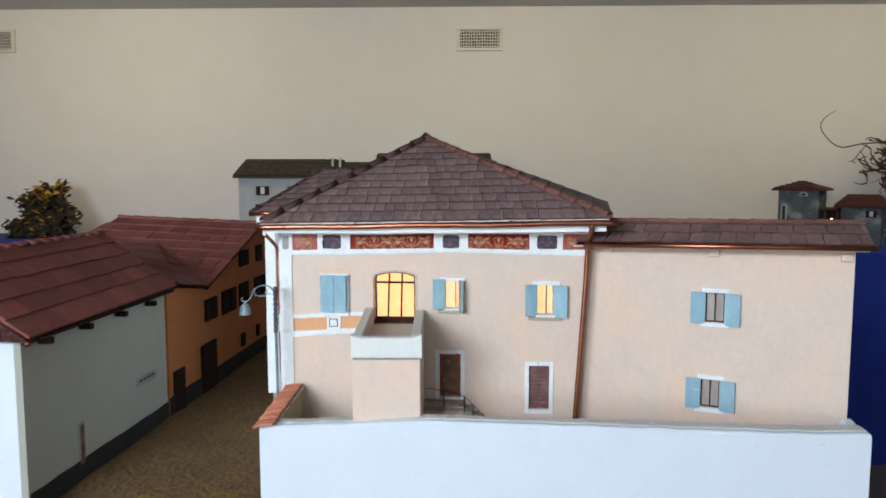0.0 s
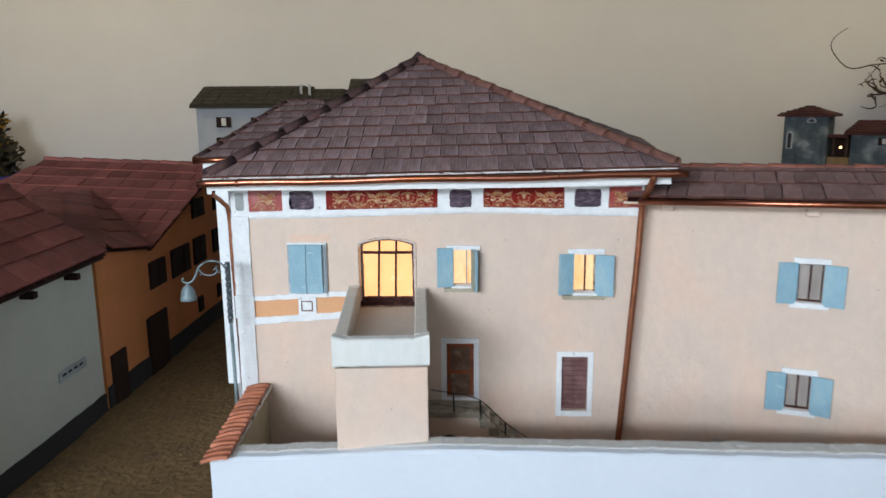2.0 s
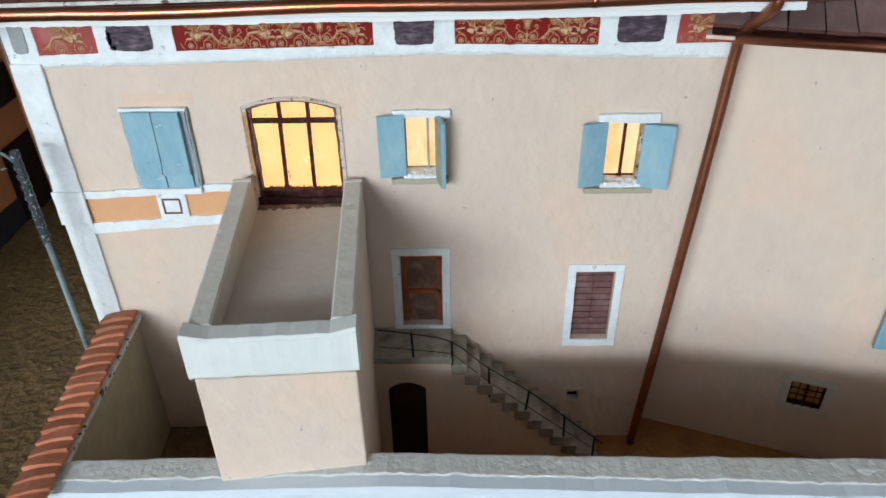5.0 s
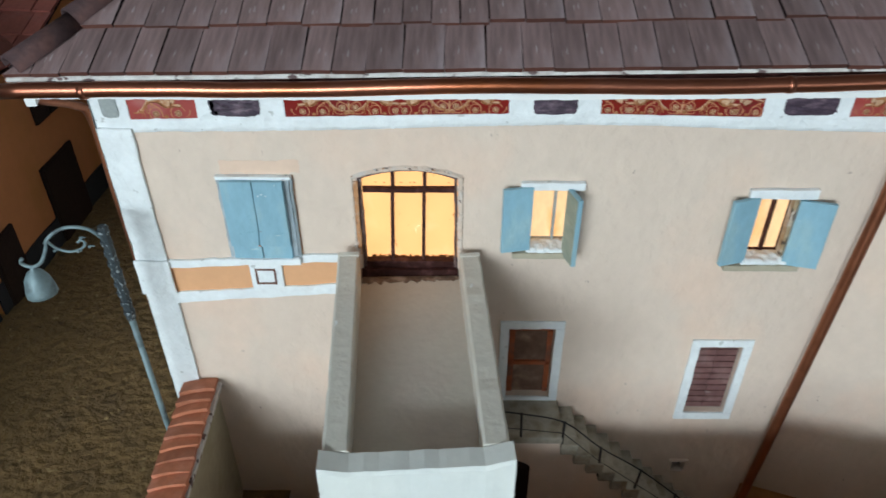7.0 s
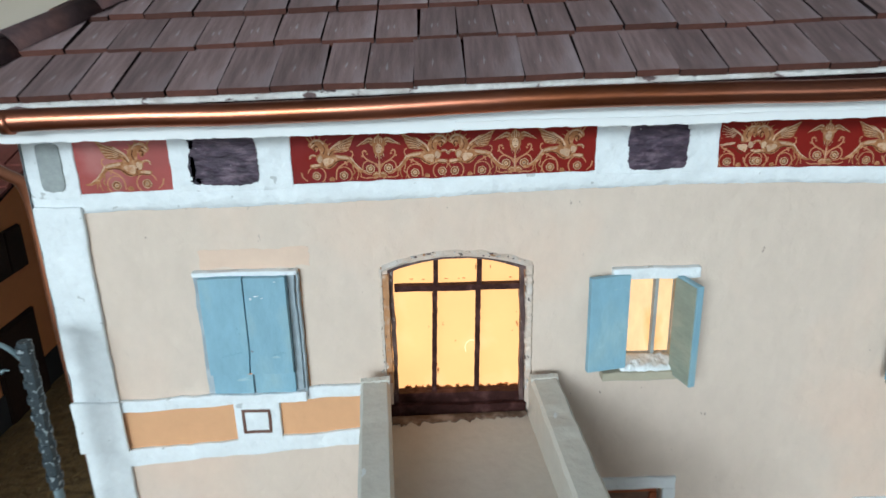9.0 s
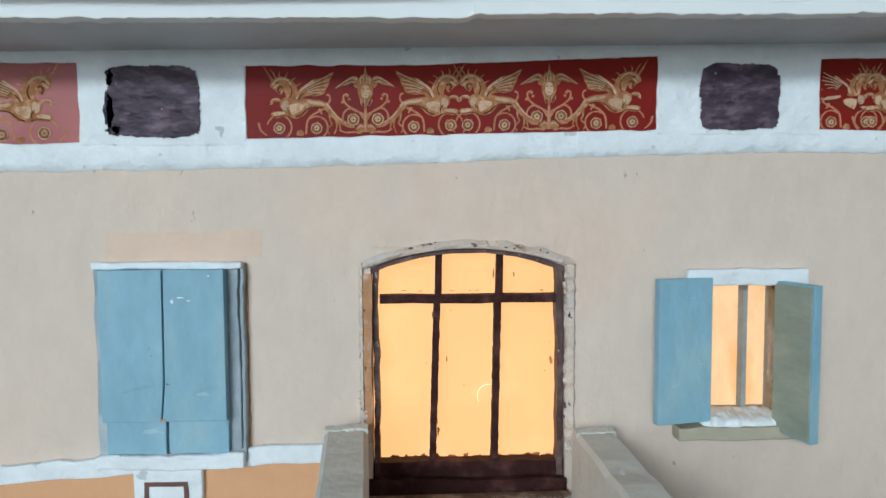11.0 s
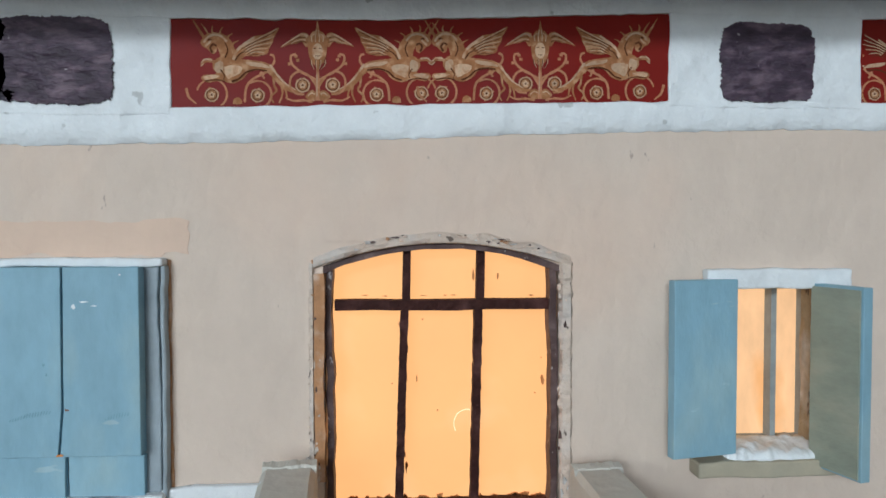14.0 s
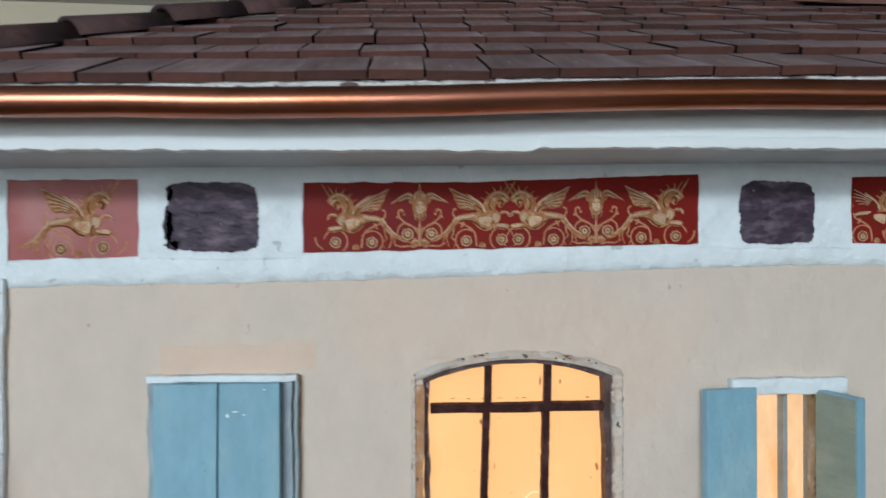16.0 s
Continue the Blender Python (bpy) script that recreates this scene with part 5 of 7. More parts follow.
# eaves: soffit, fascia, mortar bead and copper gutter
s = Shape()
s.prism([(-0.424, 1.5285, 1.3592), (0.160, 1.5255, 1.3647), (0.160, 1.571, 1.3640), (-0.424, 1.571, 1.3575)], (0, 0, 0.004))
part("soffit", s, SOFFIT, house, "soffit coloured blue-grey for the eave's shade")
EAVE = lambda x: 0.030 * (x + 0.283)      # the eave climbs a little along the front
RUN = lambda x: bent(x, ((-0.436, 1.3688), (-0.20, 1.3732), (0.0, 1.3760), (0.18, 1.3800)))
low = []
for i in range(301):
    x = -0.428 + 0.592 * i / 300
    y = 1.5262 - 0.003 * i / 300
    z = bent(x, ((-0.428, 1.3600), (-0.35, 1.3602), (-0.1, 1.3606), (0.05, 1.3626), (0.174, 1.3655))) + 0.0004 * noise.noise((x * 22, 3, 1)) + 0.0006 * noise.noise((x * 160, 3, 1)) + 0.0005 * noise.noise((x * 420, 3, 1)) - (0.0012 if x < -0.205 else 0)
    low.append((x, y, z))
s = Shape()
s.loft([[p, (p[0], p[1], 1.3765 + EAVE(p[0]) - 0.003 * (p[0] + 0.428) / 0.592), (p[0], p[1] + 0.006, 1.3765 + EAVE(p[0]) - 0.003 * (p[0] + 0.428) / 0.592), (p[0], p[1] + 0.006, p[2])] for p in low])
part("fascia", s, FASCIA, house, "white fascia board with a chipped lower edge")
s = Shape()
s.prism([(-0.428, 1.5250, 1.3543), (-0.434, 1.5425, 1.3543), (-0.434, 1.5425, 1.3697), (-0.428, 1.5250, 1.3697)], (0.006, 0.001, 0))
part("fascia", s, FASCIA, house)
s = Shape()
pts = [(-0.436 + 0.616 * i / 40, 1.5138 - 0.006 * i / 40, RUN(-0.436 + 0.616 * i / 40) + 0.0007 * math.sin(i * 0.42) + 0.0004 * noise.noise((i * 0.5, 0, 0))) for i in range(41)]
s.tube(pts, 0.0046, 16)
gutter = part("gutter", s, COPPER, house, "bright copper gutter along the eave", smooth=True)
s = Shape()
lip = [q for q in low if q[0] > -0.204]
s.loft([[(p[0], p[1] - 0.0007, p[2] - 0.0002), (p[0], p[1] - 0.0007, p[2] + 0.0032 + 0.0004 * noise.noise((p[0] * 60, 2, 2))), (p[0], p[1] - 0.0001, p[2] + 0.0034), (p[0], p[1] - 0.0001, p[2] - 0.0004)] for p in lip])
part("fascia_lip", s, FASCIA, house, "thin chipped lower strip of the fascia")
for x in (-0.384, 0.02):
    s = Shape()
    s.tube([(x - 0.002, 1.5138 - 0.006 * (x + 0.436) / 0.616, RUN(x)), (x + 0.002, 1.5138 - 0.006 * (x + 0.436) / 0.616, RUN(x))], 0.0050, 14)
    part("joint_ring", s, COPPER, gutter, smooth=True)
s = Shape()
rows = []
for i in range(161):
    x = -0.430 + 0.598 * i / 160
    k = i / 160
    y0 = 1.5165 - 0.006 * k
    j = noise.noise((x * 130, 7, 1))
    up_ = 0.004 * max(0.0, noise.noise((x * 60, 2, 15)) + 0.3) + 0.0028 * noise.noise((x * 170, 9, 5)) + 0.002 * noise.noise((x * 400, 9, 5))
    rows.append([(x, y0 + 0.0015, 1.3773 + EAVE(x) - 0.006 * k), (x, y0 + 0.0008 + 0.0008 * j, 1.3782 + EAVE(x) - 0.006 * k + 0.0006 * j), (x, y0 + 0.0018, 1.3793 + EAVE(x) - 0.006 * k + 0.0009 * noise.noise((x * 210, 2, 5))), (x, y0 + 0.0045 + up_, 1.3810 + EAVE(x) - 0.006 * k + 0.40 * up_)])
for r_ in rows:
    s.v += r_
for i in range(160):
    for j in range(3):
        s.f.append((i * 4 + j, i * 4 + j + 1, i * 4 + j + 5, i * 4 + j + 4))
part("mortar_bead", s, MORTAR, house, "rough pale mortar bead under the shingles", smooth=True)

# rain pipes
def pipe(pts, r, material, label, parent, name="rain_pipe"):
    s = Shape()
    s.tube(smooth3(pts), r, 10)
    return part(name, s, material, parent, label, smooth=True)


def smooth3(pts, n=5):
    out = []
    for i in range(len(pts) - 1):
        p0, p1, p2, p3 = pts[max(i - 1, 0)], pts[i], pts[i + 1], pts[min(i + 2, len(pts) - 1)]
        for j in range(n):
            t = j / n
            out.append(tuple(0.5 * (2 * b + (c - a) * t + (2 * a - 5 * b + 4 * c - d) * t * t + (3 * b - a - 3 * c + d) * t ** 3) for a, b, c, d in zip(p0, p1, p2, p3)))
    return out + [pts[-1]]


pipe([(0.138, 1.5085, 1.3775), (0.138, 1.5125, 1.369), (0.1385, 1.545, 1.348), (0.138, 1.559, 1.331), (0.1345, 1.561, 1.25), (0.1255, 1.561, 1.10), (0.118, 1.561, 0.98), (0.1130, 1.561, 0.905)], 0.0043, COPPER_DULL, "copper rain pipe down the facade", house)
pipe([(-0.4270, 1.532, 1.361), (-0.4265, 1.539, 1.353), (-0.4220, 1.565, 1.338), (-0.4188, 1.577, 1.322), (-0.4178, 1.577, 1.26), (-0.4160, 1.577, 1.18), (-0.4142, 1.577, 1.07), (-0.4125, 1.577, 0.95)], 0.0031, COPPER_DULL, "copper rain pipe at the corner", house)

# ---- side wing ----
WX, WY, WA, WLEN = 0.128, 1.600, -19.5, 0.434
WING = pose(WX, WY, 0, 0, 0, WA)
wing = thing("house_wing", "lower peach plastered wing with a lean shingle roof", "house")
WW1, WW2, WW3 = (0.2170, 0.2470, 1.2125, 1.2625), (0.2135, 0.2435, 1.0655, 1.1140), (0.1380, 0.1700, 0.9685, 1.0000)
s = walled(-0.02, WLEN, 0.885, 1.341, 0.012, [WW1, WW2, WW3])
part("front_wall", s, PEACH, wing, m=WING)
s = Shape()
s.box(WLEN - 0.012, WLEN - 0.0001, 0.0121, 0.2399, 0.885, 1.341)
part("side_wall", s, PEACH, wing, m=WING)
s = Shape()
s.box(-0.03, WLEN, 0.24, 0.252, 0.885, 1.335)
part("back_wall", s, PEACH, wing, m=WING)


AMBER = mat("amber_pane", (0.55, 0.28, 0.115), 0.4, var=0.4, scale=120, bump=0.2, blotch=(0.16, 0.09, 0.04), bscale2=70)


def wing_window(rect, shut=True):
    x0, x1, z0, z1 = rect
    s = Shape()
    s.box(x0 - 0.002, x1 + 0.002, 0.006, 0.0075, z0 - 0.002, z1 + 0.002)
    w = part("window", s, GREYGLASS if shut else AMBER, wing, "small unlit window with a brown frame and blue shutters", m=WING)
    s = Shape()
    xm = (x0 + x1) / 2
    for a, b, c, d in ((x0, x0 + 0.0018, z0, z1), (x1 - 0.0018, x1, z0, z1), (x0 + 0.0018, x1 - 0.0018, z0, z0 + 0.0018), (x0 + 0.0018, x1 - 0.0018, z1 - 0.0018, z1), (xm - 0.0010, xm + 0.0010, z0 + 0.0018, z1 - 0.0018)):
        s.board(a, b, c, d, 0.002, 0.0055, 0.0003, 0.005, seed=a * 9)
    part("window_frame", s, DARKWOOD, w, m=WING)
    if shut:
        s = Shape()
        s.board(x0 - 0.006, x1 + 0.007, z1, z1 + 0.0075, -0.004, -0.0001, 0.0006, 0.004, seed=z0)
        part("lintel", s, WHITE, w, m=WING, bevel=0.0006)
        s = Shape()
        s.board(x0 - 0.008, x1 + 0.008, z0 - 0.008, z0 - 0.0005, -0.006, -0.0001, 0.0006, 0.004, seed=z1)
        part("sill", s, WHITE, w, m=WING, bevel=0.0006)
        shutter(w, x0 - 0.0005, z0 - 0.003, z1 + 0.001, -0.0235, 10, SHUTTER, WING)
        shutter(w, x1 + 0.0005, z0 - 0.004, z1, 0.0250, 12, SHUTTER, WING)
    else:
        s = Shape()
        for i in range(3):
            xx = x0 + (i + 1) * (x1 - x0) / 4
            s.box(xx - 0.0005, xx + 0.0005, 0.0, 0.001, z0, z1)
            zz = z0 + (i + 1) * (z1 - z0) / 4
            s.box(x0, x1, -0.0011, -0.0001, zz - 0.0005, zz + 0.0005)
        part("grille", s, IRON, w, m=WING)
        for a, b, c, d in ((x0 - 0.008, x1 + 0.008, z1, z1 + 0.008), (x0 - 0.008, x1 + 0.008, z0 - 0.008, z0), (x0 - 0.008, x0, z0, z1), (x1, x1 + 0.008, z0, z1)):
            s = Shape()
            s.board(a, b, c, d, -0.002, -0.0001, 0.0008, 0.004, seed=a * 17)
            part("surround", s, PARAPET, w, m=WING, bevel=0.0005)


wing_window(WW1)
wing_window(WW2)
wing_window(WW3, False)
for x in (0.053, 0.228, 0.422):
    s = Shape()
    s.box(x - 0.008, x + 0.008, -0.009, -0.0001, 1.324, 1.3355)
    part("rafter_end", s, PEACH, wing, m=WING, bevel=0.001)
wpt = lambda x, y, z: tuple(WING @ Vector((x, y, z)))
W0, W1, W2, W3 = wpt(0.004, -0.045, 1.3448), wpt(WLEN + 0.018, -0.045, 1.3525), wpt(WLEN + 0.018, 0.085, 1.3790), wpt(0.004, 0.085, 1.3735)
wroof = part("roof", Shape().add([dn(p) for p in (W0, W1, W2, W3, wpt(-0.01, 0.25, 1.345), wpt(WLEN + 0.018, 0.25, 1.345))], [(0, 1, 2, 3), (3, 2, 5, 4), (0, 4, 5, 1), (1, 5, 2), (0, 3, 4)]), DARKWOOD, wing, "shallow roof of brown wooden shingles")
tiled_slope(wroof, [W0, W1, W2, W3], 0.0245, 0.052, 0.0028, SHINGLE_WING, seed=14, edge=SHINGLE_RED)
cap_row(wroof, W3, W2, 0.0065, 0.034, CAPORANGE, seed=15, rim=CAPRIM)
s = Shape()
s.tube([wpt(0.020, -0.052, 1.3402), wpt(0.22, -0.052, 1.3445), wpt(WLEN + 0.022, -0.052, 1.3495)], 0.0042, 10)
part("gutter", s, COPPER, wing, "bright copper gutter", smooth=True)
s = Shape()
s.prism([(0.0, -0.044, 1.3358), (WLEN + 0.014, -0.044, 1.3430), (WLEN + 0.014, -0.044, 1.3455), (0.0, -0.044, 1.3383)], (0, 0.0439, 0))
part("soffit", s, PEACH, wing, m=WING)

SIDETAN = mat("tan_cement", (0.40, 0.36, 0.26), 0.9, var=0.15, scale=120, bump=0.6, blotch=(0.33, 0.30, 0.20), bscale2=24)
YARDFLOOR = mat("brown_earth", (0.33, 0.155, 0.05), 0.95, var=0.25, scale=90, bump=0.8, blotch=(0.22, 0.10, 0.035), bscale2=20, dist=0.003)
# ---- courtyard: front wall, tiled side wall, return wall, floor ----
s = Shape()
s.prism([(-0.39, 1.36, 0.8852), (0.51, 1.345, 0.8852), (0.52, 1.47, 0.8852), (0.14, 1.63, 0.8852), (-0.39, 1.58, 0.8852)], (0, 0, 0.018))
tagged(part("courtyard_floor", s, YARDFLOOR), "brown earth courtyard floor", "floor", kind="structure")
yard = thing("courtyard_wall", "low white plastered wall round the courtyard", "garden wall")
A_, B_ = Vector((-0.388, 1.3655, 0)), Vector((0.5163, 1.3375, 0))
THICK = lambda x: 0.0145 * max(0.0, x)      # the wall widens along its length
CLIMB = lambda x: 0.0185 * max(0.0, min(1.0, (x + 0.388) / 0.27))
s = Shape()
n = 90
rows = []
for i in range(n + 1):
    p = A_.lerp(B_, i / n)
    z = 1.0672 + CLIMB(p.x) + 0.0016 * noise.noise((p.x * 30, 1, 1)) + 0.0012 * noise.noise((p.x * 110, 1, 1)) + 0.003 * math.exp(-((p.x - 0.495) / 0.03) ** 2)
    j = 0.0012 * noise.noise((p.x * 60, 4, 1))
    rows.append([(p.x, p.y, 0.80), (p.x, p.y, z - 0.004), (p.x, p.y + 0.003, z - 0.0005), (p.x, p.y + 0.032 + j + THICK(p.x), z), (p.x, p.y + 0.036 + j + THICK(p.x), z - 0.004), (p.x, p.y + 0.036 + THICK(p.x), 0.89)])
for r_ in rows:
    s.v += r_
w_ = 6
for i in range(n):
    for j in range(5):
        s.f.append((i * w_ + j, (i + 1) * w_ + j, (i + 1) * w_ + j + 1, i * w_ + j + 1))
s.f += [tuple(range(6)), tuple(n * w_ + j for j in range(6))]
part("front_wall", s, YARD, yard)
s = Shape()
ring = []
for i in range(181):
    p = A_.lerp(B_, i / 180)
    q = lambda k: noise.noise((p.x * 120, k, 1)) + 0.7 * noise.noise((p.x * 420, k, 1))
    z = 1.0680 + CLIMB(p.x) + 0.0016 * noise.noise((p.x * 30, 1, 1)) + 0.0012 * noise.noise((p.x * 110, 1, 1)) + 0.003 * math.exp(-((p.x - 0.495) / 0.03) ** 2)
    ring.append([(p.x, p.y + 0.0130 + 0.0016 * q(1.3), z - 0.0012), (p.x, p.y + 0.0140 + 0.0016 * q(1.3), z + 0.0004 * q(2.7)), (p.x, p.y + 0.031 + 0.0006 * q(4.1) + THICK(p.x), z + 0.0003 * q(5.2)), (p.x, p.y + 0.032 + 0.0006 * q(4.1) + THICK(p.x), z - 0.0015)])
s.loft(ring)
part("coping", s, COPING, yard, "pale grey rough cement coping")
# an added, unseen reflector that dims and warms light bounced onto the house
s = Shape()
s.prism([(A_.x + 0.02, A_.y + 0.0364, 0.904), (B_.x - 0.03, B_.y + 0.0446, 0.904), (B_.x - 0.03, B_.y + 0.0446, 1.074), (-0.12, A_.lerp(B_, 0.2965).y + 0.0388, 1.076), (A_.x + 0.02, A_.y + 0.0364, 1.060)], (0, 0.002, 0))
part("inner_face", s, BOUNCE, yard, "added unseen brown face that tints the courtyard's bounced light")
s = Shape()
n = 24
rows = []
for i in range(n + 1):
    k = i / n
    p = Vector((0.5163, 1.3415, 0)).lerp(Vector((0.5240, 1.404, 0)), k)
    z = 1.0845 + 0.004 * k + 0.0016 * noise.noise((p.y * 60, 1, 1))
    rows.append([(p.x, p.y, 0.80), (p.x, p.y, z - 0.005), (p.x - 0.006, p.y, z), (p.x - 0.017, p.y, z), (p.x - 0.024, p.y, z - 0.006), (p.x - 0.024, p.y, 0.89)])
for r_ in rows:
    s.v += r_
for i in range(n):
    for j in range(5):
        s.f.append((i * w_ + j, (i + 1) * w_ + j, (i + 1) * w_ + j + 1, i * w_ + j + 1))
s.f += [tuple(range(6)), tuple(n * w_ + j for j in range(6))]
part("return_wall", s, YARD, yard)
SIDE0, SIDE1 = Vector((-0.3765, 1.352, 1.0680)), Vector((-0.3870, 1.566, 1.0735))
s = Shape()
s.prism([(-0.3815, 1.386, 0.80), (-0.3695, 1.386, 0.80), (-0.3775, 1.5715, 0.80), (-0.3915, 1.5715, 0.80)], (0, 0, 0.268))
part("side_wall", s, SIDETAN, yard, "tan cement side wall")
d = (SIDE1 - SIDE0)
rnd = random.Random(5)
for i in range(18):
    s = Shape()
    L, W = 0.0144, 0.030
    prof = [(-W / 2, -0.0022), (-W / 4, -0.0003), (0, 0.0008), (W / 4, 0.0008), (W / 2, 0.0)]
    a = [(x, -0.001, z + 0.0050) for x, z in prof] + [(x, L * 1.12, z) for x, z in prof] + [(x, -0.001, z + 0.0005) for x, z in prof] + [(x, L * 1.12, z - 0.003) for x, z in prof]
    f = [(j, j + 1, j + 6, j + 5) for j in range(4)] + [(10 + j, 15 + j, 16 + j, 11 + j) for j in range(4)] + [(j, 10 + j, 11 + j, j + 1) for j in range(4)] + [(5 + j, 6 + j, 16 + j, 15 + j) for j in range(4)] + [(0, 5, 15, 10), (4, 14, 19, 9)]
    s.add(a, f)
    p = SIDE0 + d * (i / 18)
    part("coping_tile", s, TERRACOTTA, yard, m=pose(p.x - 0.0012, p.y, p.z + 0.004, 2 + rnd.uniform(-3, 3), rnd.uniform(-4, 4) - 4, 7 + rnd.uniform(-5, 5)), smooth=False)
s = Shape()
s.prism([(-0.3885, 1.37, 1.066), (-0.3645, 1.37, 1.066), (-0.3715, 1.5705, 1.070), (-0.3985, 1.5705, 1.070)], (0, 0, 0.004))
part("mortar_bed", s, MORTAR, yard)

# ---- terrace in front of the arched door ----
terrace = thing("terrace", "raised terrace with low parapets and a white capped front", "terrace")
T = pose(-0.1885, 1.3755, 0.003, 0, 0, 4.0)
hw, ln = 0.0525, 0.190
s = Shape()
s.box(-hw, hw, 0.0, ln - 0.004, 0.8905, 1.172)
part("body", s, PEACH, terrace, m=T, bevel=0.0015)
s = Shape()
s.box(-hw + 0.013, hw - 0.013, 0.012, ln, 1.172, 1.1905)
part("terrace_floor", s, TERRACE, terrace, "grey cement terrace floor", m=T)
for x0, x1, sd in ((-hw - 0.0005, -hw + 0.0148, 1), (hw - 0.0148, hw + 0.0005, 2)):
    s = Shape()
    n = 18
    rows = []
    for i in range(n + 1):
        y = 0.0125 + (ln - 0.003 - 0.0125) * i / n
        z = 1.2080 + (0.0125 if sd == 1 else 0.0080) * i / n + 0.0008 * noise.noise((y * 90, sd, 0))
        j = 0.0007 * noise.noise((y * 70, sd, 4))
        rows.append([(x0, y, 1.1715), (x0 + j, y, z - 0.0015), (x0 + 0.0015, y, z), (x1 - 0.0015 + j, y, z), (x1 + j, y, z - 0.0015), (x1, y, 1.1715)])
    for r_ in rows:
        s.v += r_
    for i in range(n):
        for j in range(5):
            s.f.append((i * 6 + j, (i + 1) * 6 + j, (i + 1) * 6 + j + 1, i * 6 + j + 1))
    s.f += [tuple(range(6)), tuple(n * 6 + j for j in range(6))]
    part("parapet", s, PARAPET, terrace, "pale grey parapet", m=T)
s = Shape()
rows = []
n = 26
for i in range(n + 1):
    x = -hw - 0.002 + (2 * hw + 0.004) * i / n
    e = abs(2 * i / n - 1)
    zt = 1.2065 + 0.004 * max(0, (e - 0.72) / 0.28) + 0.0007 * noise.noise((x * 120, 0, 0))
    zb = 1.1745 + 0.0008 * noise.noise((x * 80, 3, 0))
    j = 0.0006 * noise.noise((x * 90, 8, 0))
    rows.append([(x, -0.0015, zb), (x, -0.0028 + j, zb + 0.002), (x, -0.0028 + j, zt - 0.002), (x, -0.0012, zt), (x, 0.0118, zt), (x, 0.0135, zt - 0.002), (x, 0.0135, 1.172)])
for r_ in rows:
    s.v += r_
for i in range(n):
    for j in range(6):
        s.f.append((i * 7 + j, (i + 1) * 7 + j, (i + 1) * 7 + j + 1, i * 7 + j + 1))
s.f += [tuple(range(7)), tuple(n * 7 + j for j in range(7))]
part("front_cap", s, CAPWHITE, terrace, "thick white plaster cap", m=T)

# rough plaster where the parapets meet the wall, and dirt on the threshold
for xc, zt, sd in ((-hw + 0.0072, 1.2205, 3), (hw - 0.0072, 1.2160, 8)):
    s = Shape()
    rows = []
    for i in range(25):
        x = xc - 0.0076 + 0.0152 * i / 24
        q = lambda k: noise.noise((x * 240, k * 2.3, sd)) + 0.6 * noise.noise((x * 700, k * 3.1, sd))
        rows.append([(x, ln - 0.0085 + 0.0012 * q(1), zt - 0.0020), (x, ln - 0.0075 + 0.0012 * q(1), zt + 0.0002 + 0.0005 * q(2)), (x, ln - 0.0042, zt + 0.0009 + 0.0009 * q(3)), (x, ln - 0.0032, zt - 0.0020)])
    s.loft(rows)
    part("plaster_joint", s, PARAPET, terrace, "lumpy grey plaster joint", m=T)
DIRT = mat("dark_threshold_dirt", (0.13, 0.085, 0.06), 0.95, var=0.5, scale=220, bump=0.8, blotch=(0.27, 0.21, 0.17), bscale2=90, dist=0.0015)
s = Shape()
front = [(-0.0375 + 0.075 * i / 60, ln - 0.0035 + 0.0035 * noise.noise((i * 0.31, 2, 5)) + 0.0022 * noise.noise((i * 0.9, 2, 5))) for i in range(61)]
s.prism([(x, y, 1.1906) for x, y in front] + [(0.0375, ln + 0.0015, 1.1906), (-0.0375, ln + 0.0045, 1.1906)], (0, 0, 0.0006))
part("threshold_dirt", s, DIRT, terrace, "dark dirt along the door threshold", m=T)

# ---- stair to the lower door ----
STAIRSTONE = mat("mottled_stair_stone", (0.34, 0.315, 0.26), 0.9, var=0.3, scale=140, bump=0.8, blotch=(0.17, 0.145, 0.105), bscale2=70, dist=0.0015)
stair = thing("outdoor_stair", "small grey stair with a thin black handrail", "stair")
s = Shape()
s.box(-0.165, -0.075, 1.5275, 1.5715, 1.0465, 1.0545)
part("landing", s, STAIRSTONE, stair, bevel=0.001)
s = Shape()
s.prism([(-0.165, 1.531, 0.891), (0.085, 1.531, 0.891), (-0.0705, 1.531, 1.0410), (-0.0755, 1.531, 1.0460), (-0.165, 1.531, 1.0460)], (0, 0.0405, 0))
part("stair_body", s, PEACH, stair, "peach plastered side of the stair")
rnd = random.Random(12)
for i in range(13):
    x = -0.0745 + i * 0.0122
    z = 1.0455 - i * 0.0119 + rnd.uniform(-0.0006, 0.0006)
    s = Shape()
    s.box(x - 0.001, x + 0.0135, 1.5268 + rnd.uniform(-0.0008, 0.0008), 1.5715, max(0.892, z - 0.0125), z)
    part("step", s, STAIRSTONE, stair, bevel=0.0008)
s = Shape()
arch = [(-0.1352 + 0.0352 * k / 12, 1.0125 + 0.0085 * math.sin(math.pi * k / 12) ** 0.7) for k in range(13)]
s.prism([(-0.1352, 1.5292, 0.891)] + [(x, 1.5292, z) for x, z in arch] + [(-0.1000, 1.5292, 0.891)], (0, 0.0016, 0))
cd = part("cellar_door", s, DARKSHUTTER, stair, "dark brown arched cellar door")
for k in range(4):
    s = Shape()
    s.box(-0.1335 + 0.0083 * k, -0.1260 + 0.0083 * k, 1.5284, 1.5292, 0.893, 1.0105 + (0.005 if k in (1, 2) else 0.0))
    part("plank", s, DARKSHUTTER, cd)
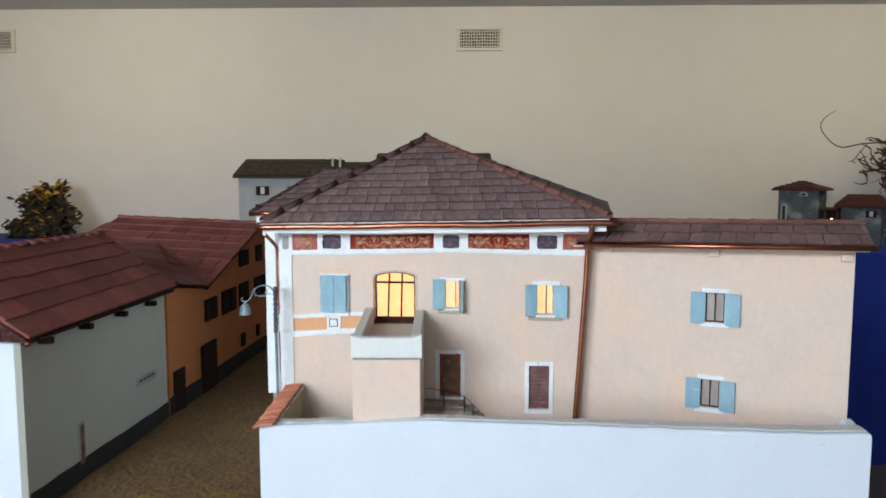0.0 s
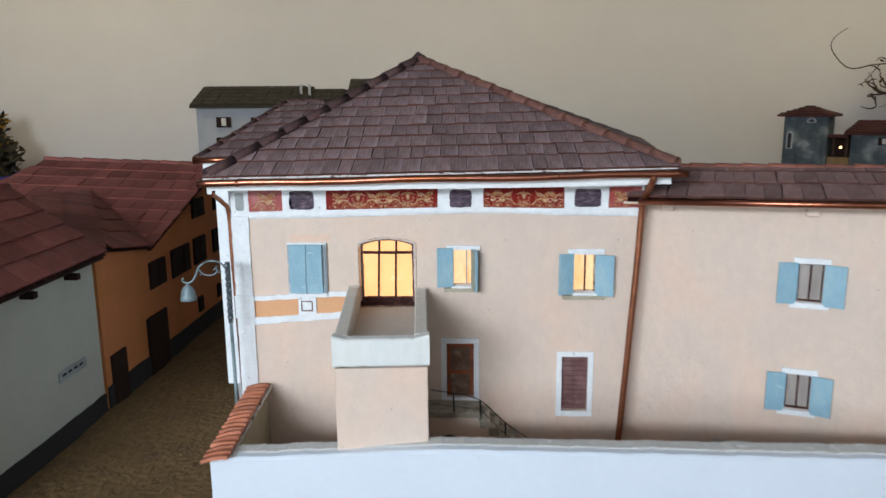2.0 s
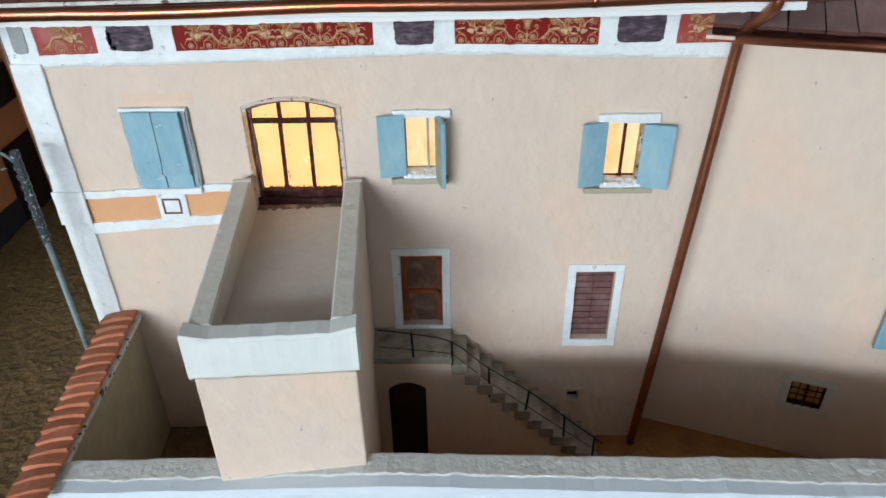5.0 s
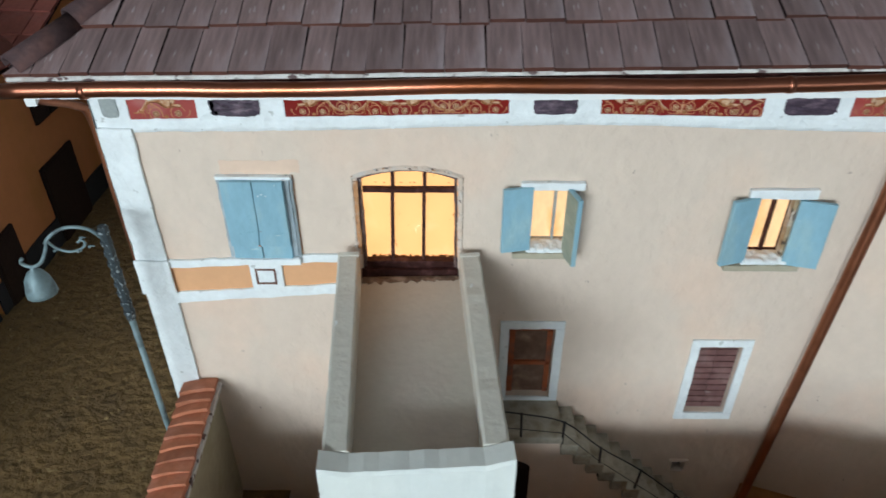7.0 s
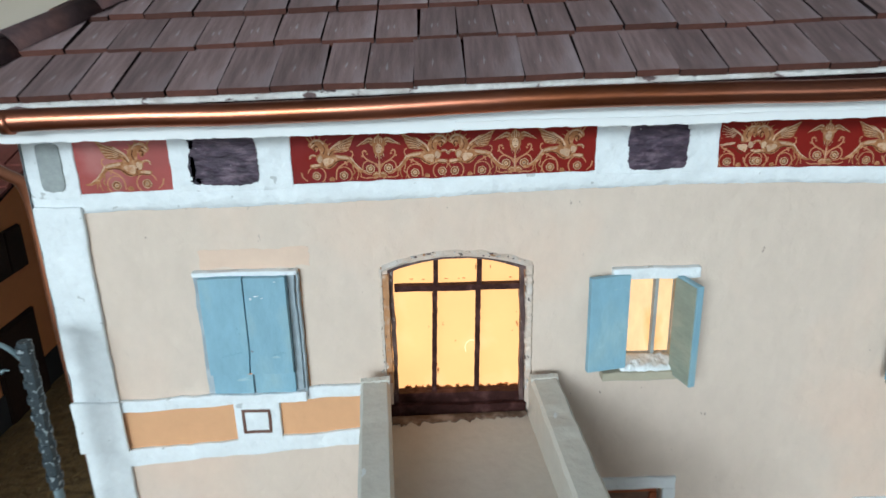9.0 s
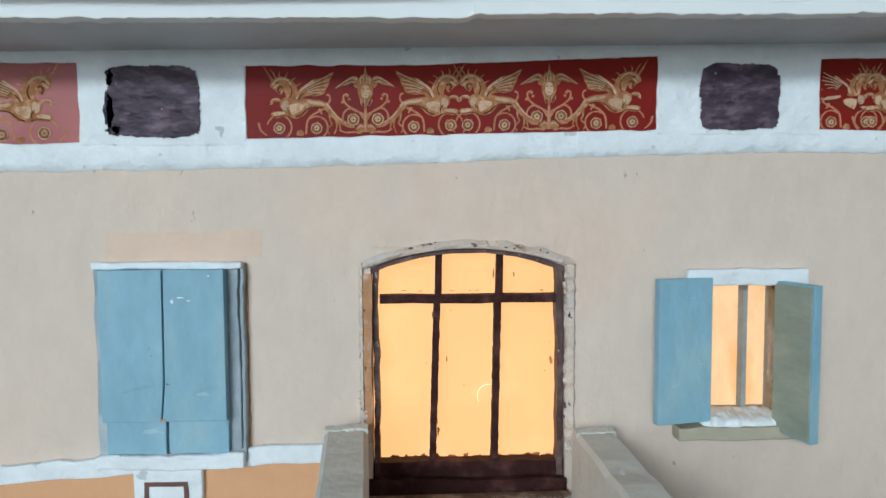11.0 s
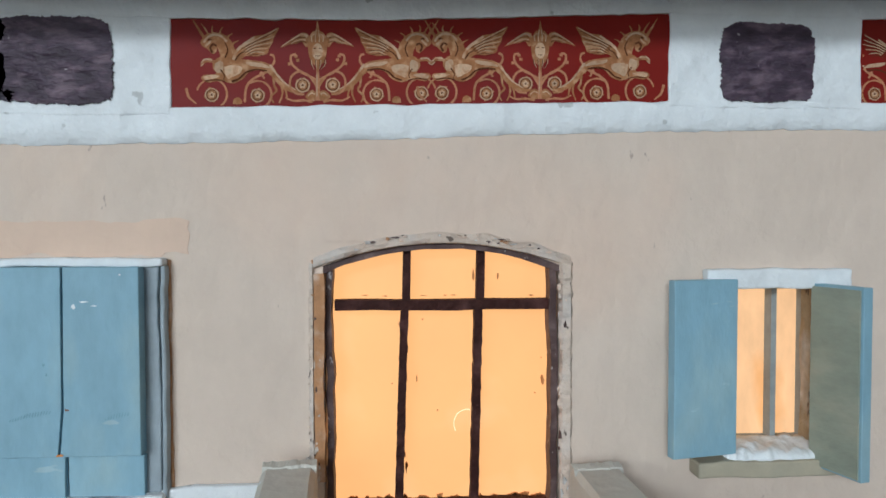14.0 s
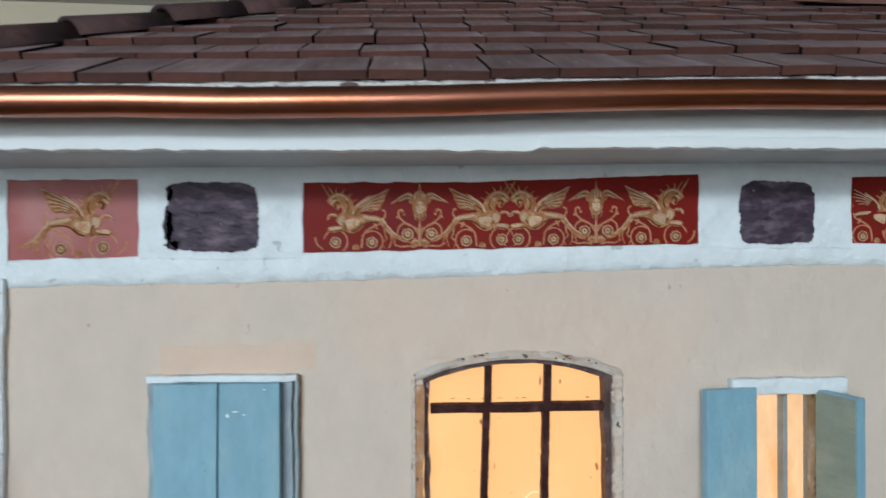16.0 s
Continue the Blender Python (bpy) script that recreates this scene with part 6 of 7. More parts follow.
RAILTOP = ((-0.142, 1.0865), (-0.112, 1.0820), (-0.075, 1.0720), (-0.0415, 1.0405), (-0.002, 1.0105), (0.043, 0.9680), (0.075, 0.9385))
rail = part("handrail", Shape().tube(smooth3([(x, 1.529, z) for x, z in RAILTOP], 4), 0.0007, 6), IRON, stair, "thin black wire handrail")
part("rail", Shape().tube([(-0.142, 1.529, 1.0670), (-0.075, 1.529, 1.0588)], 0.0004, 6), IRON, rail)
part("rail", Shape().tube([(-0.075, 1.529, 1.0588), (-0.041, 1.529, 1.0235), (0.0745, 1.529, 0.9240)], 0.0004, 6), IRON, rail)
for x, lean in ((-0.1115, 0.0012), (-0.075, 0.0), (-0.0410, 0.0015), (-0.002, -0.0035), (0.034, 0.001), (0.066, 0.0)):
    zt = bent(x, RAILTOP)
    part("post", Shape().tube([(x, 1.529, zt + 0.001), (x + lean, 1.529, zt - 0.031 - (0.006 if x > -0.05 else 0.0))], 0.0011, 6), IRON, rail)

# ---- street lamp ----
lamp = thing("street_lamp", "blue-grey street lamp with a scrolled arm and bell shade", "street lamp")
LX, LY = -0.4105, 1.532
lamp.location = (0, 0, -0.0047)
pole = part("pole", Shape().tube([(LX + 0.002, LY, 0.918), (LX, LY, 1.19)], 0.0024, 8), LAMPMETAL, lamp, smooth=True)
s = Shape()
s.tube([(LX, LY, 1.185), (LX + 0.0005, LY, 1.268)], 0.0034, 8)
LATTICE = mat("dark_pierced_metal", (0.05, 0.065, 0.075), 0.5, 0.3, var=0.4, scale=300, bump=0.6, dist=0.001, scuff=((0.36, 0.42, 0.45), 0.60, 420, (1, 1, 0.7)))
col = part("column_top", s, LATTICE, lamp, "ornate dark upper column")
for i in range(9):
    part("ring", Shape().tube([(LX, LY, 1.19 + i * 0.009), (LX, LY, 1.1935 + i * 0.009)], 0.0041, 8), LATTICE, col)
arm = [(LX, LY, 1.255), (LX - 0.008, LY - 0.003, 1.2675), (LX - 0.022, LY - 0.006, 1.2705), (LX - 0.034, LY - 0.009, 1.264), (LX - 0.038, LY - 0.010, 1.255), (LX - 0.043, LY - 0.012, 1.246), (LX - 0.050, LY - 0.013, 1.2425), (LX - 0.0565, LY - 0.013, 1.2455), (LX - 0.0545, LY - 0.013, 1.2495)]
part("arm", Shape().tube(smooth3(arm), 0.0013, 8), LAMPMETAL, lamp, smooth=True)
part("scroll", Shape().tube(smooth3([(LX - 0.036, LY - 0.009, 1.263), (LX - 0.032, LY - 0.008, 1.2555), (LX - 0.024, LY - 0.007, 1.2515), (LX - 0.016, LY - 0.006, 1.2530), (LX - 0.0115, LY - 0.006, 1.2575), (LX - 0.0135, LY - 0.006, 1.2605), (LX - 0.0165, LY - 0.006, 1.2585)]), 0.001, 6), LAMPMETAL, lamp, smooth=True)
s = Shape()
rows = [(0.0012, 1.2425), (0.0020, 1.2400), (0.0055, 1.2375), (0.0085, 1.2320), (0.0104, 1.2225), (0.0106, 1.2195), (0.0092, 1.2195), (0.0078, 1.231), (0.001, 1.236)]
for r_, z in rows:
    for j in range(14):
        a = 2 * math.pi * j / 14
        s.v.append((LX - 0.050 + r_ * math.cos(a), LY - 0.013 + r_ * math.sin(a), z))
for i in range(len(rows) - 1):
    for j in range(14):
        s.f.append((i * 14 + j, i * 14 + (j + 1) % 14, (i + 1) * 14 + (j + 1) % 14, (i + 1) * 14 + j))
part("shade", s, LAMPMETAL, lamp, "pale blue-grey bell shade", smooth=True)

for x, z, l in ((-0.013, 1.2625, 0.004), (-0.009, 1.2555, 0.004), (-0.018, 1.2515, 0.0035), (-0.031, 1.2660, 0.0035), (-0.039, 1.2585, 0.004), (-0.034, 1.2520, 0.003)):
    part("leaf", Shape().tube([(LX + x, LY - 0.007, z), (LX + x + l * 0.5, LY - 0.008, z + l * 0.4), (LX + x + l, LY - 0.007, z + l * 0.2)], 0.0011, 6, 0.0004), LAMPMETAL, lamp)

# ---- neighbours across the street ----
SX = -0.765
STREETF = pose(SX, 1.30, 0, 0, 0, 90)          # x runs up the street, front faces the street
sage = thing("sage_house", "pale green plastered model house with a brown tiled roof", "house")
sage.location = (0.010, -0.008, -0.0176)
s = walled(0.05, 0.535, 0.885, 1.229, 0.012, [])
part("street_wall", s, SAGE, sage, m=STREETF)
s = Shape()
s.prism([(SX - 0.0001, 1.350, 0.885), (-1.05, 1.350, 0.885), (-1.05, 1.350, 1.229), (-0.905, 1.350, 1.338), (SX - 0.0001, 1.350, 1.229)], (0, 0.012, 0))
part("gable_wall", s, YARD, sage, "white plastered gable wall")
s = Shape()
s.board(0.05, 0.535, 0.90, 0.972, -0.003, -0.0001, 0.002, 0.02, seed=5)
part("plinth", s, PLINTH, sage, "black painted plinth", m=STREETF)
# the lower plinth follows the street
E0, E1, E2, E3 = (-0.738, 1.330, 1.2275), (-0.738, 1.838, 1.235), (-0.905, 1.838, 1.350), (-0.905, 1.330, 1.346)
E4, E5 = (-1.07, 1.838, 1.235), (-1.07, 1.330, 1.2275)
sroof = part("roof", Shape().add([dn(p) for p in (E0, E1, E2, E3, E4, E5)], [(0, 1, 2, 3), (3, 2, 4, 5), (0, 3, 5), (1, 4, 2), (0, 5, 4, 1)]), DARKWOOD, sage, "red-brown tiled roof")
tiled_slope(sroof, [E0, E1, E2, E3], 0.062, 0.0405, 0.0040, ROOFTILE, "roof_tile", seed=21, jitter=0.6)
tiled_slope(sroof, [E4, E5, E3, E2], 0.062, 0.0405, 0.0040, ROOFTILE, "roof_tile", seed=22, jitter=0.6)
cap_row(sroof, E3, E2, 0.008, 0.036, ROOFTILE, seed=23)
for y in (1.395, 1.51, 1.63, 1.75):
    s = Shape()
    s.box(-0.7645, -0.742, y - 0.006, y + 0.006, 1.206, 1.2165)
    part("rafter_end", s, DARKSHUTTER, sage, bevel=0.001)
s = Shape()
s.tube([(-0.742, 1.336, 1.2205), (-0.742, 1.83, 1.226)], 0.0028, 8)
part("gutter", s, DARKSHUTTER, sage, "dark gutter", smooth=True)
s = Shape()
s.tube([(-0.742, 1.330, 1.2195), (-0.742, 1.337, 1.2195)], 0.0046, 10)
part("gutter_end", s, COPPER, sage, smooth=True)
s = Shape()
s.board(0.189, 0.205, 0.965, 1.040, -0.003, -0.0001, 0.0008, 0.006, seed=8)
dsg = part("small_door", s, GREYPAINT, sage, "narrow weathered grey door", m=STREETF)
s = Shape()
s.board(0.1915, 0.2025, 0.968, 1.036, -0.004, -0.003, 0.0004, 0.006, seed=3)
part("door_leaf", s, REDDOOR, dsg, m=STREETF)
s = Shape()
s.board(0.399, 0.482, 1.0445, 1.0620, -0.002, -0.0001, 0.0018, 0.006, seed=9)
sg = part("painted_sign", s, GREYPAINT, sage, "small grey painted sign on the wall", m=STREETF)
for i in range(4):
    s = Shape()
    s.box(0.408 + i * 0.017, 0.419 + i * 0.017, -0.0026, -0.002, 1.053, 1.057)
    part("sign_bar", s, PLINTH, sg, m=STREETF)

orange = thing("orange_house", "orange plastered model house with dark shutters and tiled roof", "house")
orange.location = (0.010, 0, -0.0176)
ORF = pose(SX, 1.838, 0, 0, 0, 90)
O = lambda y: y - 1.838
DARKDOOR = mat("dark_plank_door", (0.030, 0.015, 0.011), 0.75, var=0.35, scale=120, bump=0.5, spec=0.15)
wins = [(2.043, 2.119, 1.111, 1.168, 0), (2.156, 2.258, 1.108, 1.172, 1), (2.288, 2.362, 1.110, 1.174, 0), (2.418, 2.520, 1.114, 1.175, 1), (2.294, 2.368, 1.222, 1.268, 0), (2.438, 2.490, 1.222, 1.272, 0), (2.295, 2.322, 0.990, 1.028, 0), (2.428, 2.450, 0.992, 1.028, 0), (2.62, 2.68, 1.11, 1.173, 0)]
s = Shape()
s.prism([(0, 0, 0.885), (1.3, 0, 0.885), (1.3, 0, 1.12), (O(2.47), 0, 1.326), (O(2.05), 0, 1.197), (0, 0, 1.2300)], (0, 0.012, 0))
part("street_wall", s, OCHRE, orange, m=ORF)
s = Shape()
s.box(0, 1.3, 0.30, 0.312, 0.885, 1.19)
part("back_wall", s, OCHRE, orange, m=ORF)
s = Shape()
s.board(0.0, 1.3, 0.90, 0.978, -0.003, -0.0001, 0.002, 0.02, seed=15)
part("plinth", s, PLINTH, orange, "black painted plinth", m=ORF)
for a, b, c, d_, pair in wins:
    s = Shape()
    s.board(O(a), O(b), c, d_, -0.0025, -0.0001, 0.0006, 0.01, seed=a)
    w = part("window", s, DARKSHUTTER, orange, "window with dark brown shutters", m=ORF)
    k = (b - a)
    leaves = ((a, a + 0.48 * k), (a + 0.52 * k, b)) if not pair else ((a, a + 0.36 * k), (a + 0.64 * k, b))
    for p, q in leaves:
        s = Shape()
        s.board(O(p), O(q), c + 0.001, d_ - 0.001, -0.0055, -0.0026, 0.0003, 0.02, seed=p)
        part("shutter", s, DARKSHUTTER, w, m=ORF, bevel=0.0006)
for a, b, c, d_ in ((1.857, 1.913, 0.92, 1.032), (2.013, 2.108, 0.93, 1.056)):
    s = Shape()
    s.board(O(a), O(b), c, d_, -0.0045, -0.0001, 0.0006, 0.01, seed=a)
    dr = part("door", s, DARKSHUTTER, orange, "dark brown plank door", m=ORF)
    s = Shape()
    s.board(O(a) + 0.004, O(b) - 0.004, c + 0.004, d_ - 0.005, -0.006, -0.0046, 0.0004, 0.02, seed=b)
    part("door_leaf", s, DARKDOOR, dr, m=ORF)
O1, O2, O3 = Vector((-0.755, 2.043, 1.2005)), Vector((-0.752, 2.475, 1.3365)), Vector((-1.20, 2.45, 1.356))
on = (O2 - O1).cross(O3 - O1)
oz = lambda x, y: O1.z - (on.x * (x - O1.x) + on.y * (y - O1.y)) / on.z
O0 = Vector((-1.30, 2.02, oz(-1.30, 2.02)))
O4, O5 = (-0.752, 3.1, 1.13), (-1.20, 3.1, 1.13)
oroof = part("roof", Shape().add([dn(p) for p in (O0, O1, O2, O3, O4, O5)], [(0, 1, 2, 3), (3, 2, 4, 5)]), DARKWOOD, orange, "red-brown tiled roof")
tiled_slope(oroof, [O0, O1, O2, O3], 0.045, 0.055, 0.0036, ROOFTILE, "roof_tile", seed=31, jitter=0.6)
cap_row(oroof, O3, O2, 0.008, 0.045, ROOFTILE, seed=33)
# the low slope towards the street that joins the two roofs
Q0, Q1, Q2 = Vector((-0.745, 1.842, 1.2375)), Vector((-0.752, 2.05, 1.2035)), Vector((-1.00, 2.28, oz(-1.00, 2.28) + 0.002))
Q3 = Q0 + Vector((-0.30, 0.0, 0.085))
for q in ((Q0, Q1, Q2), (Q0, Q2, Q3)):
    tiled_slope(oroof, q, 0.045, 0.055, 0.0036, ROOFTILE, "roof_tile", seed=41, jitter=0.6)
joint = part("joining_roof", Shape().add([dn(p) for p in (Q0, Q1, Q2, Q3)], [(0, 1, 2), (0, 2, 3)]), DARKWOOD, orange)

# ---- far tables along the wall ----
def far_table(x0, x1, y0, y1, z):
    s = Shape()
    n = 80
    for k, zz in enumerate((0.0, z - 0.01, z)):
        for i in range(n + 1):
            x = x0 + (x1 - x0) * i / n
            f = 0.006 * math.sin(i * 0.5 + x0) * (1 - zz / z) + 0.006 * noise.noise((x * 9, k, x0))
            s.v.append((x, y0 + f, zz))
    for i in range(n + 1):
        s.v.append((x0 + (x1 - x0) * i / n, y1, z))
    for k in range(3):
        for i in range(n):
            s.f.append((k * (n + 1) + i, k * (n + 1) + i + 1, (k + 1) * (n + 1) + i + 1, (k + 1) * (n + 1) + i))
    s.box(x0, x1, y0 + 0.05, y1, 0, z - 0.012)
    tagged(part("display_table", s, BLUECLOTH, m=BACK, smooth=False), "long display table draped in blue cloth", "table", "tables along the wall")


far_table(-3.4, 0.50, -0.95, -0.03, 1.095)
far_table(1.85, 3.35, -1.25, -0.38, 1.093)


def far_house(name, label, x0, x1, y0, y1, zb, ze, zr, wall_m, roof_m, windows, over=0.05, hip=0.0, at=BACK):
    h = thing(name, label, "house", "model houses on the far tables")
    s = Shape()
    s.box(x0, x1, y0, y1, zb, ze)
    part("wall", s, wall_m, h, m=at)
    ym = (y0 + y1) / 2
    s = Shape()
    p = [(x0 - over, y0 - over, ze), (x1 + over, y0 - over, ze), (x1 + over, y1 + over, ze), (x0 - over, y1 + over, ze), (x0 - over + hip, ym, zr), (x1 + over - hip, ym, zr)]
    lo = [(a, b, c - 0.012) for a, b, c in p]
    s.add(p + lo, [(0, 1, 5, 4), (2, 3, 4, 5), (0, 4, 3), (1, 2, 5), (6, 7, 1, 0), (7, 8, 2, 1), (8, 9, 3, 2), (9, 6, 0, 3), (6, 9, 8, 7)])
    rf = part("roof", s, roof_m, h, m=at)
    for i in range(5):
        k = (i + 0.5) / 5
        for j in range(int((x1 - x0 + 2 * over) / 0.06)):
            xa = x0 - over + hip * k + j * 0.06
            if xa + 0.055 > x1 + over - hip * k:
                break
            y_, z_ = y0 - over + (ym - y0 + over) * i / 5, ze + (zr - ze) * i / 5
            y2, z2 = y0 - over + (ym - y0 + over) * (i + 1.1) / 5, ze + (zr - ze) * (i + 1.1) / 5
            s2 = Shape()
            s2.prism([(xa + 0.002, y_, z_ + 0.010), (xa + 0.057, y_, z_ + 0.010), (xa + 0.057, y2, z2 + 0.003), (xa + 0.002, y2, z2 + 0.003)], (0, 0, -0.006))
            part("roof_tile", s2, roof_m, rf, m=at)
    for wx, wz, ww, wh in windows:
        s = Shape()
        s.box(wx - ww / 2, wx + ww / 2, y0 - 0.006, y0 - 0.0005, wz - wh / 2, wz + wh / 2)
        w = part("window", s, VENTDARK, h, m=at)
        for q in (-1, 1):
            s = Shape()
            xx = wx + q * ww * 0.42
            s.box(xx - ww * 0.2, xx + ww * 0.2, y0 - 0.012, y0 - 0.0062, wz - wh / 2, wz + wh / 2)
            part("shutter", s, DARKSHUTTER, w, m=at)
        s = Shape()
        s.box(wx - ww * 0.2, wx + ww * 0.2, y0 - 0.009, y0 - 0.0062, wz - wh * 0.35, wz + wh * 0.4)
        part("pane", s, VENTFRAME, w, m=at)
    return h


far_house("far_house", "long blue-grey model house with a mossy roof", -1.175, -0.645, -0.90, -0.43, 1.0965, 1.480, 1.576, FARWALL, FARROOF,
          [(-1.039, 1.398, 0.058, 0.050), (-0.866, 1.396, 0.058, 0.050), (-1.044, 1.298, 0.058, 0.050), (-0.866, 1.297, 0.058, 0.050), (-0.72, 1.395, 0.058, 0.050)], 0.025)
far_house("far_house", "lower blue-grey model house with a mossy roof", -0.615, -0.455, -0.88, -0.43, 1.0965, 1.462, 1.559, FARWALL, FARROOF, [(-0.53, 1.39, 0.058, 0.050)], 0.02)
far_house("far_house", "blue-grey model house with a high mossy roof", -0.397, 0.205, -0.88, -0.43, 1.0965, 1.505, 1.610, FARWALL, FARROOF, [(-0.2, 1.40, 0.058, 0.050)], 0.03)
for x in (-0.668, -0.625):
    c = thing("chimney", "small stone chimney pipe on the far roof", "chimney", "far chimneys")
    s = Shape()
    s.box(x - 0.006, x + 0.006, -0.79, -0.778, 1.0965, 1.585)
    part("stack", s, FARWALL, c, m=BACK)
KNOLL = BACK @ pose(1.921, -0.594, 0.2187, 0, 0, -38) @ Matrix.Scale(0.935, 4)     # the stone houses are turned towards the visitor
TOWERROOF = mat("dark_red_roof", (0.062, 0.020, 0.017), 0.85, var=0.25, scale=60, bump=0.4, rand=0.15)
tower = far_house("tower_house", "dark grey stone model tower with a dark red hipped roof", 0.01, 0.24, 0.0, 0.20, 0.9365, 1.272, 1.318, STONE, TOWERROOF, [], 0.034, 0.13, KNOLL)
for xx, za, zb, hw_ in ((0.045, 1.075, 1.175, 0.017), (0.155, 1.226, 1.252, 0.024)):
    s = Shape()
    s.prism([(xx - hw_, -0.005, za), (xx + hw_, -0.005, za), (xx + hw_, -0.005, zb - 0.012), (xx + hw_ * 0.5, -0.005, zb), (xx - hw_ * 0.5, -0.005, zb), (xx - hw_, -0.005, zb - 0.012)], (0, 0.0048, 0))
    aw = part("arched_window", s, FARWALL, tower, "pale arched window surround", m=KNOLL)
    s = Shape()
    s.prism([(xx - hw_ * 0.55, -0.008, za + 0.004), (xx + hw_ * 0.55, -0.008, za + 0.004), (xx + hw_ * 0.55, -0.008, zb - 0.014), (xx, -0.008, zb - 0.006), (xx - hw_ * 0.55, -0.008, zb - 0.014)], (0, 0.0029, 0))
    part("opening", s, VENTDARK, aw, m=KNOLL)
s = Shape()
s.board(0.085, 0.215, 0.9365, 1.13, -0.016, -0.0002, 0.008, 0.02, seed=4)
part("buttress", s, STONE, tower, "pale streaked stone buttress", m=KNOLL, bevel=0.004)
cot = far_house("stone_cottage", "dark grey stone model cottage with a dark red roof", 0.36, 0.57, 0.02, 0.20, 0.9365, 1.172, 1.236, STONE, TOWERROOF, [(0.52, 1.125, 0.045, 0.04)], 0.035, 0.05, KNOLL)
s = Shape()
s.prism([(0.42, 0.012, 0.94), (0.455, 0.012, 0.94), (0.455, 0.012, 0.985), (0.4375, 0.012, 1.0), (0.42, 0.012, 0.985)], (0, 0.0075, 0))
part("arched_door", s, FARWALL, cot, "small arched doorway", m=KNOLL)
gate = thing("stone_archway", "low stone wall under a dark roof with tiny lamp", "archway")
OCHRESTONE = mat("ochre_stone", (0.24, 0.16, 0.075), 0.9, var=0.3, scale=30, bump=0.5, bscale2=12, dist=0.004)
s = Shape()
s.box(0.242, 0.358, 0.03, 0.12, 0.9365, 1.03)
part("wall", s, OCHRESTONE, gate, m=KNOLL, bevel=0.004)
s = Shape()
s.box(0.236, 0.345, 0.0, 0.14, 1.142, 1.158)
part("roof", s, TOWERROOF, gate, m=KNOLL, bevel=0.003)
for xx in (0.262, 0.330):
    s = Shape()
    s.box(xx, xx + 0.012, 0.05, 0.065, 1.03, 1.142)
    part("post", s, TWIG, gate, m=KNOLL)
s = Shape()
s.box(0.245, 0.356, 0.125, 0.14, 0.9365, 1.142)
part("back_wall", s, DARKSHUTTER, gate, m=KNOLL)
s = Shape()
s.tube([(0.31, 0.02, 1.082), (0.31, 0.02, 1.094)], 0.006, 8)
part("lamp", s, WARMLED, gate, m=KNOLL)
card = thing("name_card", "white paper card with faint blue writing on the table", "card")
s = Shape()
s.prism([(2.22, -1.00, 0.9365), (2.40, -1.00, 0.9365), (2.40, -0.97, 0.985), (2.22, -0.97, 0.985)], (0, 0.002, 0))
part("sheet", s, FASCIA, card, m=BACK @ pose(-0.13, 0, 0.158))
for z_ in (0.958, 0.968):
    s = Shape()
    y_ = -1.00 + (z_ - 0.9365) * 0.618
    s.box(2.25, 2.33, y_ - 0.0016, y_ - 0.0002, z_, z_ + 0.003)
    part("text_bar", s, BLUECLOTH, card, m=BACK @ pose(-0.13, 0, 0.158))


# ---- dry plants on the far tables ----
RUSTLEAF = mat("rust_bark", (0.11, 0.045, 0.022), 0.9, var=0.4, scale=40, bump=0.4, isl=0.5)


VINE = BACK @ pose(2.690, -0.45, 1.421) @ Matrix.Scale(0.86, 4) @ pose(-3.035, 0.45, -1.253)
DRIED = BACK @ pose(-2.60, -0.40, 1.0965) @ Matrix.Scale(1.08, 4) @ pose(2.56, 0.40, -1.11)


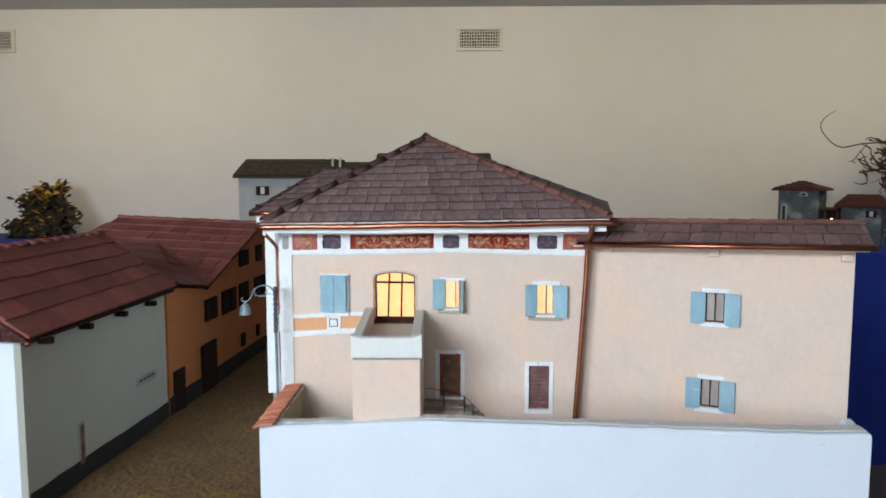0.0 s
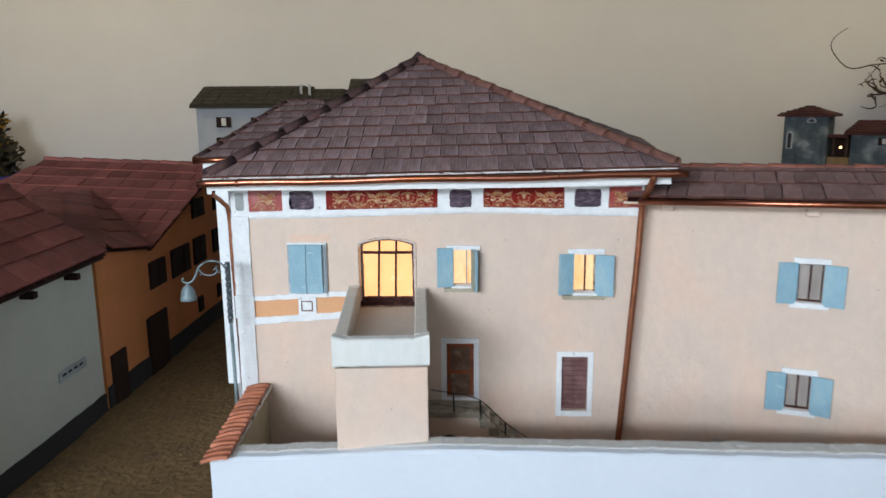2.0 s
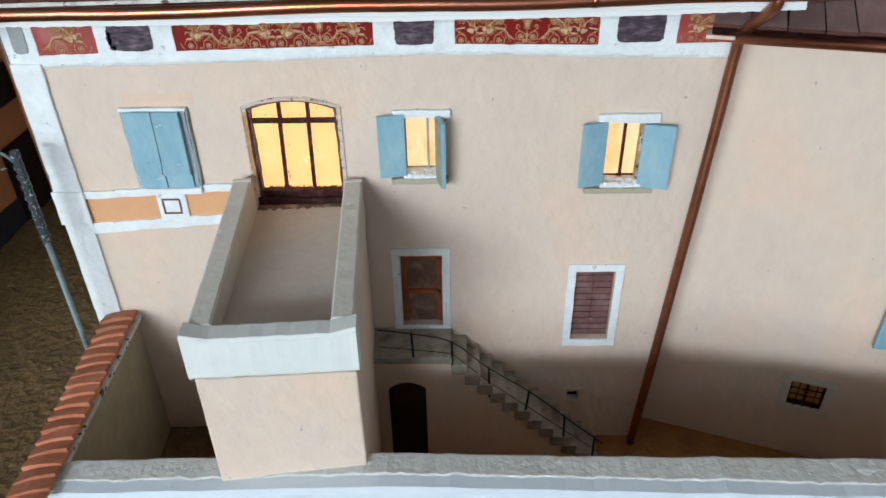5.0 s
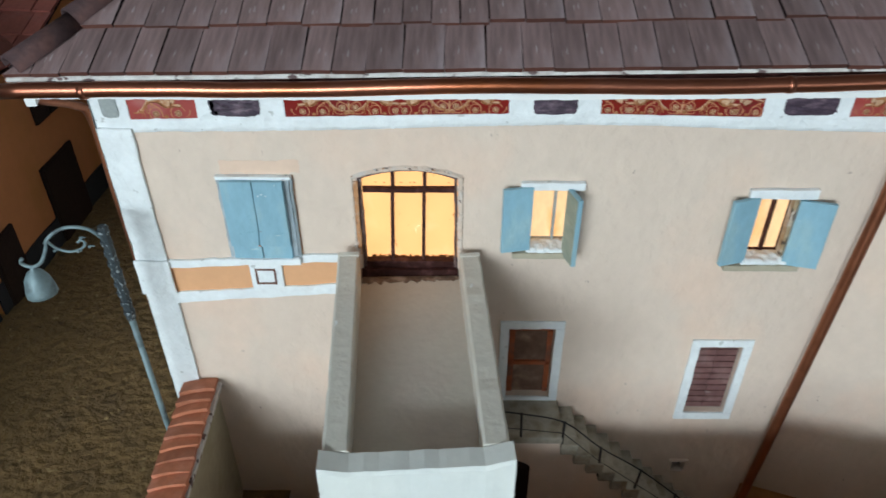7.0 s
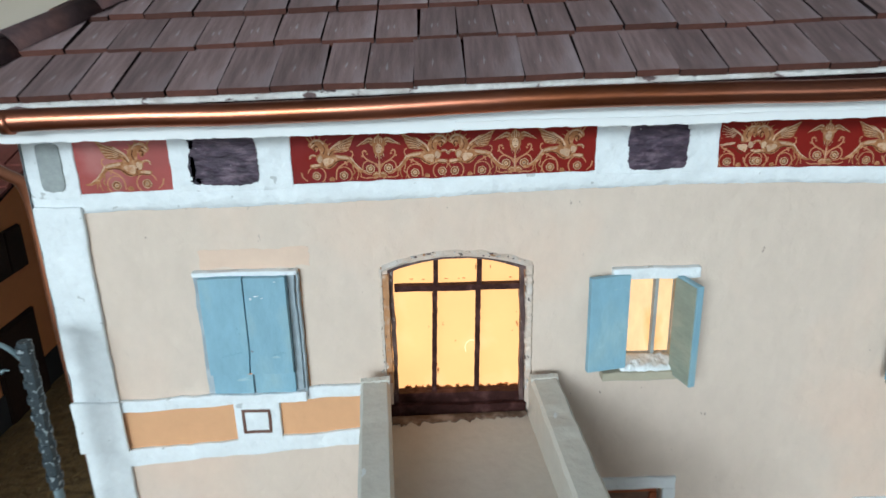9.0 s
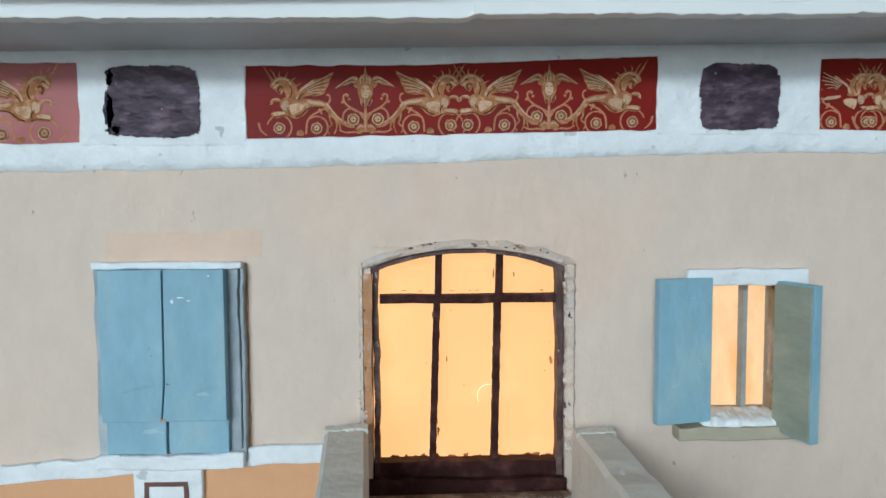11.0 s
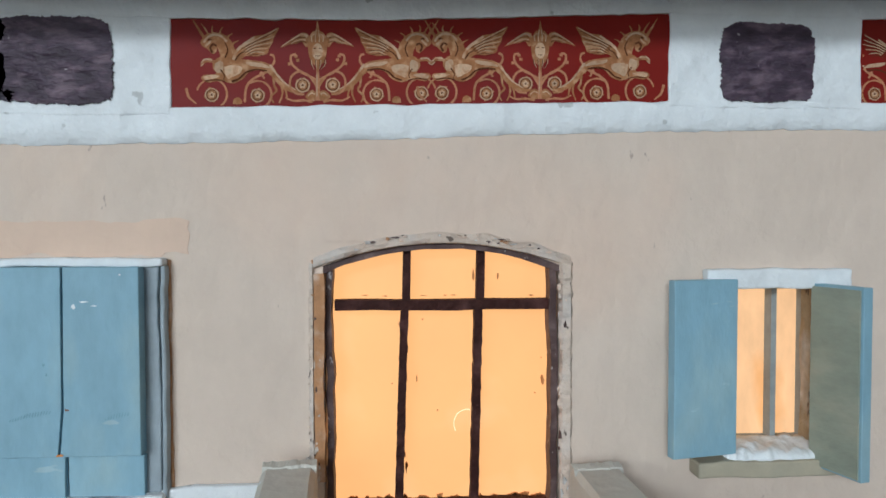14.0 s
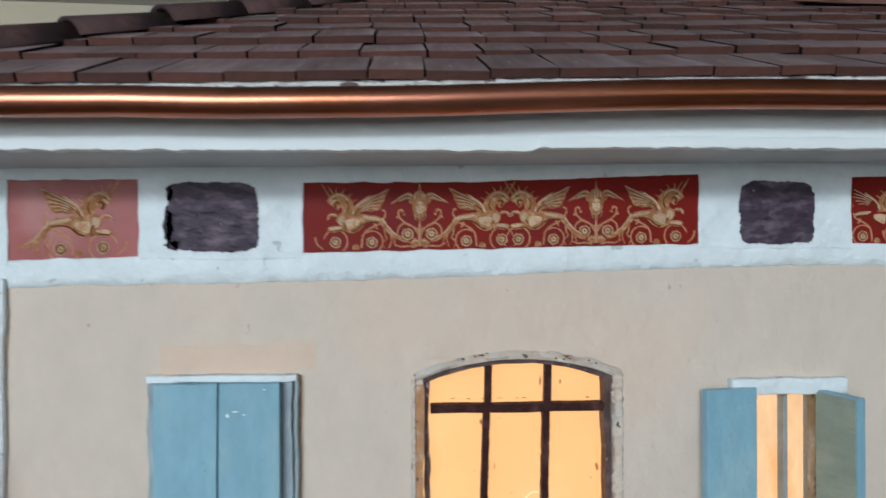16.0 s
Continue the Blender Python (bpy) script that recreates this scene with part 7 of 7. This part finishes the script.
def twigs(name, label, roots, count, reach, seed, leaves=None, lights=(), ruddy=False, at=BACK):
    """A tangle of bent, forking dry twigs."""
    rnd = random.Random(seed)
    t = thing(name, label, "dry plant")
    wood, leaf = Shape(), Shape()
    tips = []

    def grow(p, d, length, r, depth):
        pts = [p]
        n = 9
        for _ in range(n):
            d = (d + Vector((rnd.gauss(0, 0.34), rnd.gauss(0, 0.30), rnd.gauss(0.0, 0.34)))).normalized()
            p = p + d * length / n
            if p.y > -0.04:
                p.y, d.y = -0.04, -abs(d.y)
            pts.append(p)
            if depth and rnd.random() < 0.33:
                grow(p, (d + Vector((rnd.gauss(0, 0.8), rnd.gauss(0, 0.6), rnd.gauss(0.1, 0.8)))).normalized(), length * rnd.uniform(0.4, 0.75), r * 0.62, depth - 1)
        wood.tube(pts, r, 5, r * 0.35)
        tips.extend(pts[3:])

    for i in range(count):
        x, y, z = roots[i % len(roots)]
        grow(Vector((x, y, z)), Vector((rnd.uniform(-1, 1), rnd.uniform(-0.6, 0.5), rnd.uniform(-0.5, 0.9) if ruddy else rnd.uniform(0.2, 1.2))).normalized(), reach * rnd.uniform(0.6, 1.1), rnd.uniform(0.007, 0.018), 2)
    part("tangle", wood, TWIG, t, m=at, kind="stuff")
    if leaves:
        groups = {}
        for p in tips:
            for _ in range(leaves):
                k = rnd.random()
                key = 1 if (p.z > (1.40 if ruddy else 1.34) and k < (0.06 if ruddy else 0.55)) or k < 0.05 else 0
                if ruddy and k > 0.10:
                    continue
                q = p + Vector((rnd.gauss(0, 0.02), rnd.gauss(0, 0.02), rnd.gauss(0, 0.02)))
                a, b = rnd.uniform(0, 6.3), rnd.uniform(-1, 1)
                u = Vector((math.cos(a), math.sin(a), b)).normalized() * rnd.uniform(0.012, 0.030)
                v = u.cross(Vector((rnd.uniform(-1, 1), rnd.uniform(-1, 1), rnd.uniform(-1, 1)))).normalized() * u.length * 0.45
                s = groups.setdefault(key, Shape())
                s.add([q - u, q + v * 0.9 - u * 0.2, q + u, q - v * 0.9 - u * 0.2], [(0, 1, 2, 3)])
        for key, s in groups.items():
            part("foliage", s, ((DRYLEAF, YELLOWLEAF), (TWIG, RUSTLEAF))[ruddy][key], t, m=at, kind="stuff")
    for x, y, z in lights:
        s = Shape()
        s.tube([(x, y, z - 0.012), (x, y, z), (x, y, z + 0.012)], 0.015, 8)
        part("light_bulb", s, BLUELED, t, "small glowing blue bulb", m=at)
    return t


twigs("dry_branches", "dense tangle of dry brown vine branches with blue lights", [(3.12, -0.45, 0.94), (3.30, -0.45, 0.94), (3.20, -0.40, 1.15), (3.22, -0.42, 1.35), (3.25, -0.4, 1.5), (3.3, -0.45, 1.25), (3.4, -0.4, 1.4), (3.16, -0.42, 1.45), (3.42, -0.4, 1.1), (3.2, -0.5, 1.0), (3.35, -0.5, 1.05), (3.3, -0.5, 1.3), (3.0, -0.75, 0.96), (3.15, -0.8, 0.97), (3.3, -0.7, 1.0), (3.1, -0.6, 1.05)], 150, 0.33, 4, 1, [(3.035, -0.5, 1.253), (3.075, -0.5, 1.27), (3.294, -0.5, 1.112), (3.18, -0.45, 1.02)], ruddy=True, at=VINE)
for pts_, r_ in (([(2.95, -0.4, 1.56), (2.80, -0.42, 1.55), (2.66, -0.44, 1.525), (2.57, -0.46, 1.56), (2.50, -0.46, 1.64), (2.50, -0.45, 1.70), (2.55, -0.44, 1.75), (2.60, -0.44, 1.78)], 0.005),
                 ([(3.15, -0.4, 1.30), (3.02, -0.42, 1.33), (2.92, -0.42, 1.36), (2.86, -0.42, 1.37), (2.81, -0.42, 1.40)], 0.009),
                 ([(2.84, -0.42, 1.55), (2.78, -0.44, 1.49), (2.74, -0.44, 1.44), (2.70, -0.44, 1.42)], 0.0035)):
    cv = thing("dry_tendril", "thin curling dry vine tendril", "dry plant", "vine tendrils")
    part("tendril", Shape().tube([tuple(p) for p in smooth3(pts_)], r_, 5, 0.002), TWIG, cv, m=VINE)
twigs("dry_bouquet", "dark dried bouquet with yellow and orange flowers", [(-2.56, -0.40, 1.11), (-2.52, -0.40, 1.15), (-2.60, -0.38, 1.11), (-2.56, -0.40, 1.28)], 20, 0.13, 9, 5, at=DRIED)


# ---- yellow moss on the street ----
rnd = random.Random(31)
s = Shape()
for cx, cy, rad, n in ((-0.475, 1.440, 0.028, 220), (-0.50, 1.30, 0.03, 200), (-0.60, 1.42, 0.02, 110), (-0.56, 1.22, 0.03, 160)):
    for _ in range(n):
        a, q = rnd.uniform(0, 6.283), rad * math.sqrt(rnd.random())
        x, y = cx + q * math.cos(a), cy + q * math.sin(a) * 0.8
        z, h = ground(x, y) - 0.001, rnd.uniform(0.0012, 0.003)
        d = rnd.uniform(0.0008, 0.0022)
        s.add([(x - d, y - d, z), (x + d, y - d * 0.6, z), (x + d * 0.3, y + d, z), (x, y, z + h)], [(0, 1, 3), (1, 2, 3), (2, 0, 3)])
tagged(part("moss", s, MOSS, kind="stuff"), "dry yellow moss grains strewn on the street", "moss")
